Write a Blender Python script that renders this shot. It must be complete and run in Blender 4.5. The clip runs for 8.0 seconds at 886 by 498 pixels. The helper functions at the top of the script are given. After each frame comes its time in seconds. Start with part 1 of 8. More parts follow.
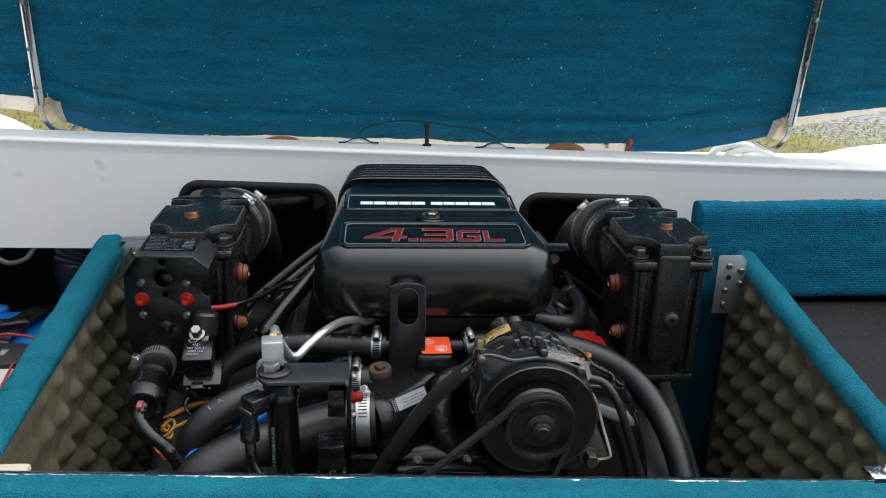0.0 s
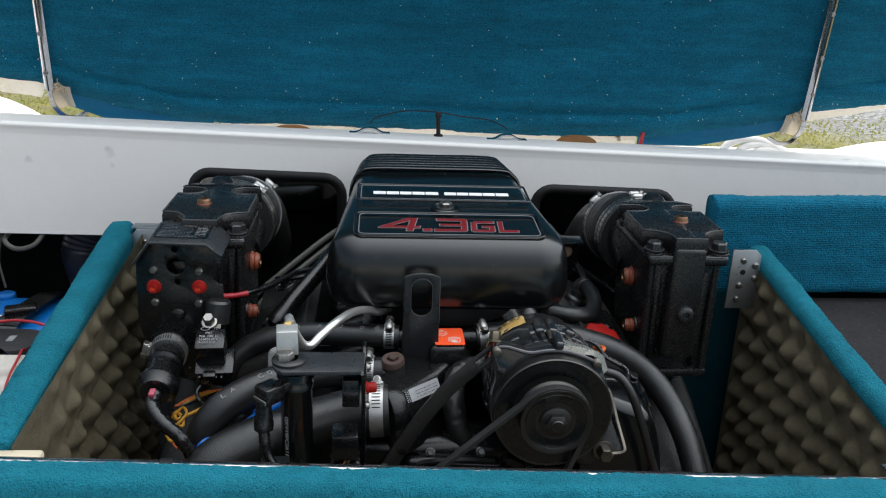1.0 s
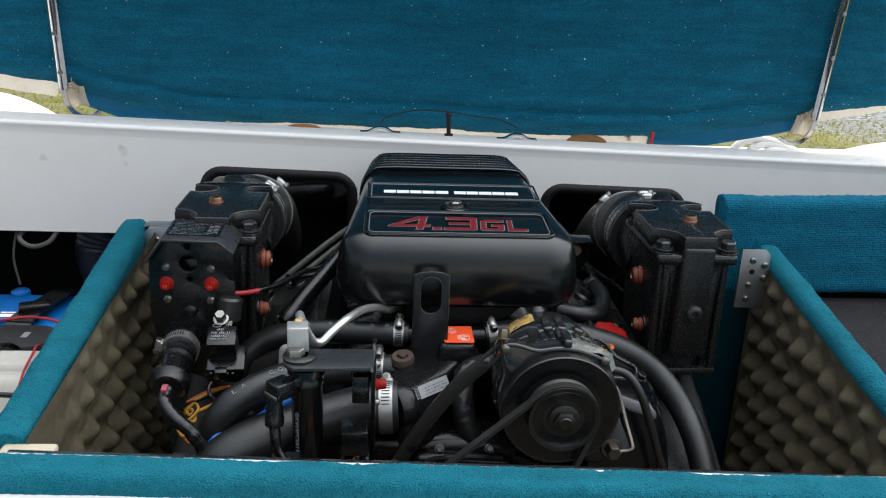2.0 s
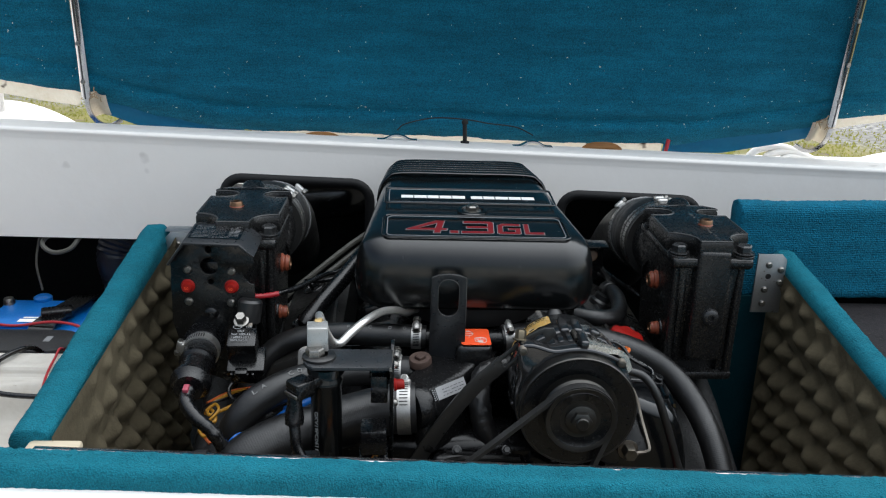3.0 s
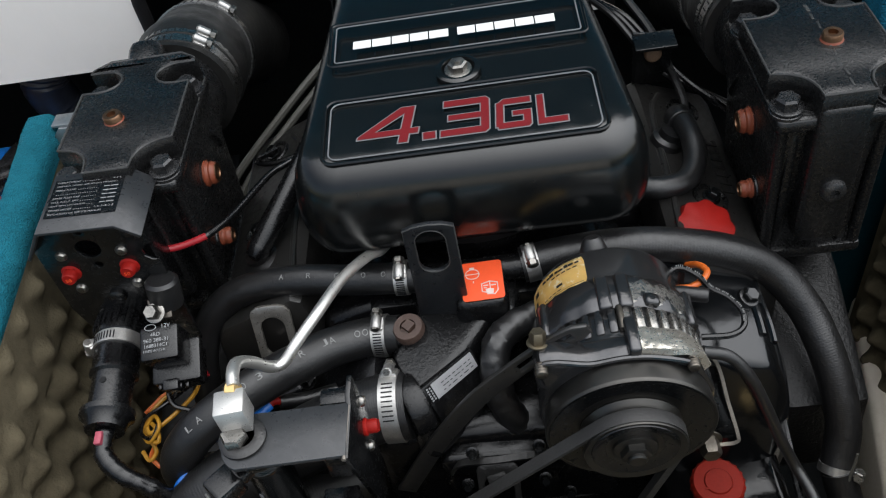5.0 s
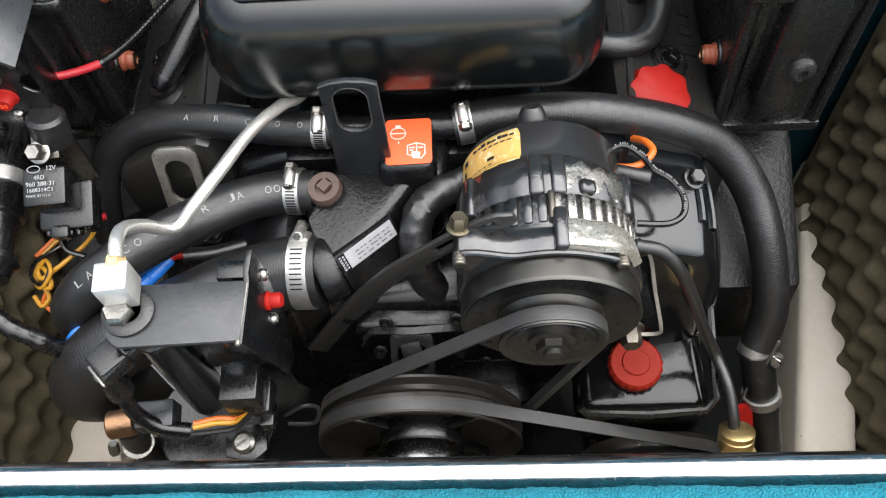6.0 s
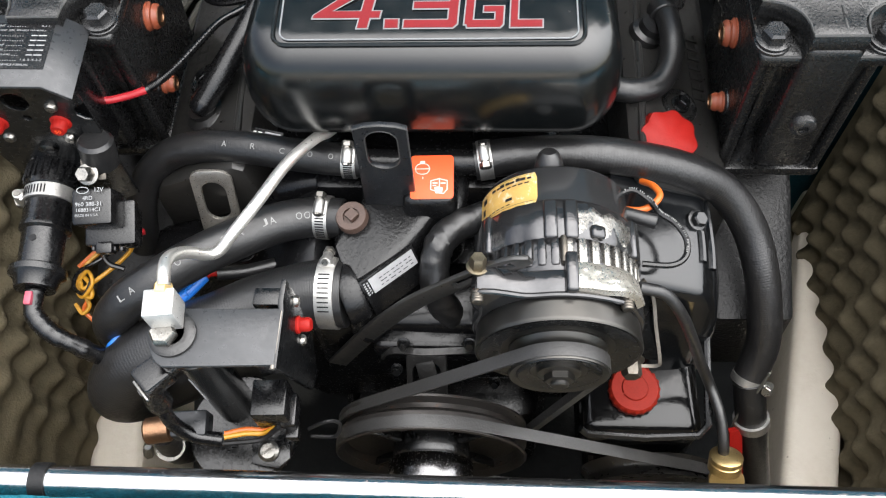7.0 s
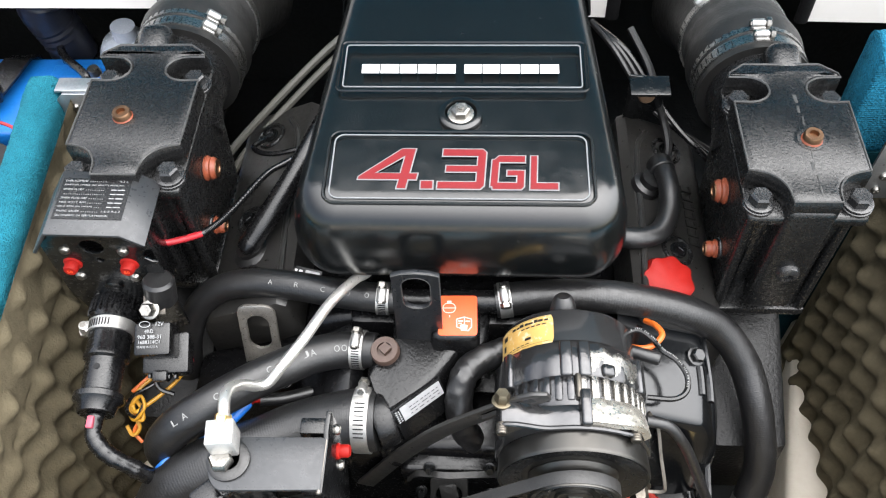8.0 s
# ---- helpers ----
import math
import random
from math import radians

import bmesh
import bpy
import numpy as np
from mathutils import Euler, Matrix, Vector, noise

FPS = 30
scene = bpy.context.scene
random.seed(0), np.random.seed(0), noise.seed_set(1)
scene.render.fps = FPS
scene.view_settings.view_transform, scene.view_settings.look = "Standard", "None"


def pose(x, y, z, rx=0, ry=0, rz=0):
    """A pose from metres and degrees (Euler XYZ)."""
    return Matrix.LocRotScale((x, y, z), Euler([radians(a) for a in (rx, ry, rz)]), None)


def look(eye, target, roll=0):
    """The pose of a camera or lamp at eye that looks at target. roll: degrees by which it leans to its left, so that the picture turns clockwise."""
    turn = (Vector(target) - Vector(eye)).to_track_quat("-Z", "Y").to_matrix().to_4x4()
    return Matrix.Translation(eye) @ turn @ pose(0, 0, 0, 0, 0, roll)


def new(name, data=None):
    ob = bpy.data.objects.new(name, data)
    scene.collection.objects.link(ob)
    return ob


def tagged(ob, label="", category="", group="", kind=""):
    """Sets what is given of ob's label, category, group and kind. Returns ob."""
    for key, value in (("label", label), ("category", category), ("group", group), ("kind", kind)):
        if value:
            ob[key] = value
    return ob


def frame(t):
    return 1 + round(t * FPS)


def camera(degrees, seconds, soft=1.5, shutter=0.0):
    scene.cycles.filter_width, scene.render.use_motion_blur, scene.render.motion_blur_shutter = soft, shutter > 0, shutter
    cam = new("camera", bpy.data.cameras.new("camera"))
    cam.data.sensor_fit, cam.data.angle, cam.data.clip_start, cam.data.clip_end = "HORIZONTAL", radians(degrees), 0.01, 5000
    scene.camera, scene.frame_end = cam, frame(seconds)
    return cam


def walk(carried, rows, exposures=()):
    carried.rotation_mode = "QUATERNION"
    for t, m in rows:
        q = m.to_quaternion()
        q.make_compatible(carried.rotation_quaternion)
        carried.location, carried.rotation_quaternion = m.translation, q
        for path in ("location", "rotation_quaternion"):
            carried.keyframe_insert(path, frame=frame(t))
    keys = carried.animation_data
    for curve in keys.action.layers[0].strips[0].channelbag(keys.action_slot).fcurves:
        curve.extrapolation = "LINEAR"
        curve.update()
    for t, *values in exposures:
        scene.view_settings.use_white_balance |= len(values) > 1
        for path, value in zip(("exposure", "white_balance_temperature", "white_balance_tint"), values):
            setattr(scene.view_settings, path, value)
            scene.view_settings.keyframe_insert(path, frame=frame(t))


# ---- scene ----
cam = camera(54.8, 8.0, soft=1.15)
PATH = [
    (0, (-0.071, 0.029, 0.565), (0.082, 1.917, -0.077), 1.6),
    (0.5, (-0.078, 0.032, 0.561), (0.076, 1.918, -0.087), 2.3),
    (1, (-0.086, 0.037, 0.56), (0.064, 1.919, -0.099), 2.3),
    (2.5, (-0.085, 0.022, 0.561), (0.027, 1.907, -0.1), 2.1),
    (3, (-0.089, 0.016, 0.553), (0.002, 1.911, -0.08), 1.9),
    (3.3, (-0.072, 0.033, 0.562), (-0.035, 1.930, -0.067), 2.3),
    (3.5, (-0.066, 0.077, 0.578), (-0.081, 1.973, -0.059), 2.3),
    (3.8, (-0.071, 0.132, 0.602), (-0.204, 2.008, -0.08), -0.1),
    (4, (-0.092, 0.151, 0.616), (-0.362, 1.995, -0.11), -4.9),
    (4.2, (-0.074, 0.199, 0.629), (-0.374, 1.997, -0.194), -7.3),
    (4.3, (-0.058, 0.234, 0.631), (-0.362, 1.996, -0.263), -7.7),
    (4.5, (-0.011, 0.317, 0.649), (-0.292, 1.963, -0.452), -9.9),
    (4.7, (0.02, 0.382, 0.669), (-0.221, 1.943, -0.558), -11.6),
    (4.8, (0.027, 0.412, 0.67), (-0.19, 1.911, -0.636), -12.3),
    (5, (0.031, 0.48, 0.668), (-0.139, 1.866, -0.765), -12.0),
    (5.2, (0.032, 0.524, 0.651), (-0.096, 1.846, -0.845), -9.6),
    (6.3, (0.059, 0.566, 0.654), (-0.045, 1.505, -1.109), -6.8),
    (6.5, (0.058, 0.568, 0.674), (-0.054, 1.518, -1.083), -6.5),
    (7, (0.045, 0.574, 0.713), (-0.059, 1.531, -1.04), -5.1),
    (7.5, (0.029, 0.57, 0.76), (-0.065, 1.597, -0.953), -3.8),
    (8, (0.022, 0.556, 0.799), (-0.073, 1.717, -0.827), -3.1),
]
EXPOSURES = [(0, 0.5, 6200, 7), (3.5, 0.5, 6200, 7), (4.5, 0.4, 6350, 8), (5.0, 0.66, 6450, 9), (5.2, 1.02, 6550, 9), (6.3, 1.85, 6700, 10), (7.3, 1.92, 6700, 10), (8, 2.13, 6650, 10)]
walk(cam, [(t, look(eye, target, roll)) for t, eye, target, roll in PATH], EXPOSURES)

# ---- daylight: hazy sun from behind the raised hatch, open sky ahead ----
world = bpy.data.worlds.new("sky")
scene.world = world
world.use_nodes = True
wn = world.node_tree
sky = wn.nodes.new("ShaderNodeTexSky")
sky.sky_type = "NISHITA"
sky.sun_disc = False
sky.sun_elevation = radians(42)
sky.sun_rotation = radians(20)
sky.air_density, sky.dust_density = 1.0, 2.5
wn.nodes["Background"].inputs[1].default_value = 0.15
haze = wn.nodes.new("ShaderNodeMix")
haze.data_type = "RGBA"
haze.inputs[0].default_value = 0.62
# thin bright cloud, brightest high to starboard round the veiled sun, dull at the horizon
geo = wn.nodes.new("ShaderNodeTexCoord")
sep = wn.nodes.new("ShaderNodeVectorMath")
sep.operation = "DOT_PRODUCT"
sep.inputs[1].default_value = Vector((0.40, 0.05, 0.90)).normalized()
ramp = wn.nodes.new("ShaderNodeMapRange")
ramp.inputs[1].default_value, ramp.inputs[2].default_value = 0.0, 1.0
ramp.inputs[3].default_value, ramp.inputs[4].default_value = 0.9, 27.0
wn.links.new(geo.outputs["Generated"], sep.inputs[0])
rise = wn.nodes.new("ShaderNodeMath")
rise.operation = "POWER"
rise.use_clamp = True
rise.inputs[1].default_value = 1.7
wn.links.new(sep.outputs["Value"], rise.inputs[0])
wn.links.new(rise.outputs[0], ramp.inputs[0])
wn.links.new(ramp.outputs[0], haze.inputs[7])
wn.links.new(sky.outputs[0], haze.inputs[6])
wn.links.new(haze.outputs[2], wn.nodes["Background"].inputs[0])
sun_data = bpy.data.lights.new("sun", "SUN")
sun_data.energy, sun_data.angle, sun_data.color = 1.7, radians(3), (1.0, 0.95, 0.87)
sun = new("sun", sun_data)
sun.matrix_world = look((2.0, 5.5, 5.2), (0, 0, 0))
# ---- materials ----
def material(name, col, rough=0.5, metal=0.0, col2=None, scale=30.0, var=0.5, bump=0.0, bscale=300.0, rvar=0.1, spec=0.5, stretch=None, worn=None, worn_amt=0.6, spots=None, spot_scale=40.0, spot_cut=0.68):
    """Principled surface with two-scale colour and roughness variation, optional wear, spots and relief."""
    m = bpy.data.materials.new(name)
    m.use_nodes = True
    nt = m.node_tree
    N, L = nt.nodes.new, nt.links.new
    b = nt.nodes["Principled BSDF"]
    tc = N("ShaderNodeTexCoord")
    src = tc.outputs["Object"]
    if stretch:
        mp = N("ShaderNodeMapping")
        mp.inputs["Scale"].default_value = stretch
        L(src, mp.inputs[0])
        src = mp.outputs[0]

    def noise_tex(s, detail=4.0, r=0.6):
        n = N("ShaderNodeTexNoise")
        n.inputs["Scale"].default_value = s
        n.inputs["Detail"].default_value = detail
        n.inputs["Roughness"].default_value = r
        L(src, n.inputs["Vector"])
        return n

    def ramp(fac, lo, hi):
        r = N("ShaderNodeMapRange")
        r.inputs[1].default_value, r.inputs[2].default_value = lo, hi
        L(fac, r.inputs[0])
        return r

    def mix(fac, a, c):
        x = N("ShaderNodeMix")
        x.data_type = "RGBA"
        if fac is not None:
            L(fac, x.inputs[0])
        for sock, v in ((x.inputs[6], a), (x.inputs[7], c)):
            if isinstance(v, tuple):
                sock.default_value = (*v, 1)
            else:
                L(v, sock)
        return x.outputs[2]

    big, fine = noise_tex(scale), noise_tex(scale * 9, 6.0)
    c2 = col2 or tuple(max(0.0, v * (1 - var)) for v in col)
    f1 = ramp(big.outputs[0], 0.3, 0.7)
    f2 = ramp(fine.outputs[0], 0.25, 0.8)
    add = N("ShaderNodeMath")
    add.operation = "MULTIPLY"
    L(f1.outputs[0], add.inputs[0])
    L(f2.outputs[0], add.inputs[1])
    colour = mix(add.outputs[0], col, c2)
    if worn:
        w = noise_tex(scale * 2.3, 8.0, 0.75)
        wr = ramp(w.outputs[0], 1 - worn_amt, 1 - worn_amt + 0.08)
        colour = mix(wr.outputs[0], colour, worn)
    if spots:
        s = noise_tex(spot_scale, 3.0, 0.5)
        sr = ramp(s.outputs[0], spot_cut, spot_cut + 0.05)
        colour = mix(sr.outputs[0], colour, spots)
    L(colour, b.inputs["Base Color"])
    rr = N("ShaderNodeMapRange")
    rr.inputs[1].default_value, rr.inputs[2].default_value = 0.3, 0.7
    rr.inputs[3].default_value, rr.inputs[4].default_value = max(0.02, rough - rvar), min(1.0, rough + rvar)
    L(fine.outputs[0], rr.inputs[0])
    L(rr.outputs[0], b.inputs["Roughness"])
    b.inputs["Metallic"].default_value = metal
    b.inputs["Specular IOR Level"].default_value = spec
    if bump:
        bn = noise_tex(bscale, 3.0, 0.6)
        bp = N("ShaderNodeBump")
        bp.inputs["Strength"].default_value = bump
        bp.inputs["Distance"].default_value = 0.6 / bscale
        L(bn.outputs[0], bp.inputs["Height"])
        L(bp.outputs[0], b.inputs["Normal"])
    return m


def carpet_material(name, col, col2, ribs=0.0, cell=620.0, deep=0.6, nap=0.25):
    """Looped pile: fine tufts, faint rows, brushed streaks and darker trodden patches."""
    m = material(name, col, 0.95, col2=col2, scale=5.0, bump=1.0, bscale=520.0, spec=0.15, rvar=0.03)
    nt = m.node_tree
    N, L = nt.nodes.new, nt.links.new
    b = nt.nodes["Principled BSDF"]
    b.inputs["Sheen Weight"].default_value = 0.12
    b.inputs["Sheen Roughness"].default_value = 0.6
    b.inputs["Sheen Tint"].default_value = (0.1, 0.7, 0.85, 1)
    tc = N("ShaderNodeTexCoord")
    v = N("ShaderNodeTexVoronoi")
    v.inputs["Scale"].default_value = cell
    L(tc.outputs["Object"], v.inputs["Vector"])
    old = b.inputs["Base Color"].links[0].from_socket
    mr = N("ShaderNodeMapRange")
    mr.inputs[1].default_value, mr.inputs[2].default_value = 0.0, 0.8
    mr.inputs[3].default_value, mr.inputs[4].default_value = 1.22, deep
    L(v.outputs["Distance"], mr.inputs[0])
    lay = N("ShaderNodeMapping")
    lay.inputs["Scale"].default_value = (7.0, 30.0, 46.0)
    L(tc.outputs["Object"], lay.inputs[0])
    streak = N("ShaderNodeTexNoise")
    streak.inputs["Scale"].default_value = 1.0
    streak.inputs["Detail"].default_value = 6.0
    streak.inputs["Roughness"].default_value = 0.7
    L(lay.outputs[0], streak.inputs["Vector"])
    sr = N("ShaderNodeMapRange")
    sr.inputs[1].default_value, sr.inputs[2].default_value = 0.3, 0.7
    sr.inputs[3].default_value, sr.inputs[4].default_value = 1 - nap, 1 + nap
    L(streak.outputs[0], sr.inputs[0])
    both = N("ShaderNodeMath")
    both.operation = "MULTIPLY"
    L(mr.outputs[0], both.inputs[0])
    L(sr.outputs[0], both.inputs[1])
    hs = N("ShaderNodeHueSaturation")
    L(both.outputs[0], hs.inputs["Value"])
    L(old, hs.inputs["Color"])
    L(hs.outputs[0], b.inputs["Base Color"])
    bp = N("ShaderNodeBump")
    bp.invert = True
    bp.inputs["Strength"].default_value = 0.8
    bp.inputs["Distance"].default_value = 0.002
    L(v.outputs["Distance"], bp.inputs["Height"])
    prev = b.inputs["Normal"].links[0].from_socket
    L(prev, bp.inputs["Normal"])
    last = bp
    if ribs:
        wv = N("ShaderNodeTexWave")
        wv.bands_direction = "Z"
        wv.inputs["Scale"].default_value = ribs
        wv.inputs["Distortion"].default_value = 1.5
        wv.inputs["Detail"].default_value = 2.0
        wv.inputs["Detail Scale"].default_value = 3.0
        L(tc.outputs["Object"], wv.inputs["Vector"])
        b2 = N("ShaderNodeBump")
        b2.inputs["Strength"].default_value = 0.5
        b2.inputs["Distance"].default_value = 0.0015
        L(wv.outputs["Fac"], b2.inputs["Height"])
        L(bp.outputs[0], b2.inputs["Normal"])
        last = b2
    L(last.outputs[0], b.inputs["Normal"])
    return m


TEAL = carpet_material("teal_carpet", (0.012, 0.142, 0.196), (0.004, 0.092, 0.134), deep=0.7, nap=0.2)
TEAL_LID = carpet_material("teal_carpet_rows", (0.0085, 0.138, 0.238), (0.005, 0.096, 0.172), ribs=110.0, cell=420.0, deep=0.6, nap=0.3)
GEL = material("white_gelcoat", (0.79, 0.765, 0.735), 0.42, col2=(0.73, 0.70, 0.665), scale=2.2, rvar=0.05, bump=0.03, bscale=30.0, spec=0.4, spots=(0.56, 0.535, 0.51), spot_scale=11.0, spot_cut=0.68)
# white gelcoat toned down; the shade over the port shelf is in its colour
CREAM = material("toned_down_gelcoat", (0.52, 0.49, 0.44), 0.45, col2=(0.42, 0.385, 0.33), scale=12.0, bump=0.1, bscale=120.0, spots=(0.2, 0.15, 0.1), spot_scale=90.0, spot_cut=0.73)
STRING = material("stringer_paint", (0.70, 0.64, 0.55), 0.5, col2=(0.6, 0.53, 0.44), scale=14.0, bump=0.15, bscale=150.0, spots=(0.2, 0.15, 0.1), spot_scale=120.0, spot_cut=0.72)
DARKCAVITY = material("cavity_darkness", (0.009, 0.0105, 0.0115), 0.7, scale=12.0, bump=0.2, bscale=60.0, spec=0.2)
FOAM = material("acoustic_foam", (0.110, 0.092, 0.059), 0.95, col2=(0.055, 0.046, 0.030), scale=14.0, bump=0.7, bscale=420.0, spec=0.12)
CAST = material("black_cast_paint", (0.0078, 0.0078, 0.0080), 0.27, scale=40.0, bump=0.26, bscale=420.0, rvar=0.1, spec=0.52, worn=(0.022, 0.021, 0.0198), worn_amt=0.28, spots=(0.085, 0.082, 0.077), spot_scale=380.0, spot_cut=0.73)
MANIFOLDM = material("pebbled_manifold_paint", (0.0058, 0.0058, 0.0061), 0.36, scale=40.0, bump=0.45, bscale=300.0, rvar=0.1, spec=0.28, spots=(0.05, 0.048, 0.045), spot_scale=330.0, spot_cut=0.72)
HOUSEM = material("oily_black_casting", (0.0055, 0.0055, 0.0058), 0.21, scale=34.0, bump=0.24, bscale=330.0, rvar=0.12, spec=0.36, worn=(0.046, 0.035, 0.027), worn_amt=0.33, spots=(0.13, 0.115, 0.10), spot_scale=260.0, spot_cut=0.735)
CASTF = material("black_fine_cast", (0.0036, 0.0036, 0.004), 0.22, scale=30.0, bump=0.10, bscale=700.0, rvar=0.1, spec=0.32, spots=(0.04, 0.038, 0.036), spot_scale=300.0, spot_cut=0.73)
COVERM = material("black_satin_cover", (0.0034, 0.0039, 0.0041), 0.215, scale=7.0, bump=0.04, bscale=700.0, rvar=0.06, col2=(0.0038, 0.0050, 0.0054), spec=0.65, spots=(0.03, 0.032, 0.032), spot_scale=260.0, spot_cut=0.76)
PLATE = material("black_sheet_metal", (0.0045, 0.0048, 0.0052), 0.22, scale=25.0, bump=0.08, bscale=400.0, rvar=0.1, spec=0.55, spots=(0.05, 0.048, 0.046), spot_scale=240.0, spot_cut=0.74)
GREYPL = material("grey_sheet_metal", (0.014, 0.0155, 0.018), 0.33, metal=0.3, scale=25.0, bump=0.08, bscale=300.0, spec=0.6)
RUBBER = material("black_rubber", (0.0066, 0.0066, 0.0070), 0.38, scale=18.0, bump=0.22, bscale=420.0, col2=(0.0095, 0.009, 0.0088), spec=0.6, spots=(0.022, 0.021, 0.02), spot_scale=150.0, spot_cut=0.71)
PLASTIC = material("black_plastic", (0.0036, 0.0036, 0.004), 0.24, scale=40.0, bump=0.1, bscale=600.0, spec=0.5)
BELT = material("belt_rubber", (0.026, 0.0255, 0.025), 0.42, scale=60.0, bump=0.2, bscale=500.0, spec=0.5)
STEEL = material("stainless_steel", (0.62, 0.61, 0.59), 0.22, metal=1.0, scale=60.0, rvar=0.1, bump=0.06, bscale=400.0)
ZINC = material("zinc_plate", (0.30, 0.29, 0.27), 0.34, metal=1.0, scale=90.0, rvar=0.14, bump=0.15, bscale=400.0, col2=(0.13, 0.12, 0.105))
BAND = material("clamp_band_steel", (0.55, 0.54, 0.52), 0.46, metal=1.0, scale=90.0, rvar=0.12, bump=0.1, bscale=500.0)
# band steel darkened to carry the dark surroundings the exhaust clamps mirror
BANDX = material("darkened_band_steel", (0.36, 0.355, 0.345), 0.30, metal=1.0, scale=70.0, rvar=0.12, bump=0.08, bscale=400.0, col2=(0.20, 0.195, 0.185))
BRACKETM = material("satin_grey_bracket", (0.030, 0.0315, 0.034), 0.33, metal=0.3, scale=25.0, bump=0.06, bscale=300.0, spec=0.6, spots=(0.07, 0.07, 0.07), spot_scale=90.0, spot_cut=0.72)
FOLD = material("fold_highlight_steel", (0.20, 0.18, 0.155), 0.38, metal=0.6, scale=90.0, var=0.7, rvar=0.1, col2=(0.045, 0.042, 0.04))
# the carpet teal again, darkened to hold the shadow on the aft panel
TEALSHADE = material("shaded_teal_carpet", (0.0025, 0.030, 0.040), 0.95, scale=20.0, bump=0.6, bscale=420.0, spec=0.1)
EDGE = material("rubbed_paint_edge", (0.075, 0.074, 0.072), 0.35, metal=0.3, scale=60.0, col2=(0.012, 0.012, 0.012), rvar=0.1)
CHROME = material("polished_aluminium", (0.56, 0.56, 0.57), 0.20, metal=1.0, scale=30.0, rvar=0.08)
ALT = material("painted_aluminium_worn", (0.072, 0.072, 0.074), 0.16, metal=0.8, scale=22.0, bump=0.05, bscale=90.0, rvar=0.05, spec=0.8, worn=(0.30, 0.285, 0.26), worn_amt=0.30)
ALTBARE = material("paint_rubbed_to_aluminium", (0.34, 0.325, 0.30), 0.27, metal=0.9, scale=30.0, bump=0.06, bscale=70.0, rvar=0.08, col2=(0.17, 0.165, 0.155), worn=(0.06, 0.059, 0.058), worn_amt=0.33)
PADM = material("crumpled_bare_aluminium", (0.62, 0.585, 0.52), 0.30, metal=0.85, scale=40.0, bump=0.16, bscale=90.0, rvar=0.1, col2=(0.30, 0.28, 0.24))
ALU = material("bare_cast_aluminium", (0.55, 0.52, 0.47), 0.28, metal=0.9, scale=25.0, bump=0.45, bscale=220.0, col2=(0.24, 0.22, 0.19), rvar=0.15)
PULLEY = material("pulley_steel", (0.070, 0.068, 0.066), 0.32, metal=0.9, scale=14.0, rvar=0.1, var=0.35, worn=(0.06, 0.045, 0.036), worn_amt=0.22, spec=0.5)
RUSTPL = material("worn_pulley_rim", (0.035, 0.032, 0.030), 0.35, metal=0.6, scale=50.0, worn=(0.095, 0.045, 0.026), worn_amt=0.40)
FANM = material("dusty_pulley_steel", (0.066, 0.064, 0.060), 0.34, metal=0.92, scale=14.0, rvar=0.06, col2=(0.07, 0.066, 0.061))
SLEEVE = material("bright_hub_sleeve", (0.17, 0.168, 0.17), 0.22, metal=1.0, scale=60.0, var=0.3)
GREYCAST = material("rubbed_casting", (0.020, 0.0195, 0.019), 0.36, metal=0.3, scale=60.0, bump=0.3, bscale=300.0, worn=(0.13, 0.126, 0.12), worn_amt=0.36)
ROCKERM = material("satin_rocker_paint", (0.016, 0.0152, 0.0142), 0.36, scale=20.0, rvar=0.1, bump=0.06, bscale=400.0, spec=0.6, col2=(0.010, 0.0098, 0.0095), spots=(0.07, 0.065, 0.06), spot_scale=220.0, spot_cut=0.74)
PIPEM = material("bright_pipe", (0.62, 0.61, 0.58), 0.33, metal=0.85, scale=50.0, var=0.25, rvar=0.08)
BRASS = material("brass", (0.60, 0.44, 0.20), 0.36, metal=1.0, scale=60.0, rvar=0.1, col2=(0.42, 0.3, 0.14))
COPPER = material("copper", (0.26, 0.145, 0.085), 0.38, metal=1.0, scale=70.0, rvar=0.12, col2=(0.13, 0.08, 0.05), bump=0.2, bscale=400.0)
ORANGEPLUG = material("orange_plug", (0.24, 0.05, 0.02), 0.45, scale=120.0, bump=0.2, bscale=500.0, col2=(0.12, 0.05, 0.03))
RED = material("red_plastic", (0.25, 0.0075, 0.005), 0.5, scale=60.0, var=0.3, bump=0.06, spec=0.2)
REDCAP = material("dull_red_plastic", (0.19, 0.012, 0.006), 0.5, scale=60.0, var=0.4, bump=0.1, spec=0.12)
REDPAINT = material("red_lettering", (0.145, 0.005, 0.008), 0.45, scale=80.0, var=0.25, spec=0.3)
SILVER = material("silver_lettering", (0.18, 0.187, 0.195), 0.45, metal=0.2, scale=80.0, var=0.3)
WHITE = material("white_print", (0.75, 0.75, 0.74), 0.5, scale=80.0, var=0.15)
GREYPRINT = material("grey_print", (0.27, 0.275, 0.28), 0.5, scale=300.0, var=0.6)
HOSEPRINT = material("faded_hose_print", (0.23, 0.23, 0.225), 0.6, scale=300.0, var=0.6)
ORSTICK = material("orange_sticker", (0.78, 0.085, 0.022), 0.4, scale=60.0, var=0.15)
GOLD = material("gold_sticker", (0.78, 0.52, 0.16), 0.42, scale=70.0, var=0.2, worn=(0.85, 0.75, 0.55), worn_amt=0.47)
STICKPRINT = material("pale_sticker_print", (0.62, 0.50, 0.47), 0.5, scale=200.0, var=0.3)
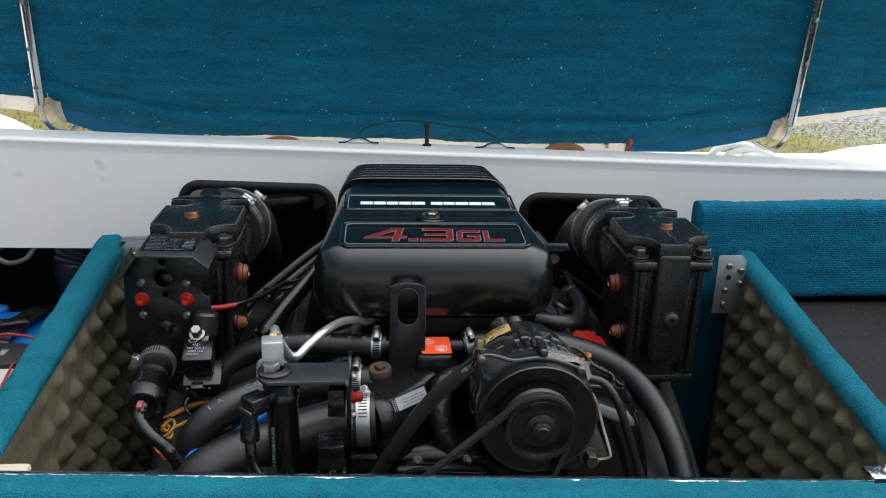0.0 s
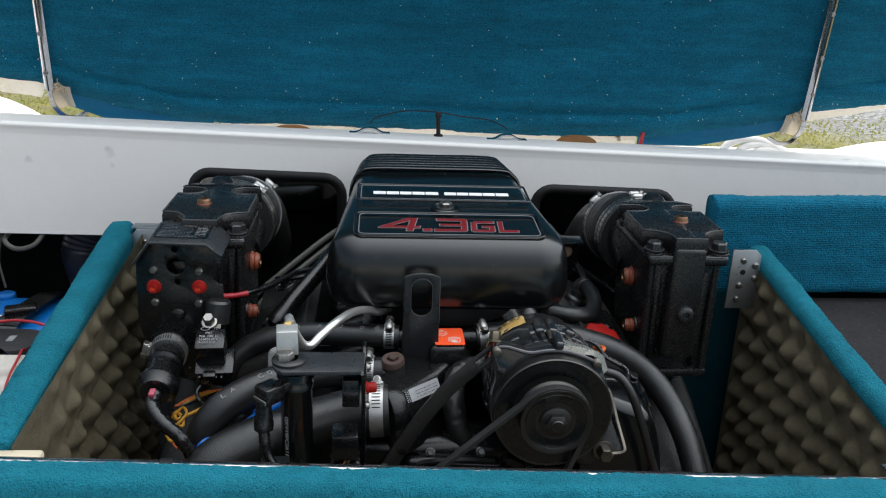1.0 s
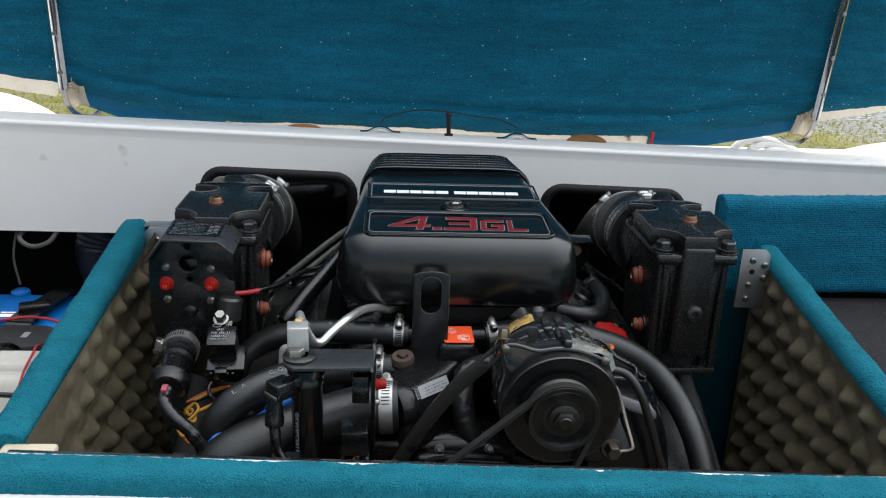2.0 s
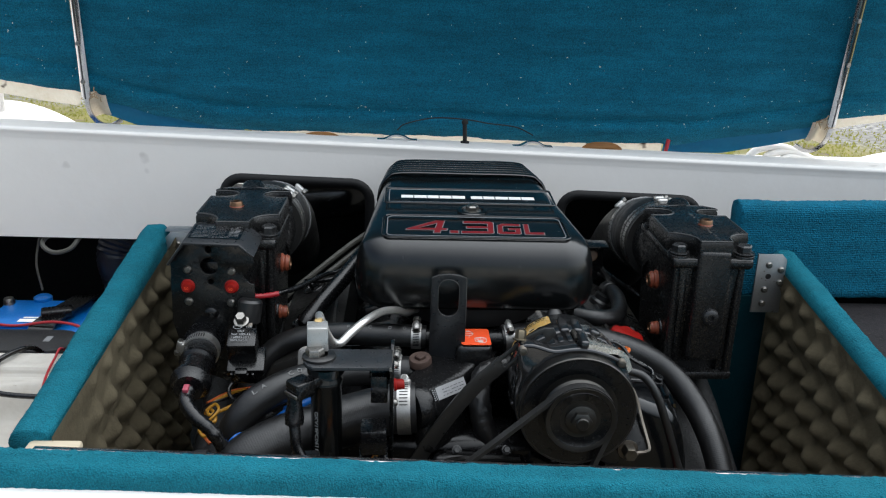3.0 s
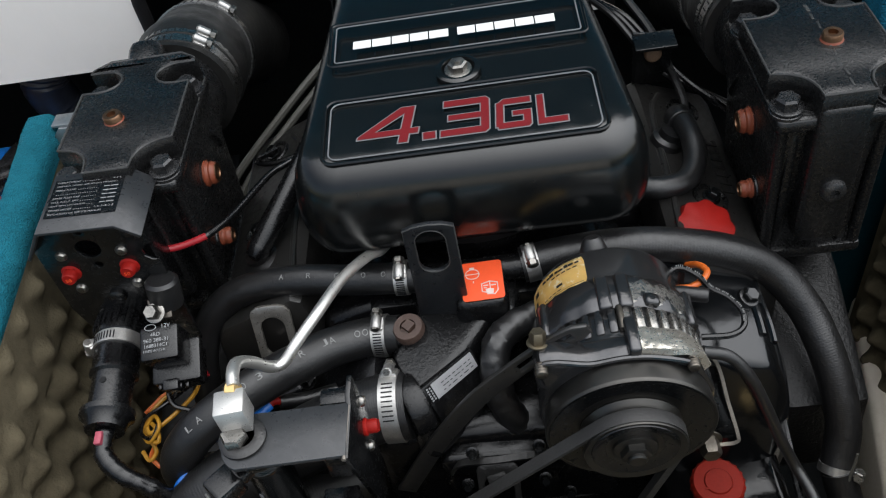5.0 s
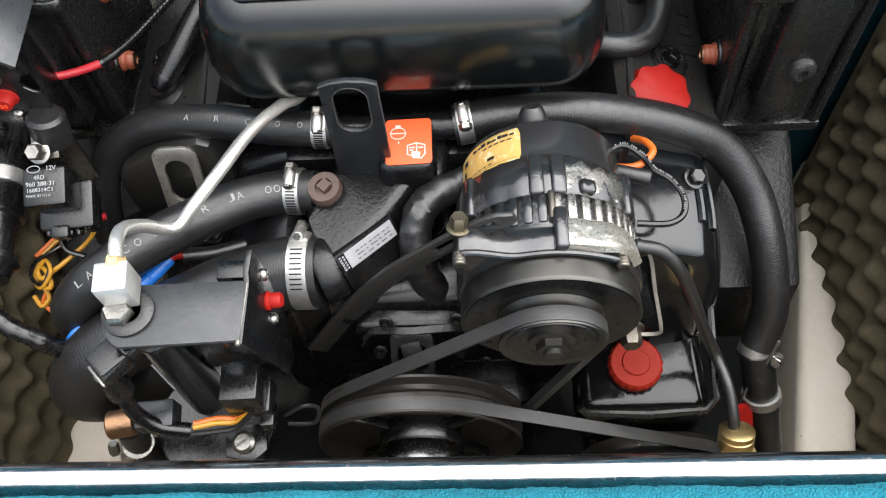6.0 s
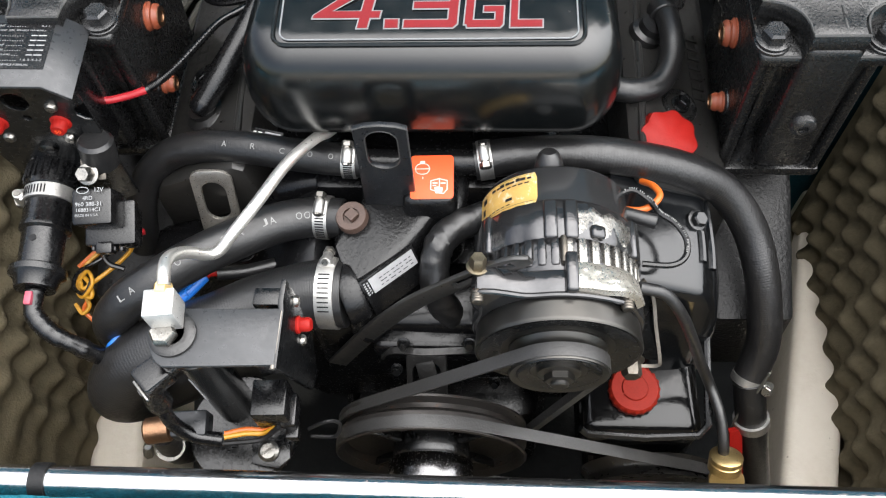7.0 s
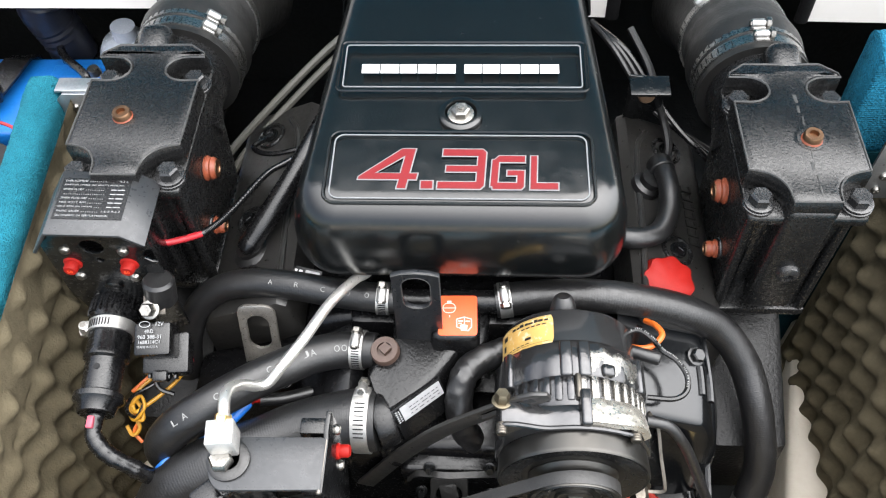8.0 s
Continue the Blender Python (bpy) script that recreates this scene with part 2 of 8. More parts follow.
SILSTICK = material("silver_sticker", (0.40, 0.40, 0.41), 0.36, metal=0.3, scale=120.0, var=0.35)
BLUE = material("blue_plastic", (0.004, 0.125, 0.43), 0.4, scale=30.0, var=0.25, bump=0.08, bscale=400.0)
BLUEVINYL = material("blue_vinyl", (0.007, 0.150, 0.262), 0.45, scale=14.0, var=0.25, bump=0.15, bscale=200.0)
ORWIRE = material("orange_wire", (0.50, 0.10, 0.01), 0.45, scale=200.0, var=0.3)
YELWIRE = material("yellow_wire", (0.42, 0.20, 0.010), 0.45, scale=200.0, var=0.4)
BLUEWIRE = material("blue_wire", (0.008, 0.11, 0.42), 0.4, scale=100.0, var=0.2)
REDWIRE = material("red_wire", (0.36, 0.015, 0.022), 0.4, scale=100.0, var=0.2)
GREYWIRE = material("grey_cable", (0.075, 0.073, 0.062), 0.55, scale=100.0, var=0.3)
ORANGE = material("orange_life_vest", (0.70, 0.095, 0.02), 0.6, scale=20.0, var=0.3, bump=0.2)
CANVAS = material("frayed_canvas", (0.74, 0.68, 0.58), 0.9, scale=30.0, col2=(0.5, 0.4, 0.28), bump=0.5, bscale=500.0)
DARKREFLECT = material("strap_dark_reflection", (0.07, 0.07, 0.072), 0.4, metal=0.8, scale=60.0, var=0.4)
THREAD = material("stained_thread", (0.34, 0.22, 0.12), 0.9, scale=200.0, col2=(0.6, 0.5, 0.36), spec=0.1)
LIP = material("rough_laminate", (0.72, 0.69, 0.63), 0.6, scale=16.0, col2=(0.56, 0.5, 0.4), bump=0.3, bscale=180.0, spots=(0.10, 0.075, 0.055), spot_scale=22.0, spot_cut=0.63)
WOOD = material("stained_wood", (0.36, 0.17, 0.045), 0.55, scale=14.0, col2=(0.16, 0.06, 0.015), stretch=(0.3, 2, 3), bump=0.2)
PALEWOOD = material("pale_wood", (0.55, 0.47, 0.34), 0.7, scale=30.0, var=0.3, stretch=(0.3, 2, 3), bump=0.2)
BLACKTRIM = material("edge_trim_rubber", (0.006, 0.006, 0.0065), 0.55, scale=40.0, bump=0.25, bscale=400.0, spec=0.3)
FLOORM = material("dark_floor_carpet", (0.03, 0.028, 0.03), 0.95, scale=20.0, bump=0.8, bscale=500.0, spec=0.1, spots=(0.06, 0.05, 0.04), spot_scale=160.0, spot_cut=0.66)
CLEAR = material("cloudy_bottle", (0.55, 0.6, 0.68), 0.25, scale=20.0, var=0.15)


# ---- mesh tools ----
def pour(bm, tmp):
    me = bpy.data.meshes.new("tmp")
    tmp.to_mesh(me)
    tmp.free()
    bm.from_mesh(me)
    bpy.data.meshes.remove(me)
    return bm


def frame_of(c, axis, up=(0, 0, 1)):
    """Matrix whose z runs along axis, at c."""
    z = Vector(axis).normalized()
    u = Vector(up)
    if abs(z.dot(u)) > 0.95:
        u = Vector((0, 1, 0))
    x = u.cross(z).normalized()
    y = z.cross(x)
    m = Matrix((x, y, z)).transposed().to_4x4()
    m.translation = Vector(c)
    return m


def box(bm, c, s, rot=(0, 0, 0), bev=0.0, seg=2, taper=1.0):
    t = bmesh.new()
    bmesh.ops.create_cube(t, size=1.0)
    for v in t.verts:
        k = taper if v.co.z > 0 else 1.0
        v.co = Vector((v.co.x * s[0] * k, v.co.y * s[1] * k, v.co.z * s[2]))
    if bev:
        bmesh.ops.bevel(t, geom=t.edges[:], offset=bev, segments=seg, affect="EDGES", profile=0.5)
    t.transform(pose(*c, *rot))
    return pour(bm, t)


def lathe(bm, prof, c=(0, 0, 0), axis=(0, 0, 1), n=32, wobble=None):
    """Solid of revolution; prof: (radius, height) along axis from c. wobble(angle, i) scales the radius."""
    m = frame_of(c, axis)
    rings = []
    for i, (r, h) in enumerate(prof):
        if r < 1e-6:
            rings.append([bm.verts.new(m @ Vector((0, 0, h)))])
        else:
            row = []
            for k in range(n):
                a = 2 * math.pi * k / n
                q = r * (wobble(a, i) if wobble else 1.0)
                row.append(bm.verts.new(m @ Vector((q * math.cos(a), q * math.sin(a), h))))
            rings.append(row)
    for a, b in zip(rings, rings[1:]):
        for k in range(n):
            k2 = (k + 1) % n
            if len(a) == 1 and len(b) == 1:
                continue
            if len(a) == 1:
                bm.faces.new((a[0], b[k2], b[k]))
            elif len(b) == 1:
                bm.faces.new((a[k], a[k2], b[0]))
            else:
                bm.faces.new((a[k], a[k2], b[k2], b[k]))
    for row, flip in ((rings[0], True), (rings[-1], False)):
        if len(row) > 1:
            bm.faces.new(row[::-1] if flip else row)
    return bm


def cyl(bm, p0, p1, r0, r1=None, n=24, bev=0.0):
    p0, p1 = Vector(p0), Vector(p1)
    h = (p1 - p0).length
    r1 = r0 if r1 is None else r1
    b = min(bev, h / 2.1)
    prof = [(r0, 0), (r1, h)] if not b else [(r0 - b, 0), (r0 - b * 0.3, b * 0.3), (r0, b), (r1, h - b), (r1 - b * 0.3, h - b * 0.3), (r1 - b, h)]
    return lathe(bm, prof, p0, p1 - p0, n)


def spline(pts, sub=6, closed=False):
    p = [Vector(q) for q in pts]
    n = len(p)
    out = []
    for i in range(n if closed else n - 1):
        if closed:
            a, b, c, d = p[i - 1], p[i], p[(i + 1) % n], p[(i + 2) % n]
        else:
            b, c = p[i], p[i + 1]
            a = p[i - 1] if i else b * 2 - c
            d = p[i + 2] if i + 2 < n else c * 2 - b
        for k in range(sub):
            t = k / sub
            out.append(0.5 * ((2 * b) + (c - a) * t + (2 * a - 5 * b + 4 * c - d) * t * t + (3 * b - a - 3 * c + d) * t ** 3))
    if not closed:
        out.append(p[-1])
    return out


def sweep(bm, path, section, closed=False, up=(0, 0, 1), fixed=False, cap=True, jitter=None):
    """Sweep a closed 2D section (or a function of 0..1 giving one) along a path of Vectors."""
    n = len(path)
    tang = []
    for i in range(n):
        a = path[(i - 1) % n] if closed or i else path[i]
        b = path[(i + 1) % n] if closed or i < n - 1 else path[i]
        tang.append((b - a).normalized())
    u = Vector(up)
    if abs(u.dot(tang[0])) > 0.9:
        u = Vector((1, 0, 0)) if abs(tang[0].x) < 0.9 else Vector((0, 1, 0))
    rows = []
    for i in range(n):
        t = tang[i]
        base = Vector(up) if fixed else u
        side = t.cross(base).normalized()
        nrm = side.cross(t).normalized()
        u = nrm
        sec = section(i / max(1, n - 1)) if callable(section) else section
        row = []
        for a, b in sec:
            co = path[i] + side * a + nrm * b
            if jitter:
                co = jitter(co, (side * a + nrm * b))
            row.append(bm.verts.new(co))
        rows.append(row)
    k = len(rows[0])
    for i in range(n if closed else n - 1):
        a, b = rows[i], rows[(i + 1) % n]
        for j in range(k):
            j2 = (j + 1) % k
            bm.faces.new((a[j], a[j2], b[j2], b[j]))
    if cap and not closed:
        bm.faces.new(rows[0][::-1])
        bm.faces.new(rows[-1])
    return bm


def circle(r, n=12, ry=None):
    return [(r * math.cos(2 * math.pi * k / n), (ry or r) * math.sin(2 * math.pi * k / n)) for k in range(n)]


def tube(bm, pts, r, n=12, sub=6, closed=False, ribs=0.0):
    path = spline(pts, sub, closed)
    return sweep(bm, path, circle(r, n), closed)


def rrect(w, h, r, n=4):
    """Rounded rectangle outline, counter-clockwise."""
    out = []
    for cx, cy, a0 in ((w / 2 - r, h / 2 - r, 0), (-w / 2 + r, h / 2 - r, 90), (-w / 2 + r, -h / 2 + r, 180), (w / 2 - r, -h / 2 + r, 270)):
        for k in range(n + 1):
            a = radians(a0 + 90 * k / n)
            out.append((cx + r * math.cos(a), cy + r * math.sin(a)))
    return out


def prism(bm, outline, m, h, bev=0.0, holes=()):
    """Extrude a 2D outline by h along the z of matrix m, with a bevelled rim."""
    t = bmesh.new()
    loops = []
    for lp in (outline, *holes):
        vs = [t.verts.new((x, y, 0)) for x, y in lp]
        es = [t.edges.new((vs[i], vs[(i + 1) % len(vs)])) for i in range(len(vs))]
        loops += es
    if holes:
        bmesh.ops.triangle_fill(t, use_beauty=True, use_dissolve=False, edges=loops)
    else:
        t.faces.new(list(t.verts))
    bmesh.ops.recalc_face_normals(t, faces=t.faces[:])
    r = bmesh.ops.extrude_face_region(t, geom=t.faces[:])
    vs = [g for g in r["geom"] if isinstance(g, bmesh.types.BMVert)]
    bmesh.ops.translate(t, verts=vs, vec=(0, 0, h))
    bmesh.ops.recalc_face_normals(t, faces=t.faces[:])
    if bev:
        es = [e for e in t.edges if len(e.link_faces) == 2 and e.calc_face_angle(0) > 0.9 and abs(e.verts[0].co.z - e.verts[1].co.z) < 1e-6]
        bmesh.ops.bevel(t, geom=es, offset=bev, segments=2, affect="EDGES", profile=0.5)
    t.transform(m)
    return pour(bm, t)


def plane_m(o, xdir, ydir):
    """Matrix with local x, y along the given directions at o."""
    x = Vector(xdir).normalized()
    z = x.cross(Vector(ydir)).normalized()
    y = z.cross(x)
    m = Matrix((x, y, z)).transposed().to_4x4()
    m.translation = Vector(o)
    return m


def hexbolt(bm, c, axis, r=0.008, h=0.006, washer=True):
    a = Vector(axis).normalized()
    c = Vector(c)
    if washer:
        cyl(bm, c, c + a * 0.0018, r * 1.35, n=20, bev=0.0005)
        c = c + a * 0.0018
    lathe(bm, [(r, 0), (r, h * 0.8), (r * 0.82, h), (r * 0.5, h), (0, h * 0.94)], c, a, 6)
    return bm


def screw(bm, c, axis, r=0.005):
    a = Vector(axis).normalized()
    c = Vector(c)
    lathe(bm, [(r, 0), (r, r * 0.35), (r * 0.7, r * 0.75), (0, r * 0.8)], c, a, 14)
    m = frame_of(c + a * r * 0.75, a)
    for ang in (20, 110):
        t = bmesh.new()
        bmesh.ops.create_cube(t, size=1)
        t.transform(m @ pose(0, 0, 0, 0, 0, ang) @ Matrix.Diagonal((r * 1.1, r * 0.22, r * 0.2, 1)))
        pour(bm, t)
    return bm


def grid_sheet(bm, f, nu, nv, closed_u=False):
    vs = [[bm.verts.new(f(i / nu, j / nv)) for j in range(nv + 1)] for i in range(nu + (0 if closed_u else 1))]
    for i in range(nu):
        for j in range(nv):
            i2 = (i + 1) % len(vs)
            bm.faces.new((vs[i][j], vs[i2][j], vs[i2][j + 1], vs[i][j + 1]))
    return bm


# ---- things and parts ----
def mesh_of(name, bm, mat, smooth=38.0):
    bmesh.ops.recalc_face_normals(bm, faces=bm.faces[:])
    lim = radians(smooth)
    for f in bm.faces:
        f.smooth = True
    for e in bm.edges:
        if len(e.link_faces) == 2 and e.calc_face_angle(0) > lim:
            e.smooth = False
    me = bpy.data.meshes.new(name)
    bm.to_mesh(me)
    bm.free()
    me.materials.append(mat)
    return me


def thing(name, base, label, category, group="", kind=""):
    ob = new(name)
    ob.empty_display_size = 0.05
    ob.location = base
    return tagged(ob, label, category, group, kind)


def root_at(ob):
    while ob.parent:
        ob = ob.parent
    return ob.location.copy()


def part(name, bm, mat, parent, label="", smooth=38.0):
    bm.transform(Matrix.Translation(-root_at(parent)))
    ob = new(name, mesh_of(name, bm, mat, smooth))
    ob.parent = parent
    return tagged(ob, label)


def solo(name, bm, mat, label, category, group="", kind="", smooth=38.0):
    """A thing that is one mesh, with its origin at its base."""
    co = [v.co for v in bm.verts]
    base = Vector((sum(c.x for c in co) / len(co), sum(c.y for c in co) / len(co), min(c.z for c in co)))
    bm.transform(Matrix.Translation(-base))
    ob = new(name, mesh_of(name, bm, mat, smooth))
    ob.location = base
    return tagged(ob, label, category, group, kind)


def lettering(name, body, m, w, h, mat, parent, offset=0.0, extrude=0.0002, label="", shear=0.0):
    """Built-in font text, stretched to w by h in the plane of m, origin at its lower left."""
    cu = bpy.data.curves.new(name, "FONT")
    cu.body = body
    cu.offset = offset
    cu.extrude = extrude
    cu.shear = shear
    cu.resolution_u = 3
    tmp = bpy.data.objects.new(name, cu)
    scene.collection.objects.link(tmp)
    dg = bpy.context.evaluated_depsgraph_get()
    me = bpy.data.meshes.new_from_object(tmp.evaluated_get(dg))
    bpy.data.objects.remove(tmp)
    bpy.data.curves.remove(cu)
    bm = bmesh.new()
    bm.from_mesh(me)
    bpy.data.meshes.remove(me)
    xs = [v.co.x for v in bm.verts]
    ys = [v.co.y for v in bm.verts]
    sx, sy = w / (max(xs) - min(xs)), h / (max(ys) - min(ys))
    for v in bm.verts:
        v.co = m @ Vector(((v.co.x - min(xs)) * sx, (v.co.y - min(ys)) * sy, v.co.z))
    return part(name, bm, mat, parent, label)


def bars(bm, m, rects, t=0.0003):
    for x, y, w, h in rects:
        b = bmesh.new()
        bmesh.ops.create_cube(b, size=1)
        b.transform(m @ pose(x + w / 2, y + h / 2, t / 2) @ Matrix.Diagonal((w, h, t, 1)))
        pour(bm, b)
    return bm


def hose_clamp(c, axis, r, parent, screw_at, w=0.011, label="stainless worm-drive hose clamp", band=None):
    """Slotted band round a hose, with its screw housing towards screw_at."""
    a = Vector(axis).normalized()
    c = Vector(c)
    bm = bmesh.new()
    lathe(bm, [(r, -w / 2), (r + 0.0012, -w / 2), (r + 0.0012, w / 2), (r, w / 2)], c, a, 40)
    d = (Vector(screw_at) - c)
    d = (d - a * d.dot(a)).normalized()
    tdir = a.cross(d)
    o = c + d * (r + 0.004)
    strip = part("hose_clamp", bm, band or BAND, parent, label)
    home = strip if parent.parent is None else parent
    bm = bmesh.new()
    cyl(bm, o - tdir * 0.0075, o + tdir * 0.0055, 0.0046, n=14, bev=0.001)
    box_m = plane_m(o - d * 0.003, tdir, a)
    t = bmesh.new()
    bmesh.ops.create_cube(t, size=1)
    bmesh.ops.bevel(t, geom=t.edges[:], offset=0.12, segments=2, affect="EDGES", profile=0.5)
    t.transform(box_m @ Matrix.Diagonal((0.013, w * 0.95, 0.003, 1)))
    pour(bm, t)
    part("screw_housing", bm, BAND, home)
    bm = bmesh.new()
    s0 = o + tdir * 0.007 + d * 0.001
    lathe(bm, [(0.0032, -0.016), (0.0032, 0), (0.0052, 0.0), (0.0052, 0.004), (0.0042, 0.005), (0, 0.0048)], s0, tdir, 6)
    part("clamp_screw", bm, ZINC, home)
    for k in range(9):
        ang = 0.5 + k * 0.13
        q = d * math.cos(ang) - tdir * math.sin(ang)
        mm = plane_m(c + q * (r + 0.0013), a, q.cross(a))
        t = bmesh.new()
        bmesh.ops.create_cube(t, size=1)
        t.transform(mm @ Matrix.Diagonal((w * 0.62, 0.0011, 0.0005, 1)))
        part("band_slot", t, BLACKTRIM, home)
    return strip
# ---- ground and distance ----
def ground_material():
    m = bpy.data.materials.new("grass_and_gravel")
    m.use_nodes = True
    nt = m.node_tree
    N, L = nt.nodes.new, nt.links.new
    b = nt.nodes["Principled BSDF"]
    tc = N("ShaderNodeTexCoord")

    def nz(s, d=5.0):
        n = N("ShaderNodeTexNoise")
        n.inputs["Scale"].default_value = s
        n.inputs["Detail"].default_value = d
        L(tc.outputs["Object"], n.inputs["Vector"])
        return n.outputs[0]

    def mixc(f, a, c):
        x = N("ShaderNodeMix")
        x.data_type = "RGBA"
        L(f, x.inputs[0])
        for sock, v in ((x.inputs[6], a), (x.inputs[7], c)):
            if isinstance(v, tuple):
                sock.default_value = (*v, 1)
            else:
                L(v, sock)
        return x.outputs[2]

    def rng(f, lo, hi):
        r = N("ShaderNodeMapRange")
        r.inputs[1].default_value, r.inputs[2].default_value = lo, hi
        L(f, r.inputs[0])
        return r.outputs[0]

    grass = mixc(rng(nz(1.2), 0.4, 0.62), (0.085, 0.088, 0.016), (0.19, 0.155, 0.040))
    grass = mixc(rng(nz(14.0), 0.35, 0.65), grass, (0.13, 0.125, 0.022))
    grass = mixc(rng(nz(2.3, 7.0), 0.55, 0.66), grass, (0.11, 0.085, 0.048))
    gravel = mixc(rng(nz(11.0, 8.0), 0.40, 0.60), (0.085, 0.085, 0.083), (0.30, 0.29, 0.275))
    gravel = mixc(rng(nz(1.1), 0.45, 0.75), gravel, (0.16, 0.15, 0.13))
    sep = N("ShaderNodeSeparateXYZ")
    L(tc.outputs["Object"], sep.inputs[0])
    wob = N("ShaderNodeMath")
    wob.operation = "MULTIPLY_ADD"
    L(nz(0.8), wob.inputs[0])
    wob.inputs[1].default_value = 5.0
    slant = N("ShaderNodeMath")
    slant.operation = "MULTIPLY_ADD"
    L(sep.outputs["X"], slant.inputs[0])
    slant.inputs[1].default_value = 0.16
    L(sep.outputs["Y"], slant.inputs[2])
    L(slant.outputs[0], wob.inputs[2])
    L(mixc(rng(wob.outputs[0], 13.2, 14.6), grass, gravel), b.inputs["Base Color"])
    b.inputs["Roughness"].default_value = 0.95
    bp = N("ShaderNodeBump")
    bp.inputs["Strength"].default_value = 0.6
    bp.inputs["Distance"].default_value = 0.03
    L(nz(18.0), bp.inputs["Height"])
    L(bp.outputs[0], b.inputs["Normal"])
    return m


GROUND_Z = -1.5
GROUND = ground_material()
bm = bmesh.new()
grid_sheet(bm, lambda u, v: Vector(((u - 0.5) * 600, (v - 0.5) * 600, 0)), 40, 40)
ground = new("ground", mesh_of("ground", bm, GROUND))
ground.location.z = GROUND_Z
tagged(ground, "rough grass giving way to grey gravel", "ground", kind="structure")

# ---- hull and cockpit ----
ROLL = -0.026   # the boat's athwartships slope against the engine


def level(x, z):
    return z + ROLL * x


# lining of the engine bay and lockers, the cavity's darkness put into its colour
hull = thing("hull", (0, 0.8, -0.5), "white fibreglass boat hull with a dark bilge", "boat hull", kind="structure")
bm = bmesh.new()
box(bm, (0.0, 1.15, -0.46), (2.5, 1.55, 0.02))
part("bilge_floor", bm, DARKCAVITY, hull, "bilge floor, cavity darkness in its colour")
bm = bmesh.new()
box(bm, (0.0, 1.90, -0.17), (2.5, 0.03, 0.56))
part("transom_lining", bm, DARKCAVITY, hull, "transom lining, near-black for the dark cavity")
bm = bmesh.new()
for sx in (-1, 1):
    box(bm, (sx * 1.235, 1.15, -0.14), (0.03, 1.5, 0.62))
part("side_lining", bm, DARKCAVITY, hull, "hull side lining, near-black for the dark cavity")
for sx in (-1, 1):
    bm = bmesh.new()
    grid_sheet(bm, lambda u, v: Vector((sx * (1.27 - 1.1 * max(0.0, v - 0.45) ** 2), -2.07 + 4.07 * u, 0.15 - 1.15 * v)), 12, 8)
    t = bmesh.ops.solidify(bm, geom=bm.faces[:], thickness=0.012)
    part("hull_side", bm, GEL, hull, "white gelcoat hull side")
bm = bmesh.new()
box(bm, (0, 1.99, -0.44), (2.45, 0.02, 1.06))
part("transom_outer", bm, GEL, hull, "white gelcoat transom")
# unseen floor, dark so that little light bounces up to the engine
bm = bmesh.new()
box(bm, (0, -0.725, -0.30), (2.44, 2.65, 0.02))
part("cockpit_floor", bm, FLOORM, hull, "unseen cockpit floor, dark to cut bounce light")
# unseen ledge, added; teal keeps bounced light off the engine front
bm = bmesh.new()
box(bm, (0.0, 0.50, 0.055), (2.4, 0.37, 0.02), bev=0.008)
box(bm, (0.0, 0.33, -0.12), (2.4, 0.02, 0.34), bev=0.004)
part("seat_base", bm, TEAL_LID, hull, "unseen teal ledge added before the engine box, cutting bounce light")
bm = bmesh.new()
box(bm, (0, -2.05, -0.02), (2.5, 0.04, 0.60), bev=0.01)
part("forward_bulkhead", bm, CREAM, hull, "plain cockpit bulkhead")
bm = bmesh.new()
grid_sheet(bm, lambda u, v: Vector(((u - 0.5) * 1.86, -2.07 + 4.07 * v, -1.30 + 0.62 * abs(u - 0.5))), 12, 8)
bmesh.ops.solidify(bm, geom=bm.faces[:], thickness=0.012)
part("hull_bottom", bm, GEL, hull, "white gelcoat hull bottom")
# stringers beside the engine
for sx, x0, turn in ((-1, -0.405, 9), (1, 0.437, -13)):
    bm = bmesh.new()
    box(bm, (x0, 0.96, -0.36), (0.062, 0.52, 0.22), (0, 0, turn), bev=0.012, seg=3)
    part("stringer", bm, STRING, hull, "cream-painted engine bearer")

# white moulded transom board over the bay, with two notches for the exhausts
deck = thing("aft_deck", (0, 1.5, 0.09), "white gelcoat aft deck moulding with smudges", "boat deck", kind="structure")
YB = 1.45
outline = [(-0.875, 0.072), (-0.404, 0.081)]


def notch(x0, x1, zt, zb, r=0.03):
    pts = [(x0, zb)]
    for k in range(7):
        a = radians(180 - 90 * k / 6)
        pts.append((x0 + r + r * math.cos(a), zt - r + r * math.sin(a)))
    for k in range(7):
        a = radians(90 - 90 * k / 6)
        pts.append((x1 - r + r * math.cos(a), zt - r + r * math.sin(a)))
    return pts + [(x1, zb)]


notchL = notch(-0.399, -0.150, 0.185, 0.070)
notchR = notch(0.184, 0.427, 0.183, 0.070)
outline = [(-0.875, 0.060), *notchL, *notchR, (1.15, 0.070), (1.15, 0.243), (-0.89, 0.243)]
outline = [(x, level(x, z)) for x, z in outline]
bm = bmesh.new()
prism(bm, outline, plane_m((0, YB + 0.016, 0), (1, 0, 0), (0, 0, 1)), 0.0135)
part("transom_board", bm, GEL, deck, "white smudged board with two dark exhaust notches")
# rounded nosing and flat top running aft under the hatch
sec = []
for k in range(9):
    a = radians(180 - 90 * k / 8)
    sec.append((YB + 0.006 + 0.006 * math.cos(a), 0.2495 + 0.006 * math.sin(a)))
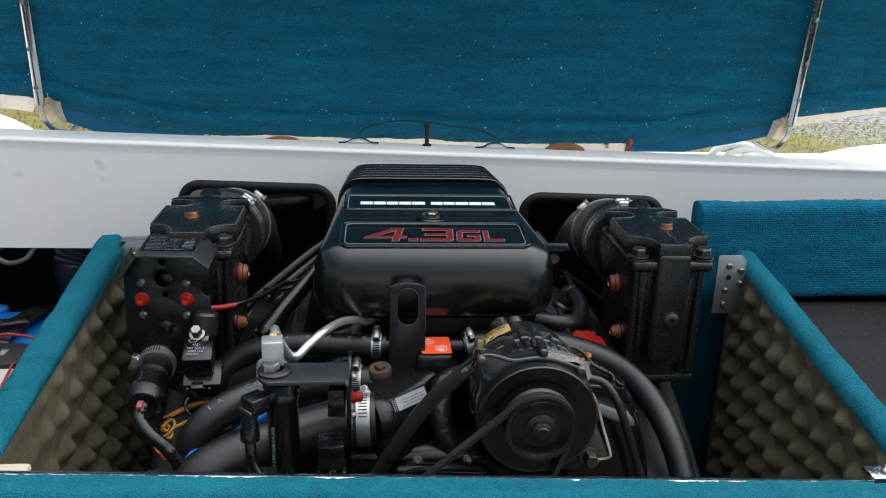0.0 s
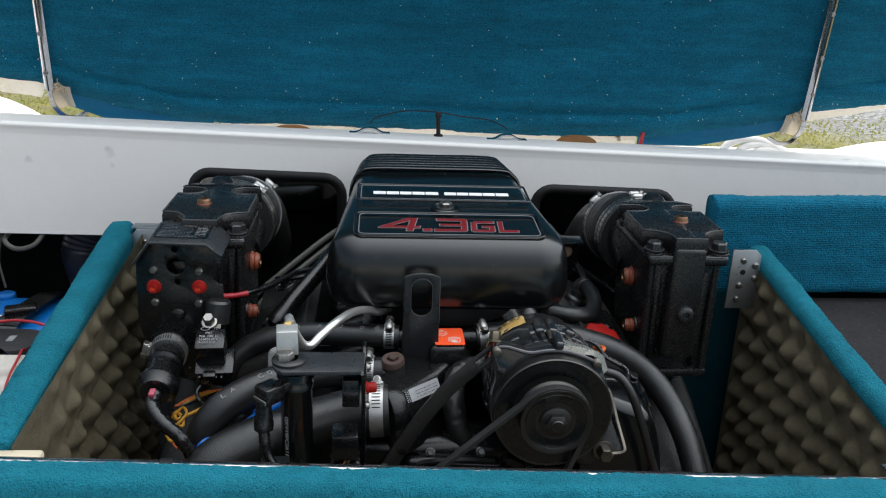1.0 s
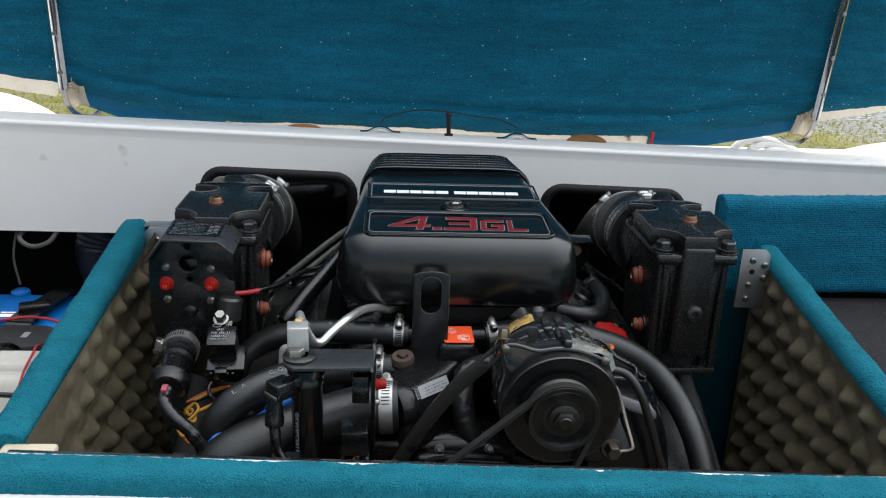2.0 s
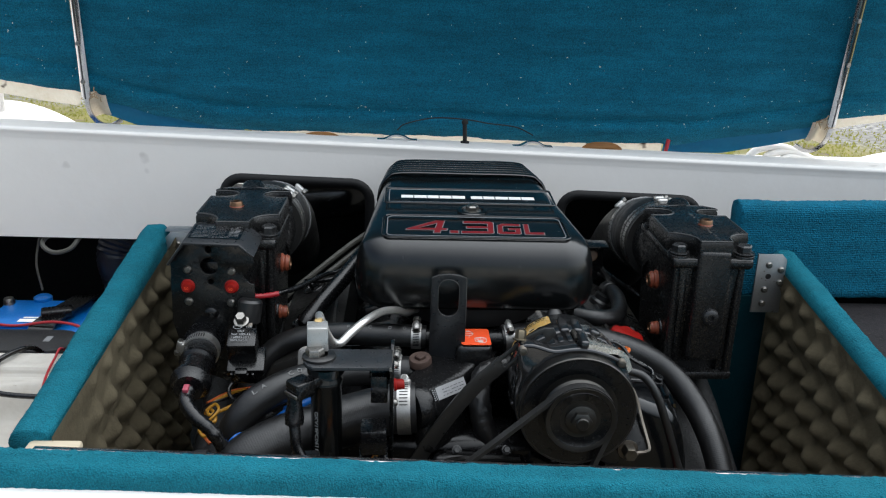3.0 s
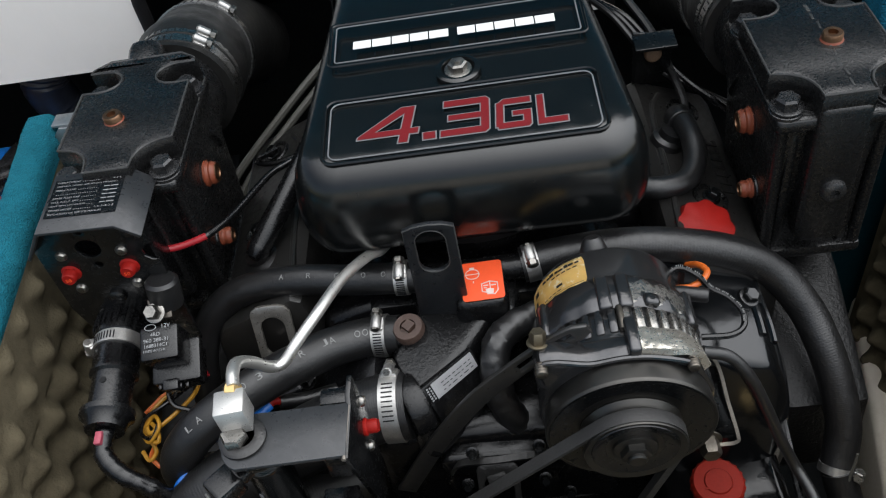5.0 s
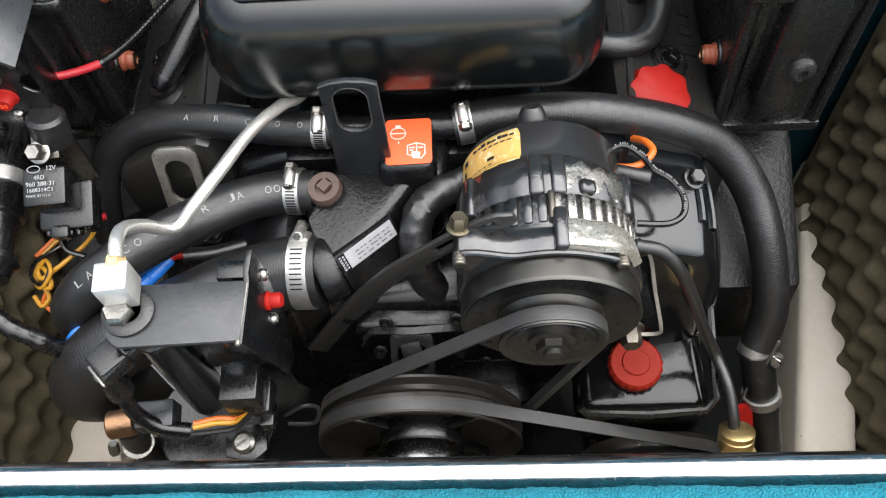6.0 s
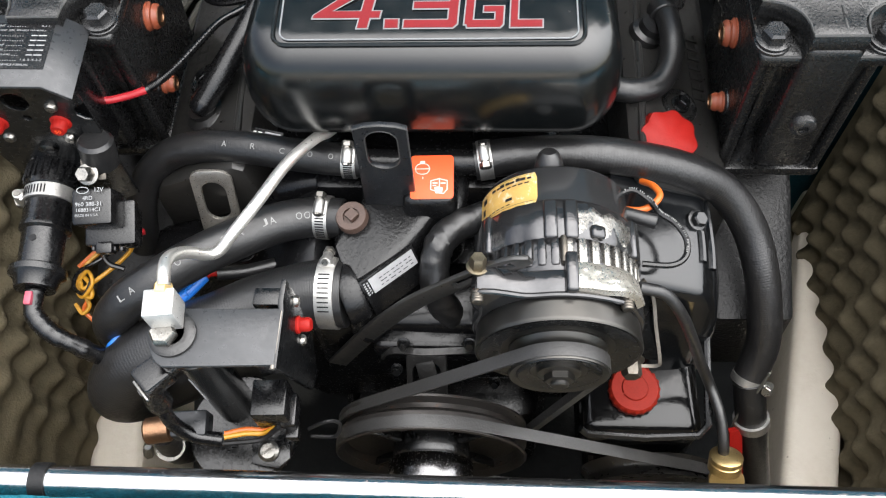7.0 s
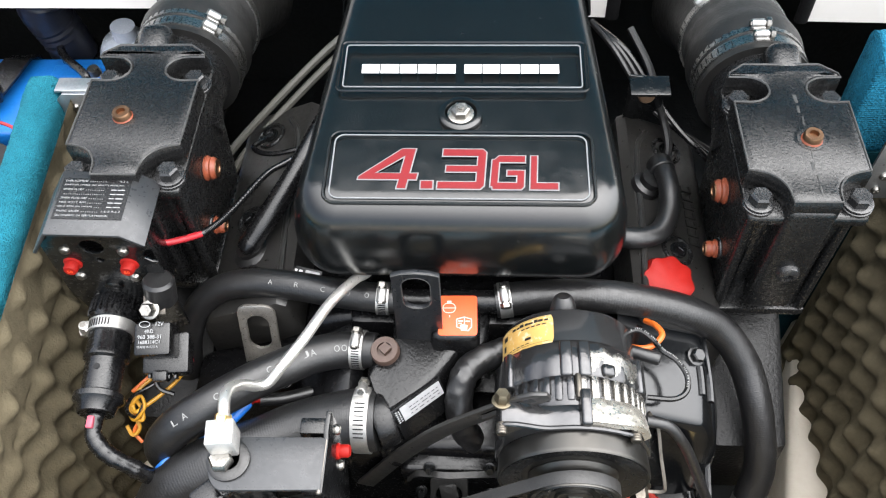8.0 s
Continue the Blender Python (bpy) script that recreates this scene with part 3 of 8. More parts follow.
sec = [(YB + 0.0023, 0.2365), (YB + 0.0018, 0.2420), (YB + 0.0008, 0.2470)] + sec + [(YB + 0.0075, 0.2555), (YB + 0.012, 0.2553), (1.50, 0.2525), (1.56, 0.2430), (1.60, 0.2385), (1.60, 0.200), (YB + 0.02, 0.200), (YB + 0.012, 0.236)]
bm = bmesh.new()
rows = []
for i in range(61):
    x = -0.905 + i * (2.05 / 60)
    rows.append([bm.verts.new((x, y, level(x, z))) for y, z in sec])
for a, b in zip(rows, rows[1:]):
    for j in range(len(sec)):
        j2 = (j + 1) % len(sec)
        bm.faces.new((a[j], a[j2], b[j2], b[j]))
bm.faces.new(rows[0])
bm.faces.new(rows[-1][::-1])
part("deck_nosing", bm, GEL, deck)
for nt_ in (notchL, notchR):
    bm = bmesh.new()
    path = [Vector((x, YB + 0.004, level(x, z))) for x, z in nt_]
    sweep(bm, path, circle(0.0075, 10, 0.009))
    part("edge_trim", bm, BLACKTRIM, deck, "black rubber edge trim")
# port coaming turning forward, with its shaped lower edge
CO_Y = (1.456, 1.452, 1.440, 1.420, 1.380, 1.300, 1.200, 1.00)
CO_X = (-0.868, -0.882, -0.892, -0.904, -0.930, -0.955, -0.970, -0.985)
CO_LO = (0.086, 0.087, 0.081, 0.070, 0.048, 0.112, 0.112, 0.150)
CO_HI = (0.268, 0.290, 0.328, 0.342, 0.346, 0.346, 0.348, 0.350)


def coaming(u, v):
    """Moulded side turning forward from the board, its lower edge dipping to a corner."""
    k = u * (len(CO_Y) - 1)
    i = range(len(CO_Y))
    x, y, lo, hi = (float(np.interp(k, i, c)) for c in (CO_X, CO_Y, CO_LO, CO_HI))
    swell = 0.010 * math.sin(v * math.pi) * min(1.0, u * 4)
    return Vector((x - 0.013 * v ** 2 + swell * 0.3, y + swell * 0.2, lo + (hi - lo) * v))


bm = bmesh.new()
rows = []
for i in range(57):
    face = [coaming(i / 56, j / 10) for j in range(11)]
    back = [p + Vector((-0.030, 0.012, 0.0 if j else 0.002)) for j, p in enumerate(face)]
    crown = (face[-1] + back[-1]) / 2 + Vector((0, 0, 0.006))
    rows.append([bm.verts.new(p) for p in face + [crown] + back[::-1]])
for a, b in zip(rows, rows[1:]):
    for j in range(len(a)):
        j2 = (j + 1) % len(a)
        bm.faces.new((a[j], a[j2], b[j2], b[j]))
bm.faces.new(rows[0])
bm.faces.new(rows[-1][::-1])
part("port_coaming", bm, GEL, deck, "white moulded coaming curving forward", smooth=70)
# swelling quarter mouldings behind the hatch
for cx, cy, rx, ry, h in ((-0.935, 1.83, 0.18, 0.15, 0.080), (1.08, 1.78, 0.29, 0.2, 0.085), (-1.17, 1.50, 0.21, 0.30, 0.155)):
    bm = bmesh.new()
    grid_sheet(bm, lambda u, v: Vector((cx + rx * v * math.cos(2 * math.pi * u), cy + ry * v * math.sin(2 * math.pi * u), level(cx, 0.150) + h * math.cos(v * math.pi / 2) ** 0.8)), 40, 12, closed_u=True)
    part("quarter_moulding", bm, GEL, deck, "bright white rounded quarter moulding")
bm = bmesh.new()
box(bm, (0, 1.80, 0.135), (2.4, 0.38, 0.02), bev=0.006)
part("aft_platform", bm, GEL, deck, "white aft platform")

# ---- carpeted engine box ----
def pile(amp, s=230.0):
    def f(co, off):
        d = off.normalized() if off.length > 1e-6 else Vector((0, 0, 1))
        k = noise.noise(co * s) * 0.7 + noise.noise(co * s * 2.3) * 0.5 + noise.noise(co * 28.0) * 0.9 + noise.noise(co * 9.0) * 0.9
        return co + d * amp * k
    return f


def carpet_bar(name, p0, p1, w, h, r, parent, label="", step=0.0035, mat=TEAL):
    """A board wrapped in looped carpet, with a fuzzy surface."""
    p0, p1 = Vector(p0), Vector(p1)
    n = max(4, int((p1 - p0).length / step))
    path = [p0.lerp(p1, i / n) for i in range(n + 1)]
    base = rrect(w, h, r, 4)
    sec = []
    for (a, b), (c, d) in zip(base, base[1:] + base[:1]):
        k = max(1, int(math.hypot(c - a, d - b) / step))
        sec += [(a + (c - a) * i / k, b + (d - b) * i / k) for i in range(k)]
    bm = bmesh.new()
    sweep(bm, path, sec, up=(0, 0, 1), fixed=True, jitter=pile(0.0017))
    return part(name, bm, mat, parent, label, smooth=180.0)


def pile_tufts(p0, p1, w, h, parent, seed, spacing=0.0019, length=0.0007, sides=(1, 1), bare=0.0, r=0.010):
    """Short leaning yarn ends over the top and both sides of a carpeted bar, as one mesh."""
    rnd = random.Random(seed)
    p0, p1 = Vector(p0), Vector(p1)
    along = (p1 - p0).normalized()
    side = along.cross(Vector((0, 0, 1))).normalized()
    upw = side.cross(along)
    total = (p1 - p0).length
    girth = w + 2 * h
    vs, fs = [], []
    for i in range(int(total * girth / spacing ** 2)):
        s_, g = rnd.random() * total, rnd.random() * girth
        if g < bare:
            continue
        if g < w:
            a, c = g - w / 2, h / 2
        else:
            q = 1 if g - w < h else -1
            if not sides[0 if q > 0 else 1]:
                continue
            a, c = q * w / 2, h / 2 - (g - w) % h
        # pulled in onto the rounded corners
        ea, ec = max(0.0, abs(a) - (w / 2 - r)), max(0.0, abs(c) - (h / 2 - r))
        if ea > 0 and ec > 0:
            k = r / math.hypot(ea, ec)
            a, c = math.copysign(w / 2 - r + ea * k, a), math.copysign(h / 2 - r + ec * k, c)
            nrm = (side * math.copysign(ea, a) + upw * math.copysign(ec, c)).normalized()
        else:
            nrm = upw if ec > 0 else side * math.copysign(1, a)
        off = side * a + upw * c
        base = p0 + along * s_ + off
        bump = noise.noise(base * 28.0) * 0.9 + noise.noise(base * 9.0) * 0.9
        base = base + nrm * (0.0017 * bump - 0.0007)
        tip = base + (nrm + Vector((rnd.uniform(-1, 1), rnd.uniform(-1, 1), rnd.uniform(-0.6, 0.8))) * 0.55) * length * rnd.uniform(0.6, 1.25)
        t1 = nrm.cross(Vector((rnd.uniform(-1, 1), rnd.uniform(-1, 1), rnd.uniform(-1, 1)))).normalized() * 0.0014
        t2 = nrm.cross(t1)
        k = len(vs)
        vs += [base + t1, base - t1 * 0.5 + t2 * 0.87, base - t1 * 0.5 - t2 * 0.87, tip]
        fs += [(k, k + 1, k + 3), (k + 1, k + 2, k + 3), (k + 2, k, k + 3)]
    me = bpy.data.meshes.new("carpet_pile")
    root = root_at(parent)
    me.from_pydata([v - root for v in vs], [], fs)
    me.polygons.foreach_set("use_smooth", [True] * len(fs))
    me.materials.append(TEAL)
    ob = new("carpet_pile", me)
    ob.parent = parent
    return tagged(ob, "short fuzzy carpet pile", kind="stuff")


engine_box = thing("engine_box", (0, 0.72, -0.3), "teal carpeted engine box lined with grey egg-crate foam", "engine box", kind="structure")
carpet_bar("front_sill", (-0.62, 0.680, 0.1170), (0.66, 0.680, 0.0750), 0.040, 0.046, 0.010, engine_box, "teal carpeted front sill")
bm = bmesh.new()
sweep(bm, [Vector((x, 0.625, 0.0855 - 0.028 * x)) for x in np.linspace(-0.62, 0.66, 20)], rrect(0.080, 0.034, 0.002, 3), up=(0, 0, 1), fixed=True)
part("sill_ledge", bm, GEL, engine_box, "white gelcoat ledge before the carpeted sill")
bm = bmesh.new()
box(bm, (0.02, 0.706, -0.12), (1.1, 0.012, 0.36))
part("front_panel", bm, PALEWOOD, engine_box, "plywood front panel")
carpet_bar("side_rim", (-0.437, 0.735, 0.105), (-0.449, 1.218, 0.160), 0.040, 0.044, 0.014, engine_box, "teal carpeted side rim")
carpet_bar("side_rim", (0.470, 0.735, 0.082), (0.470, 1.19, 0.148), 0.036, 0.044, 0.013, engine_box, "teal carpeted side rim")
pile_tufts((-0.55, 0.680, 0.1147), (0.58, 0.680, 0.0776), 0.040, 0.046, engine_box, 21, sides=(1, 0), bare=0.009)
pile_tufts((-0.437, 0.735, 0.105), (-0.449, 1.218, 0.160), 0.040, 0.044, engine_box, 22, length=0.0009, r=0.014)
pile_tufts((0.470, 0.735, 0.082), (0.470, 1.19, 0.148), 0.036, 0.044, engine_box, 23, length=0.0009, r=0.013)
for x, z in ((-0.447, -0.12), (0.477, -0.125)):
    bm = bmesh.new()
    prism(bm, [(0.72, -0.40), (1.20, -0.40), (1.20, 0.145), (0.72, 0.083)], plane_m((x - 0.008, 0, 0), (0, 1, 0), (0, 0, 1)), 0.016)
    part("side_panel", bm, PALEWOOD, engine_box, "plywood side panel")


def foam_sheet(x, face, y0, y1, zlo, zhi0, zhi1, parent, pitch=0.031, depth=0.0128):
    """Egg-crate foam with rows of soft peaks, on a wall at x facing +1 or -1."""
    bm = bmesh.new()
    nu, nv = int((y1 - y0) / 0.0036), int((zhi1 - zlo) / 0.0036)

    def f(u, v):
        y = y0 + (y1 - y0) * u
        zt = zhi0 + (zhi1 - zhi0) * u
        z = zlo + (zt - zlo) * v
        wy, wz = noise.noise(Vector((y * 13, z * 13, 3 + x))) * 0.012, noise.noise(Vector((y * 13, z * 13, 7 + x))) * 0.012
        a, b = (y + z + wy) * math.pi / pitch * 0.72, (y - z + wz) * math.pi / pitch * 0.72
        hgt = math.sin(a) * math.sin(b)
        hgt = hgt ** 1.15 if hgt > 0 else hgt * 0.8
        k = noise.noise(Vector((y * 9, z * 9, x))) * 0.40 + noise.noise(Vector((y * 45, z * 45, x))) * 0.2 + noise.noise(Vector((y * 160, z * 160, x))) * 0.05
        edge = min(1.0, min(u, 1 - u) * 14, max(0.0, (1 - v) * 30 - 0.2)) * (min(1.0, 0.15 + max(0.0, u - 0.12) * 4) if face > 0 else 1.0)
        swell = depth * edge * (hgt + k)
        if v > 0.84:
            swell = max(swell, -0.001)
        return Vector((x + face * (0.012 + swell), y, z))

    grid_sheet(bm, f, nu, nv)
    return part("foam_lining", bm, FOAM, parent, "grey-brown egg-crate acoustic foam", smooth=180.0)


foam_sheet(-0.4265, 1, 0.73, 1.195, -0.38, 0.122, 0.172, engine_box)
foam_sheet(0.4605, -1, 0.73, 1.17, -0.38, 0.092, 0.157, engine_box)
# polished rail on the sill
rail = thing("edge_rail", (0, 0.718, 0.08), "polished aluminium half-round rail on the carpeted sill", "rail")
bm = bmesh.new()
sec = [(0.0115 * math.cos(radians(a)), 0.0115 * math.sin(radians(a))) for a in range(0, 360, 15)]
sweep(bm, [Vector((x, 0.7135, 0.0958 - 0.033 * x)) for x in np.linspace(-0.425, 0.455, 30)], sec)
part("rail_tube", bm, CHROME, rail)
bm = bmesh.new()
for x in (-0.274,):
    sweep(bm, [Vector((x + dx, 0.7135, 0.0958 - 0.033 * x)) for dx in (-0.0055, 0.0055)], [(0.0132 * math.cos(radians(a)), 0.0132 * math.sin(radians(a))) for a in range(0, 360, 20)])
part("rail_clip", bm, BLACKTRIM, rail, "black plastic rail clip")
bm = bmesh.new()
box(bm, (-0.412, 0.722, 0.113), (0.05, 0.026, 0.009), bev=0.004)
solo("wood_block", bm, PALEWOOD, "pale rough wooden block at the sill corner", "wood block")
bm = bmesh.new()
box(bm, (0.424, 0.716, 0.1005), (0.034, 0.022, 0.004), bev=0.001)
lathe(bm, [(0.006, 0), (0.006, 0.003), (0.003, 0.006), (0, 0.006)], (0.426, 0.716, 0.1025), (0, 0, 1), 14)
solo("latch_plate", bm, STEEL, "bright steel latch plate with a screw", "latch")

# starboard locker board and floor
board = thing("locker_board", (0.9, 1.21, 0.04), "thick teal carpeted upright board beside the engine box", "carpeted board", kind="structure")
carpet_bar("board", (0.402, 1.215, 0.160), (1.16, 1.215, 0.172), 0.040, 0.150, 0.014, board, step=0.005, mat=TEAL_LID)
# panel below the board; its shadow is in the colour
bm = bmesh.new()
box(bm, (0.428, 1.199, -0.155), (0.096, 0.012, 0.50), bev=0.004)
part("aft_panel", bm, TEALSHADE, engine_box, "teal carpeted aft panel of the box")
bm = bmesh.new()
box(bm, (0.90, 0.95, 0.066), (0.80, 0.53, 0.02))
solo("side_floor", bm, FLOORM, "dark grey carpeted side floor", "floor", kind="structure")

# port locker with a white moulded shelf
locker = thing("port_locker", (-0.85, 0.95, -0.2), "white moulded locker shelf with a recess", "locker", kind="structure")
prof = [(0.60, -0.02), (0.86, -0.012), (0.97, 0.004), (1.050, 0.008), (1.068, 0.010), (1.076, 0.021), (1.090, 0.0225), (1.106, 0.026), (1.114, 0.018), (1.116, -0.02), (1.116, -0.22)]
bm = bmesh.new()
pp = spline([(0, y, z) for y, z in prof], 3)


def shelf(u, v):
    x = -0.47 - 0.62 * u
    k = v * (len(pp) - 1)
    i = min(len(pp) - 2, int(k))
    q = pp[i].lerp(pp[i + 1], k - i)
    near = max(0.0, 1 - (max(0.0, -0.575 - x) / 0.125) ** 2 - (max(0.0, q.y - 0.93) / 0.13) ** 2)
    t = min(1.0, near * 2.2)
    dip = 0.045 * t * t * (3 - 2 * t)
    return Vector((x, q.y, q.z - dip))


grid_sheet(bm, shelf, 150, 190)
part("shelf", bm, CREAM, locker, "white moulded shelf")
carpet_bar("side_carpet", (-0.862, 0.84, 0.001), (-0.862, 1.045, 0.019), 0.19, 0.018, 0.008, locker, "teal carpet flap", step=0.006)

# ---- raised hatch ----
hatch = thing("engine_hatch", (0, 1.60, 0.25), "raised engine hatch lined with worn teal carpet, white rim", "hatch")
LEAN_K = -0.25
Y0H, Z0H = 1.655, 0.31


def on_lid(x, z, out=0.0):
    y = Y0H + LEAN_K * (z - Z0H) - 0.03 * max(0.0, 1 - (x / 0.66) ** 2)
    return Vector((x, y - out, z - out * 0.2))


def lid_bottom(x):
    """Lower edge of the carpet: low in the middle, rising to the hinge straps."""
    xs = (-0.90, -0.76, -0.686, -0.660, -0.613, -0.560, -0.512, -0.450, -0.378, -0.28, -0.143, 0.02, 0.092, 0.217, 0.412, 0.435, 0.491, 0.575, 0.631, 0.705, 0.735, 0.75, 0.95)
    zs = (0.336, 0.314, 0.302, 0.289, 0.277, 0.264, 0.256, 0.245, 0.239, 0.243, 0.241, 0.240, 0.235, 0.233, 0.234, 0.229, 0.239, 0.252, 0.258, 0.272, 0.284, 0.288, 0.314)
    return float(np.interp(x, xs, zs)) + 0.0022 * noise.noise(Vector((x * 22, 0, 0))) + 0.0012 * noise.noise(Vector((x * 90, 0, 5)))


def lid_side(z):
    """Half width of the carpeted face at a height."""
    return 0.838 + 0.055 * max(0.0, min(1.0, (z - 0.425) / 0.045)) + 0.02 * max(0.0, min(1.0, (z - 0.50) / 0.3))


bm = bmesh.new()
NX, NZ = 330, 190
ZTOP = 1.03


def lid_face(u, v):
    s = (u - 0.5) * 2
    x0 = s * 0.845 + 0.015 + 0.11 * max(0.0, s)
    zb = lid_bottom(x0)
    z = zb + (ZTOP - zb) * v
    x = s * lid_side(z) + 0.015 + 0.11 * max(0.0, s) - 0.024 * max(0.0, -s) ** 3 * max(0.0, min(1.0, (0.445 - z) / 0.06))
    roll_edge = 0.014 * max(0.0, 1 - v / 0.05) ** 2
    k = noise.noise(Vector((x * 5, z * 5, 1))) * 0.006 + noise.noise(Vector((x * 240, z * 240, 3))) * 0.0012 + noise.noise(Vector((x * 30, z * 30, 9))) * 0.0015
    hem = 0.006 * math.exp(-((z - zb - 0.05) / 0.008) ** 2)
    p = on_lid(x, z, 0.018 + k - roll_edge - hem)
    return p


grid_sheet(bm, lid_face, NX, NZ)
part("carpet_lining", bm, TEAL_LID, hatch, "worn teal looped carpet flecked with lint", smooth=180.0)
bm = bmesh.new()


def lid_back(u, v):
    s = (u - 0.5) * 2
    xb = s * 0.86 + 0.015 + 0.11 * max(0.0, s)
    zb = lid_bottom(xb) + (0.012 if -0.69 < xb < 0.745 else -0.029 if xb < 0 else -0.024 + 0.07 * max(0.0, xb - 0.75))
    z = zb + (ZTOP + 0.02 - zb) * v
    return on_lid(s * (lid_side(z) + (0.036 if s < 0 else 0.020)) + 0.015 + 0.11 * max(0.0, s) - 0.014 * max(0.0, -s) ** 3 * max(0.0, min(1.0, (0.445 - z) / 0.06)), z, -0.004)


grid_sheet(bm, lid_back, 90, 60)
bmesh.ops.solidify(bm, geom=bm.faces[:], thickness=-0.02)
part("lid_shell", bm, LIP, hatch, "cream laminate edge of the hatch shell")
for sx in (-1, 1):
    bm = bmesh.new()
    xc, zc = (-0.681, 0.302) if sx < 0 else (0.733, 0.284)
    p = [on_lid(xc, zc, 0.030), on_lid(xc - sx * 0.006, 0.40, 0.030), on_lid(xc - sx * 0.024, 0.70, 0.030), on_lid(xc - sx * 0.048, 1.1, 0.030)]
    sweep(bm, spline(p, 6), [(0.0085, -0.003), (0.0085, 0.000), (0.005, 0.004), (0.002, 0.005), (0.0, 0.0035), (-0.002, 0.005), (-0.005, 0.004), (-0.0085, 0.000), (-0.0085, -0.003)], up=(0, -1, 0.2))
    strut = part("hinge_strap", bm, CHROME, hatch, "bright stainless hinge strap with screws")
    # dark strip laid in the groove to imitate the strap's reflection
    bm = bmesh.new()
    sweep(bm, spline(p, 6), [(0.0018, 0.0030), (0.0018, 0.0044), (-0.0018, 0.0044), (-0.0018, 0.0030)], up=(0, -1, 0.2))
    part("strap_groove", bm, DARKREFLECT, strut, "dark reflection down the strap's groove, put into the colour")
    for z in (0.335, 0.405, 0.485, 0.57, 0.66):
        bm = bmesh.new()
        screw(bm, on_lid(xc - sx * 0.06 * (z - 0.3), z, 0.0355), (0, -1, 0.2), 0.0045)
        part("strap_screw", bm, ZINC, strut)
    # frayed canvas corner and bent strap end
    bm = bmesh.new()
    grid_sheet(bm, lambda u, v: on_lid(xc - sx * (-0.012 + 0.046 * u + 0.010 * v * (1 - u)), zc + 0.012 - 0.008 * u - (0.054 - 0.012 * u) * v + 0.002 * noise.noise(Vector((u * 9, 0, sx))) * (1 - v), 0.020 + 0.004 * math.sin(u * 9) - 0.012 * v * v), 14, 8)
    bmesh.ops.solidify(bm, geom=bm.faces[:], thickness=0.003)
    part("canvas_corner", bm, CANVAS, hatch, "frayed cream canvas corner")
    bm = bmesh.new()
    sweep(bm, spline([on_lid(xc, zc + 0.004, 0.03), on_lid(xc - sx * 0.001, zc - 0.028, 0.028), on_lid(xc - sx * 0.014, zc - 0.050, 0.024), on_lid(xc - sx * 0.032, zc - 0.056, 0.018), on_lid(xc - sx * 0.052, zc - 0.048, 0.010)], 6), [(0.0042, -0.0015), (0.0042, 0.0015), (-0.0042, 0.0015), (-0.0042, -0.0015)], up=(0, -1, 0.2))
    part("strap_hook", bm, CHROME, hatch, "bent steel strap end")
    rnd = random.Random(31 + sx)
    bm = bmesh.new()
    for k in range(16):
        root_ = on_lid(xc - sx * rnd.uniform(-0.004, 0.032), zc + rnd.uniform(0.000, 0.012), 0.026)
        tip_ = root_ + Vector((rnd.uniform(-0.010, 0.010), -0.003 - 0.005 * rnd.random(), rnd.uniform(-0.012, 0.010)))
        tube(bm, [root_, (root_ + tip_) / 2 + Vector((rnd.uniform(-0.003, 0.003), -0.003, rnd.uniform(-0.002, 0.003))), tip_], 0.0008, 5, 3)
    part("frayed_threads", bm, THREAD, hatch, "loose brown and cream threads")
# blue vinyl showing below the carpet at both sides
for sx in (-1, 1):
    bm = bmesh.new()
    x0, x1 = (-0.664, -0.40) if sx < 0 else (0.418, 0.720)
    lows = ((-0.664, -0.602, -0.40), (0.262, 0.240, 0.225)) if sx < 0 else ((0.418, 0.536, 0.648, 0.720), (0.213, 0.213, 0.234, 0.250))

    def strip(u, v):
        x = x0 + (x1 - x0) * u
        lo = float(np.interp(x, *lows))
        return Vector((x, 1.668 - 0.006 * math.sin(v * math.pi), lo + (lid_bottom(x) + 0.025 - lo) * v))

    grid_sheet(bm, strip, 40, 6)
    bmesh.ops.solidify(bm, geom=bm.faces[:], thickness=0.005)
    part("vinyl_strip", bm, BLUEVINYL, hatch, "blue vinyl strip below the carpet")
bm = bmesh.new()
box(bm, (0.414, 1.626, 0.232), (0.006, 0.008, 0.028), (0, 8, 0), 0.001)
part("red_tag", bm, REDWIRE, hatch, "small red tag")
bm = bmesh.new()


def lip_face(u, v):
    x = -0.385 + 0.797 * u
    return Vector((x, 1.656 - 0.004 * v + 0.003 * noise.noise(Vector((x * 9, v, 0))), level(x, 0.212) + 0.056 * v))


grid_sheet(bm, lip_face, 60, 3)
bmesh.ops.solidify(bm, geom=bm.faces[:], thickness=0.008)
part("lower_lip", bm, LIP, hatch, "cream laminate lip under the carpet")
# wooden pads, bow handles, latch post with its cord
for x in (-0.245, 0.278):
    bm = bmesh.new()
    grid_sheet(bm, lambda u, v: Vector((x + (u - 0.5) * 0.075, 1.586 - 0.008 * math.sin(v * math.pi), level(x, 0.225 if x < 0 else 0.232) + 0.021 * v * (1 - 0.5 * abs(2 * u - 1) ** 3))), 16, 6)
    bmesh.ops.solidify(bm, geom=bm.faces[:], thickness=0.012)
    part("wood_pad", bm, WOOD, hatch, "orange-brown varnished wooden pad")
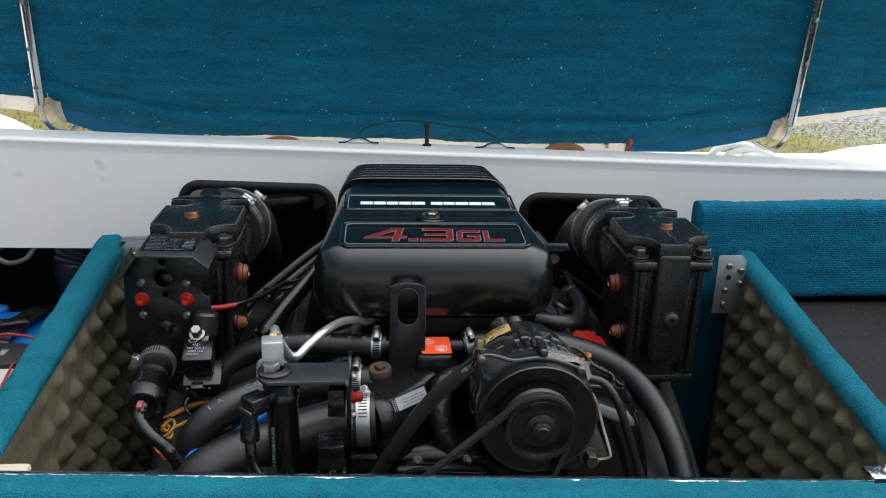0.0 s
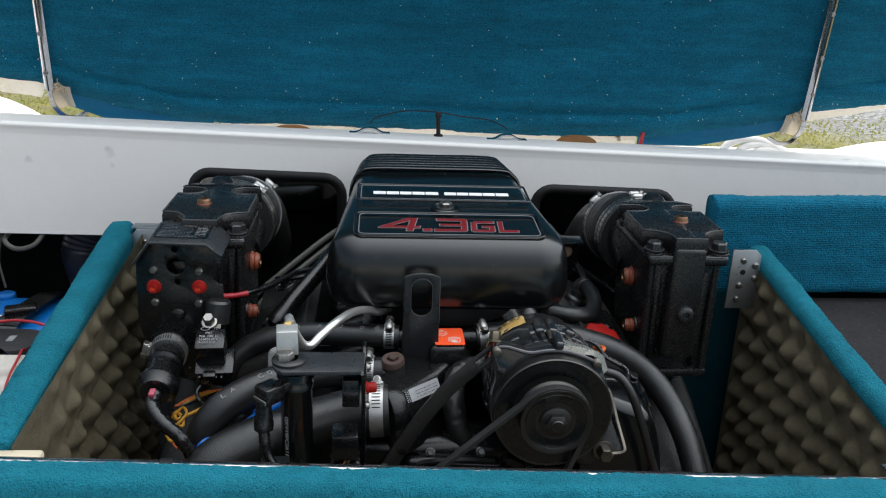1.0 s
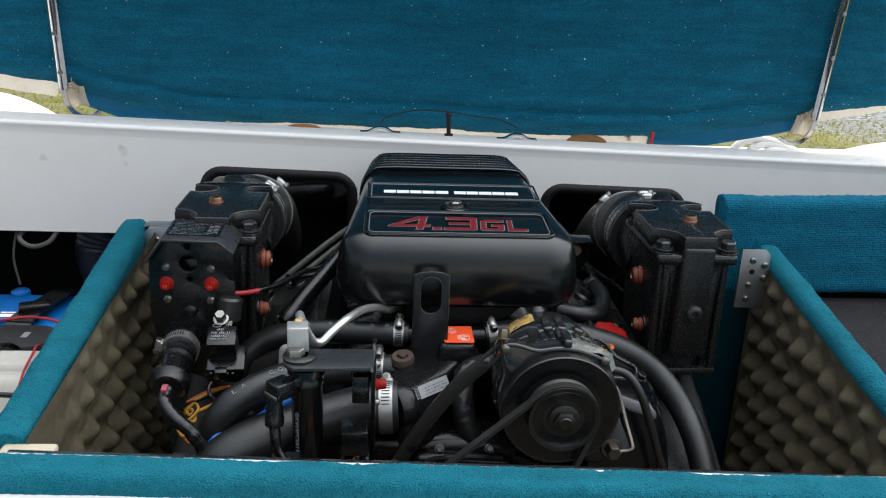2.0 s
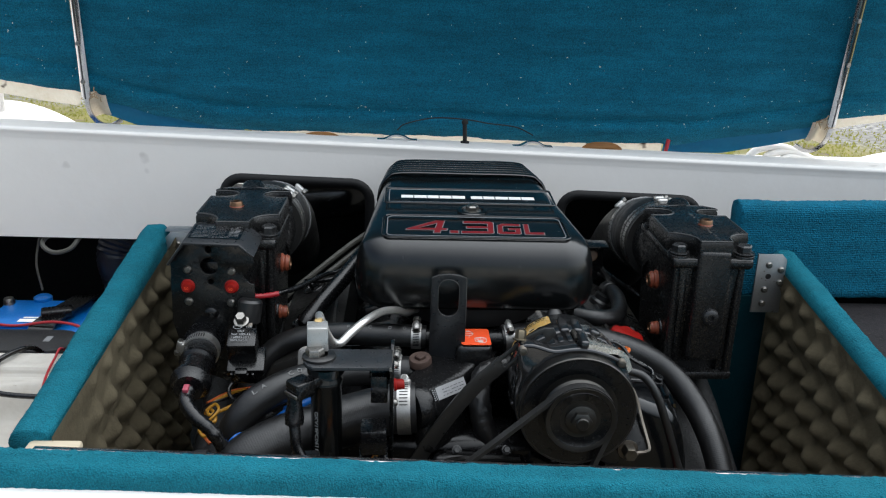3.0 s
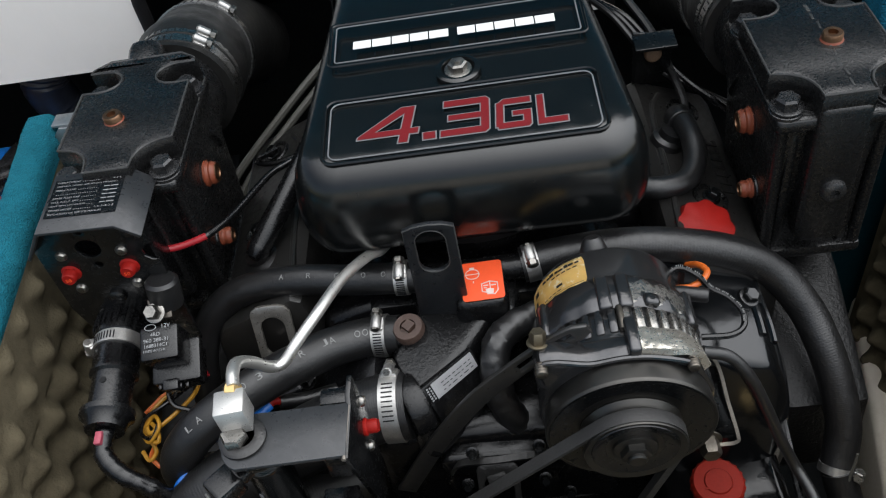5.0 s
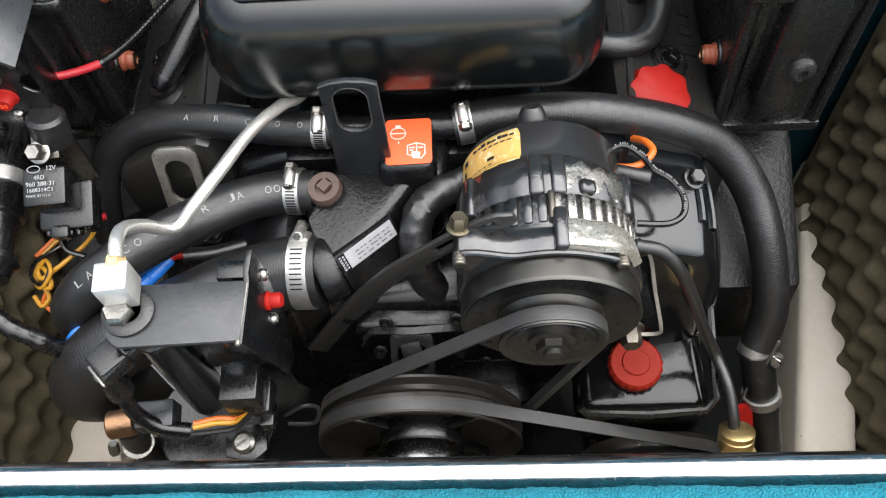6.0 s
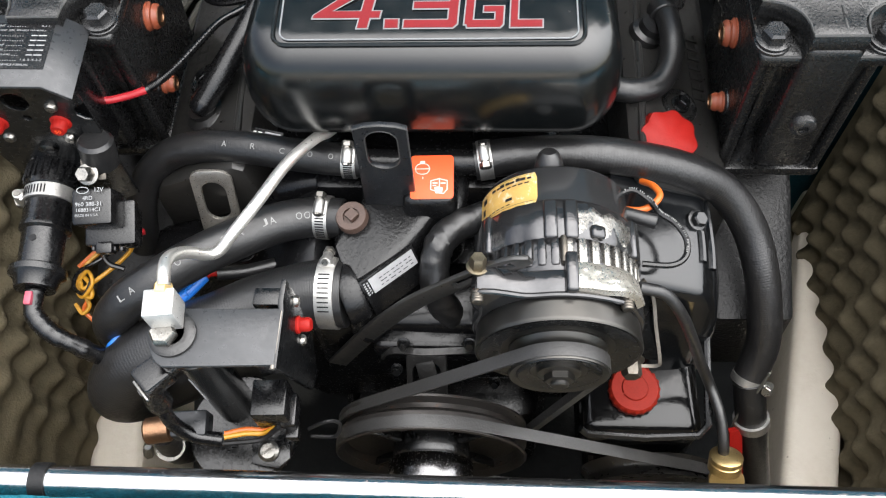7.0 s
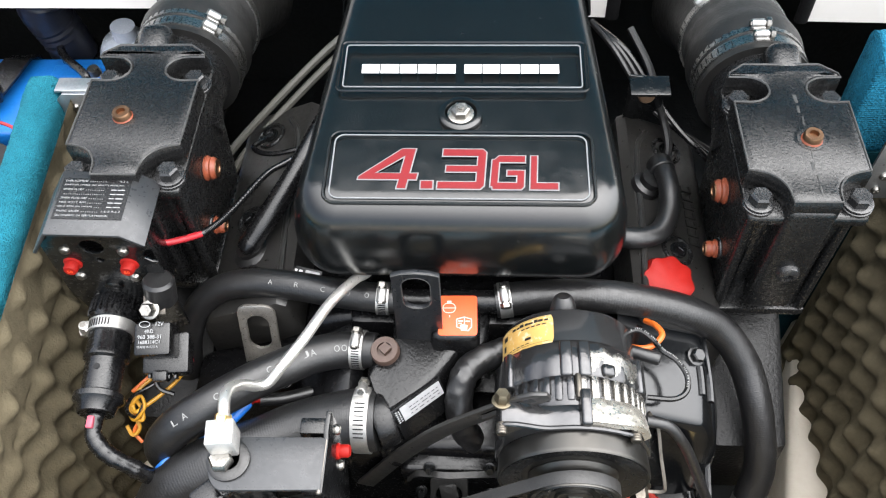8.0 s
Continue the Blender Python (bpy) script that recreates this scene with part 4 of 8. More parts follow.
for x in (-0.105, 0.142):
    bm = bmesh.new()
    y = 1.55
    z = level(x, 0.245)
    sweep(bm, spline([(x - 0.036, y, z), (x - 0.022, y, z + 0.001), (x - 0.008, y, z + 0.008), (x + 0.008, y, z + 0.008), (x + 0.022, y, z + 0.001), (x + 0.036, y, z)], 5), [(0.008, -0.0015), (0.008, 0.0015), (-0.008, 0.0015), (-0.008, -0.0015)])
    solo("bow_catch", bm, CHROME, "small chrome bow-shaped catch on the white deck", "catch", group="hatch catches")
bm = bmesh.new()
cyl(bm, (0.018, 1.551, level(0, 0.243)), (0.018, 1.551, level(0, 0.248)), 0.008, n=16, bev=0.001)
tube(bm, [(0.018, 1.551, 0.246), (0.0165, 1.548, 0.280)], 0.004, 10)
lathe(bm, [(0.003, -0.004), (0.006, -0.002), (0.006, 0.002), (0.003, 0.004)], (0.0165, 1.548, 0.283), (0, 1, 0), 12)
post = solo("latch_post", bm, BLACKTRIM, "small dark latch post with a thin cord", "latch post")
bm = bmesh.new()
tube(bm, [(-0.105, 1.548, 0.266), (-0.09, 1.552, 0.277), (-0.04, 1.556, 0.288), (0.0165, 1.549, 0.288), (0.06, 1.553, 0.281), (0.11, 1.556, 0.275), (0.142, 1.549, 0.262)], 0.0012, 6)
solo("release_cord", bm, BLACKTRIM, "thin black release cord between the catches", "cord")
# lint on the carpet
bm = bmesh.new()
rnd = random.Random(4)
for i in range(420):
    x, z = rnd.uniform(-0.8, 0.8), 0.27 + rnd.random() ** 1.6 * 0.75
    if z < lid_bottom(x) + 0.01:
        continue
    p = on_lid(x, z, 0.021)
    s = rnd.uniform(0.0003, 0.0008)
    t = bmesh.new()
    bmesh.ops.create_icosphere(t, subdivisions=1, radius=1.0)
    t.transform(pose(*p, rnd.uniform(0, 90), rnd.uniform(0, 180), 0) @ Matrix.Diagonal((s * rnd.uniform(1, 3.2), s, s, 1)))
    pour(bm, t)
tagged(part("lint", bm, CANVAS, hatch, "pale lint and leaf bits"), kind="stuff")
# ---- the engine ----
HOSEM = material("dusty_exhaust_rubber", (0.0075, 0.0073, 0.007), 0.46, scale=12.0, bump=0.2, bscale=260.0, col2=(0.015, 0.0145, 0.0135), spec=0.45)
BOLT = material("painted_bolt", (0.034, 0.034, 0.035), 0.28, metal=0.5, scale=90.0, spec=1.0, worn=(0.2, 0.19, 0.17), worn_amt=0.36)

engine = thing("marine_engine", (0, 1.05, -0.4), "black painted six-cylinder inboard boat engine in an open bay", "boat engine")

# block, intake and oil pan masses
def lump(name, c, size, mat, parent, label="", rot=(0, 0, 0), bev=0.01, seg=2, taper=1.0):
    b = bmesh.new()
    box(b, c, size, rot, bev, seg, taper)
    return part(name, b, mat, parent, label)


lump("engine_block", (0, 1.06, -0.10), (0.30, 0.36, 0.20), CASTF, engine, "black engine block", bev=0.02)
lump("oil_pan", (0, 1.05, -0.27), (0.22, 0.40, 0.20), CASTF, engine, "black oil pan", bev=0.03)
for sx in (-1, 1):
    lump("cylinder_head", (sx * 0.135, 1.07, 0.0), (0.15, 0.36, 0.11), CASTF, engine, "black cylinder head", (0, sx * 32, 0), 0.012)
intake = lump("intake_manifold", (0, 1.10, 0.06), (0.22, 0.26, 0.07), CASTF, engine, "black intake manifold", bev=0.015)
for sx in (-1, 1):
    for y in (1.0, 1.09, 1.18, 1.27):
        lump("intake_runner", (sx * 0.11, y, 0.060), (0.08, 0.05, 0.055), CASTF, intake, "", (0, sx * 18, 0), 0.014, 3)
bm = bmesh.new()
lathe(bm, [(0.085, 0), (0.088, 0.02), (0.07, 0.03), (0.07, 0.055)], (0.0, 1.12, 0.085), (0, 0, 1), 28)
part("carburettor_base", bm, CASTF, engine, "dark carburettor base")


def rocker_top(x):
    """Height of the sloping rocker cover face at a distance from the middle."""
    return 0.073 + (0.250 - x) * 0.42


for sx in (-1, 1):
    bm = bmesh.new()
    prof = [(0.262, -0.02), (0.262, 0.045), (0.2585, 0.060), (0.250, 0.073), (0.178, rocker_top(0.178)), (0.168, 0.098), (0.160, 0.06), (0.150, -0.02)]
    y0, y1 = (0.978, 1.245) if sx > 0 else (0.985, 1.262)
    prism(bm, [(sx * x, z) for x, z in prof][::sx], plane_m((0, y1, 0), (1, 0, 0), (0, 0, 1)), y1 - y0, bev=0.006)
    vc = part("rocker_cover", bm, ROCKERM, engine, "black cast rocker cover with raised letters")
    nrm = Vector((sx * 0.39, 0, 0.92))
    for x, y in (((0.222, 1.203), (0.218, 1.066)) if sx > 0 else ((0.222, 1.222), (0.224, 1.10), (0.216, 1.022))):
        c_ = Vector((sx * x, y, rocker_top(x)))
        bm = bmesh.new()
        lathe(bm, [(0.0185, -0.004), (0.0185, 0.0005), (0.017, 0.0025), (0.0145, 0.0025), (0.0125, -0.0005), (0.0105, -0.001)], c_, nrm, 28)
        part("bolt_cup", bm, CAST, vc, "worn bolt recess")
        bm = bmesh.new()
        hexbolt(bm, c_ + nrm * 0.0005, nrm, 0.0068, 0.0075)
        part("cover_bolt", bm, PLATE, vc)
    xm = 0.238
    mm = plane_m((sx * xm, 1.078, rocker_top(xm) + 0.0002), (0, 1, 0), (-sx * 0.92, 0, 0.39))
    for k in range(7):
        bm = bmesh.new()
        bars(bm, mm, [(0.0118 * k, -0.007 * sx, 0.0085, 0.003), (0.0118 * k, 0.003 * sx, 0.0085, 0.003), (0.0118 * k, -0.007 if sx > 0 else -0.003, 0.003, 0.011)], 0.0016)
        part("raised_bar", bm, ROCKERM, vc, "plain raised casting bar")
    # pressed step along the inner side
    bm = bmesh.new()
    sweep(bm, spline([(sx * 0.178, y0 + 0.03, rocker_top(0.178)), (sx * 0.182, y0 + 0.10, rocker_top(0.182)), (sx * 0.186, y1 - 0.06, rocker_top(0.186)), (sx * 0.200, y1 - 0.022, rocker_top(0.2))], 6), circle(0.0035, 8))
    part("cover_bead", bm, ROCKERM, vc)

# flame-arrestor cover
def cover_plan(inset, n=6):
    """Rounded, aft-tapering outline in plan."""
    fx, bx, fy, by, r = 0.150 - inset, 0.123 - inset, 0.983 + inset, 1.412 - inset, max(0.006, 0.040 - inset * 0.6)
    out = []
    for cx, cy, a0 in ((fx - r, fy + r, -90), (bx - r, by - r, 0), (-bx + r, by - r, 90), (-fx + r, fy + r, 180)):
        for k in range(n + 1):
            a = radians(a0 + 90 * k / n)
            out.append((cx + r * math.cos(a), cy + r * math.sin(a)))
    return out


def cover_top(y):
    return 0.242 + 0.064 * (min(y, 1.19) - 1.075) - 0.055 * max(0.0, y - 1.28)


bm = bmesh.new()
rings = []
for inset, dz in ((0.016, -0.090), (0.009, -0.088), (0.004, -0.083), (0.0015, -0.074), (0.0, -0.060), (0.0012, -0.042), (0.003, -0.030), (0.006, -0.019), (0.010, -0.011), (0.0150, -0.0055), (0.0205, -0.002), (0.0265, -0.0004), (0.034, 0.0)):
    rings.append([bm.verts.new((x, y, cover_top(y) + dz)) for x, y in cover_plan(inset)])
for a, b in zip(rings, rings[1:]):
    for k in range(len(a)):
        k2 = (k + 1) % len(a)
        bm.faces.new((a[k], a[k2], b[k2], b[k]))
bm.faces.new(rings[0][::-1])
top = rings[-1]
half = len(top) // 2
bm.faces.new(top)
cover = part("air_cover", bm, COVERM, engine, "satin black moulded air cover with red lettering", smooth=60)
# moulded ridges at the aft end
for k in range(6):
    y = 1.292 + k * 0.0205
    w = 0.150 - 0.027 * (y - 1.003) / 0.409
    zt = cover_top(y)
    bm = bmesh.new()
    pts = [(-w + 0.001, y, zt - 0.045), (-w + 0.005, y, zt - 0.022), (-w + 0.016, y, zt - 0.007), (-w + 0.036, y, zt + 0.0005), (0, y, zt + 0.001), (w - 0.036, y, zt + 0.0005), (w - 0.016, y, zt - 0.007), (w - 0.005, y, zt - 0.022), (w - 0.001, y, zt - 0.045)]
    sweep(bm, spline(pts, 4), circle(0.0026, 8, 0.0065), up=(0, 1, 0))
    part("ridge", bm, COVERM, cover)
# recessed label fields with a double border
def border(x0, x1, y0, y1, r, t, mat, name, lift=0.0006, flare=0.0):
    cx, cy = (x0 + x1) / 2, (y0 + y1) / 2
    pts = []
    for x, y in rrect(x1 - x0, y1 - y0, r, 5):
        fl = 1 + flare * (0.5 - (y / (y1 - y0)))
        pts.append(Vector((cx + x * fl, cy + y, cover_top(cy + y) + lift)))
    b = bmesh.new()
    sweep(b, pts, circle(t, 6, t * 0.9), closed=True)
    return part(name, b, mat, cover)


border(-0.1155, 0.1155, 1.004, 1.0815, 0.010, 0.0016, COVERM, "label_rim")
border(-0.1105, 0.1105, 1.0085, 1.077, 0.008, 0.0007, SILVER, "label_line", 0.0004)
border(-0.1155, 0.1155, 1.1295, 1.1915, 0.005, 0.0016, COVERM, "label_rim")
border(-0.1105, 0.1105, 1.134, 1.187, 0.003, 0.0007, SILVER, "label_line", 0.0004)
tilt = (0, 1, 0.064)
def letter_m(x, y, lift):
    return plane_m((x, y, cover_top(y) + lift), (1, 0, 0), tilt)


def glyph(polys, x, y, w, h, name, slant=0.0):
    """Squared numeral from strokes in a unit box: silver edge under a red face."""
    for grow, lift, mat, nm in ((0.0008, 0.0003, SILVER, "silver_outline"), (-0.00035, 0.0007, REDPAINT, name)):
        b = bmesh.new()
        for k, poly in enumerate(polys):
            pts = [((px + slant * py) * w, py * h) for px, py in poly]
            cx, cy = sum(p[0] for p in pts) / len(pts), sum(p[1] for p in pts) / len(pts)
            n = len(pts)
            out = []
            for i in range(n):
                (ax, ay), (bx, by), (dx, dy) = pts[i - 1], pts[i], pts[(i + 1) % n]
                e1, e2 = Vector((by - ay, ax - bx)).normalized(), Vector((dy - by, bx - dx)).normalized()
                m2 = (e1 + e2) / max(0.35, 1 + e1.dot(e2))
                out.append((bx + m2.x * grow, by + m2.y * grow))
            prism(b, out, letter_m(x, y, lift + 0.00002 * k), 0.00025)
        part(nm, b, mat, cover, "red squared lettering 4.3 GL" if mat is REDPAINT else "")


FOUR = [[(0, 0.22), (1.0, 0.22), (1.0, 0.38), (0.27, 0.38), (0.73, 0.84), (0.73, 1.0), (0.62, 1.0), (0.0, 0.29)], [(0.70, 0), (0.86, 0), (0.86, 1.0), (0.70, 1.0)]]
THREE = [[(0.05, 0.82), (0.92, 0.82), (1.0, 0.90), (1.0, 0.92), (0.92, 1.0), (0.05, 1.0)], [(0.15, 0.42), (0.95, 0.42), (0.95, 0.58), (0.15, 0.58)], [(0, 0), (0.92, 0), (1.0, 0.08), (1.0, 0.18), (0, 0.18)], [(0.82, 0.12), (1.0, 0.12), (1.0, 0.90), (0.82, 0.90)]]
GEE = [[(0.10, 0.80), (1.0, 0.80), (1.0, 1.0), (0.22, 1.0), (0.02, 0.82)], [(0, 0.08), (0.22, 0.08), (0.24, 0.9), (0.02, 0.88)], [(0.08, 0), (0.92, 0), (1.0, 0.08), (1.0, 0.2), (0.02, 0.2)], [(0.78, 0.1), (1.0, 0.1), (1.0, 0.54), (0.78, 0.54)], [(0.48, 0.40), (1.0, 0.40), (1.0, 0.56), (0.48, 0.56)]]
ELL = [[(0.0, 0), (0.24, 0), (0.24, 1.0), (0.0, 1.0)], [(0, 0), (1.0, 0), (1.0, 0.2), (0, 0.2)]]
glyph(FOUR, -0.0885, 1.0185, 0.0505, 0.043, "numeral", 0.14)
glyph([[(0, 0), (1, 0), (1, 1), (0, 1)]], -0.0325, 1.0185, 0.0105, 0.0085, "point")
glyph(THREE, -0.0185, 1.0185, 0.040, 0.043, "numeral", 0.06)
glyph(GEE, 0.0265, 1.0185, 0.029, 0.036, "letter", 0.06)
glyph(ELL, 0.0605, 1.0185, 0.024, 0.036, "letter", 0.06)
xx = -0.094
for k, w in enumerate((0.0165, 0.017, 0.0155, 0.0165, 0.0175, 0.016, 0.0155, 0.0175, 0.0165, 0.0175)):
    bm = bmesh.new()
    bars(bm, letter_m(xx, 1.151, 0.0002), [(0, 0, w, 0.011)], 0.0005)
    part("white_bar", bm, WHITE, cover, "plain white bar")
    xx += w + (0.0082 if k == 4 else 0.0012)
bm = bmesh.new()
zc = cover_top(1.102)
lathe(bm, [(0.0195, -0.002), (0.0195, 0.0015), (0.017, 0.003), (0.0145, 0.003), (0.013, -0.001)], (0, 1.102, zc), (0, -0.064, 1), 32)
part("bolt_boss", bm, COVERM, cover)
bm = bmesh.new()
lathe(bm, [(0.012, 0.0), (0.012, 0.0022), (0.0095, 0.0028)], (0, 1.102, zc - 0.001), (0, -0.064, 1), 24)
lathe(bm, [(0.0085, 0), (0.0085, 0.006), (0.0065, 0.0075), (0.003, 0.0075), (0.003, 0.009), (0, 0.009)], (0, 1.102, zc + 0.001), (0, -0.064, 1), 6)
part("cover_nut", bm, ZINC, cover, "zinc-plated nut and washer")
bm = bmesh.new()
lathe(bm, [(0.100, 0), (0.103, 0.012), (0.100, 0.024)], (0, 1.12, 0.112), (0, 0, 1), 40)
part("flame_arrestor", bm, material("dark_element", (0.012, 0.010, 0.010), 0.6, scale=200.0, var=0.5), engine, "dark flame arrestor element")

# ---- exhaust elbows ----
def exhaust_elbow(sx, cx, cy, zt, plug):
    root = engine
    elbow = lump("exhaust_elbow", (cx, cy + 0.01, zt - 0.115), (0.082, 0.135, 0.17), CAST, root, "rough black cast-iron exhaust elbow", (0, 0, 0), 0.010, 3, 1.16)
    lump("bolt_flange", (cx, cy + 0.000, zt - 0.0315), (0.1035, 0.160, 0.014), CAST, elbow, "", (0, 0, 0), 0.005, 3)
    lump("base_flange", (cx, cy + 0.002, zt - 0.190), (0.094, 0.150, 0.013), CAST, elbow, "", (0, 0, 0), 0.005)
    for dx in (-0.030, 0.030):
        lump("front_rib", (cx + dx, cy - 0.061, zt - 0.11), (0.009, 0.012, 0.15), CAST, elbow, "", (0, 0, 0), 0.003)
    lump("front_spine", (cx, cy - 0.0725, zt - 0.088), (0.043, 0.024, 0.150), CAST, elbow, "", (0, 0, 0), 0.006, 3)
    for dx in (-0.040, 0.040):
        bm = bmesh.new()
        cyl(bm, (cx + dx, cy - 0.066, zt - 0.185), (cx + dx * 1.04, cy - 0.064, zt - 0.03), 0.0055, n=12)
        part("front_column", bm, CAST, elbow)
    for dy, dz, r, d in ((-0.005, -0.08, 0.017, 0.047), (-0.03, -0.14, 0.013, 0.046)):
        bm = bmesh.new()
        cyl(bm, (cx - sx * 0.035, cy + dy, zt + dz), (cx - sx * d, cy + dy, zt + dz), r, n=20, bev=0.003)
        part("side_boss", bm, CAST, elbow)
    # neck to the exhaust hose
    nx = cx + sx * 0.001
    bm = bmesh.new()
    sweep(bm, spline([(cx, cy + 0.05, zt - 0.085), (nx, cy + 0.085, zt - 0.068), (nx - sx * 0.004, cy + 0.14, zt - 0.070), (nx - sx * 0.006, cy + 0.19, zt - 0.078)], 6), circle(0.050, 28))
    part("outlet_neck", bm, CAST, elbow)
    lump("rear_lug", (cx + sx * 0.006, cy + 0.094, zt - 0.022), (0.034, 0.050, 0.048), CAST, elbow, "", (18, 0, 0), 0.012, 3)
    # thick top plate: front corners scooped for the bolts, two notches in the sides aft
    bm = bmesh.new()
    out = []
    for q in (-1, 1):
        side = []
        for k in range(9):
            a = radians(90 * k / 8)
            side.append((0.0205 + 0.0320 * (1 - math.cos(a)), -0.0845 + 0.035 * math.sin(a) ** 0.7))
        side += [(0.0525, 0.020), (0.0525, 0.034)]
        for k in range(9):
            a = radians(-90 - 180 * k / 8)
            side.append((0.037 + 0.020 * math.cos(a) if math.cos(a) < 0 else 0.037, 0.050 + 0.0165 * math.sin(a)))
        side += [(0.0525, 0.0665), (0.0510, 0.072), (0.036, 0.084)]
        out += [(q * x, y) for x, y in (side if q > 0 else side)] if q > 0 else []
        if q < 0:
            left = [(-x, y) for x, y in side][::-1]
    out = out + left
    prism(bm, out, plane_m((cx, cy + 0.002, zt - 0.027), (1, 0, 0), (0, 1, 0)), 0.027, bev=0.0055)
    for v in bm.verts:
        v.co.z += 0.0012 * noise.noise(v.co * 45)
    cap = part("elbow_top", bm, CAST, elbow, "thick cast top plate with bolt scoops")
    bm = bmesh.new()
    sweep(bm, [Vector((cx + x * 0.972, cy + 0.002 + y * 0.982, zt - 0.0012)) for x, y in out], circle(0.0011, 6), closed=True)
    part("worn_edge", bm, EDGE, elbow, "paint rubbed thin along the edge")
    bm = bmesh.new()
    sweep(bm, [Vector((cx + x, cy + y, zt - 0.0260)) for x, y in rrect(0.1010, 0.1575, 0.006, 3)], circle(0.0011, 6), closed=True)
    part("worn_edge", bm, EDGE, elbow)
    bm = bmesh.new()
    lathe(bm, [(0.019, 0), (0.0185, 0.0015), (0.0155, 0.0032), (0.0125, 0.0032), (0.010, 0.001)], plug - Vector((0, 0, 0.006)), (0, 0, 1), 28)
    part("plug_boss", bm, CAST, elbow)
    for k in range(9 if sx > 0 else 0):
        if k != 5:
            lump("casting_seam", (cx + 0.004 + 0.0012 * math.sin(k * 2.3), cy - 0.070 + 0.0135 * k, zt + 0.0000), (0.0016 + 0.0008 * (k % 3), 0.0105 - 0.002 * (k % 2), 0.0012), EDGE, elbow, "", (0, 0, 6 * math.sin(k * 1.7)), 0.0004, 1)
    bm = bmesh.new()
    lathe(bm, [(0.0085, -0.006), (0.0085, 0.003), (0.0075, 0.0045), (0.0042, 0.0045), (0.0040, 0.0005), (0, 0.0005)], plug, (0, 0, 1), 20)
    part("drain_plug", bm, COPPER, elbow, "rusty orange pipe plug")
    bm = bmesh.new()
    lathe(bm, [(0.0090, -0.006), (0.0098, -0.004), (0.0092, -0.002), (0.0082, -0.001)], plug, (0, 0, 1), 20)
    part("plug_seal", bm, ORANGEPLUG, elbow)
    for qx in (-1, 1):
        for qy in (-1, 1):
            bm = bmesh.new()
            hexbolt(bm, (cx + qx * 0.0415, cy + (-0.066 if qy < 0 else 0.051), zt - 0.0205), (0, 0, 1), 0.0098, 0.0095)
            lathe(bm, [(0.0135, -0.001), (0.0135, 0.0025), (0.012, 0.0035), (0.009, 0.0035)], (cx + qx * 0.0415, cy + (-0.066 if qy < 0 else 0.051), zt - 0.0250), (0, 0, 1), 24)
            part("elbow_bolt", bm, BOLT, elbow)
    for dx, dy, dz, r in ((0.0455, -0.005, -0.08, 0.0115), (0.0445, -0.03, -0.14, 0.0085)):
        bm = bmesh.new()
        p = Vector((cx - sx * dx, cy + dy, zt + dz))
        lathe(bm, [(r * 1.12, -0.002), (r * 1.12, 0.003), (r, 0.004), (r * 0.93, 0.006), (r, 0.008), (r * 0.93, 0.010), (r * 0.8, 0.012), (0, 0.012)], p, (-sx, 0, 0), 20)
        part("side_plug", bm, ORANGEPLUG, elbow, "orange-sealed side plug")
        bm = bmesh.new()
        lathe(bm, [(r * 0.78, 0.0118), (r * 0.78, 0.0132), (r * 0.45, 0.0134), (r * 0.42, 0.0122), (0, 0.0122)], p, (-sx, 0, 0), 20)
        part("plug_face", bm, COPPER, elbow)
    bm = bmesh.new()
    lathe(bm, [(0.011, 0), (0.010, 0.005), (0.0065, 0.007), (0.004, 0.007), (0.0035, 0.003), (0, 0.003)], (cx + 0.002, cy - 0.084, zt - 0.10), (0, -1, 0), 22)
    part("front_boss", bm, BOLT, elbow, "threaded boss")
    # rubber exhaust hose with clamps
    bm = bmesh.new()
    hp = [Vector((nx - sx * 0.004, cy + 0.115, zt - 0.068)), Vector((nx - sx * 0.005, cy + 0.17, zt - 0.073)), Vector((nx - sx * 0.006, cy + 0.22, zt - 0.085)), Vector((nx - sx * 0.004, cy + 0.30, zt - 0.12)), Vector((nx, cy + 0.40, zt - 0.19))]
    path = spline(hp, 10)

    def rr(u):
        return circle(0.0575 + 0.003 * math.exp(-((u - 0.22) / 0.06) ** 2) - 0.002 * math.exp(-((u - 0.08) / 0.04) ** 2) - 0.002 * math.exp(-((u - 0.42) / 0.04) ** 2), 36)

    sweep(bm, path, rr)
    part("exhaust_hose", bm, HOSEM, root, "thick black rubber exhaust hose")
    tilt_up = Vector((-sx * 0.25, -0.3, 1))
    for i, off in ((3, 0), (6, 0), (19, 0)):
        q = path[i]
        hose_clamp(q, path[i + 1] - path[i - 1], 0.0570, root, q + tilt_up + Vector((0.45 if sx < 0 else 0.22 if i < 10 else -0.5, 0, 0)), w=0.012, band=BANDX)
    return elbow


exhaust_elbow(-1, -0.299, 1.107, 0.247, Vector((-0.307, 1.094, 0.249)))
exhaust_elbow(1, 0.299, 1.091, 0.238, Vector((0.307, 1.079, 0.241)))
# exhaust manifolds below the elbows
for sx, cx, cy in ((-1, -0.312, 1.10), (1, 0.300, 1.082)):
    bm = bmesh.new()
    prism(bm, [(cy - 0.165, -0.052), (cy - 0.05, 0.002), (cy + 0.08, 0.042), (cy + 0.12, -0.16), (cy - 0.15, -0.19), (cy - 0.175, -0.14)], plane_m((cx - 0.041, 0, 0), (0, 1, 0), (0, 0, 1)), 0.082, bev=0.010)
    part("exhaust_manifold", bm, MANIFOLDM, engine, "pebbled black cast exhaust manifold")

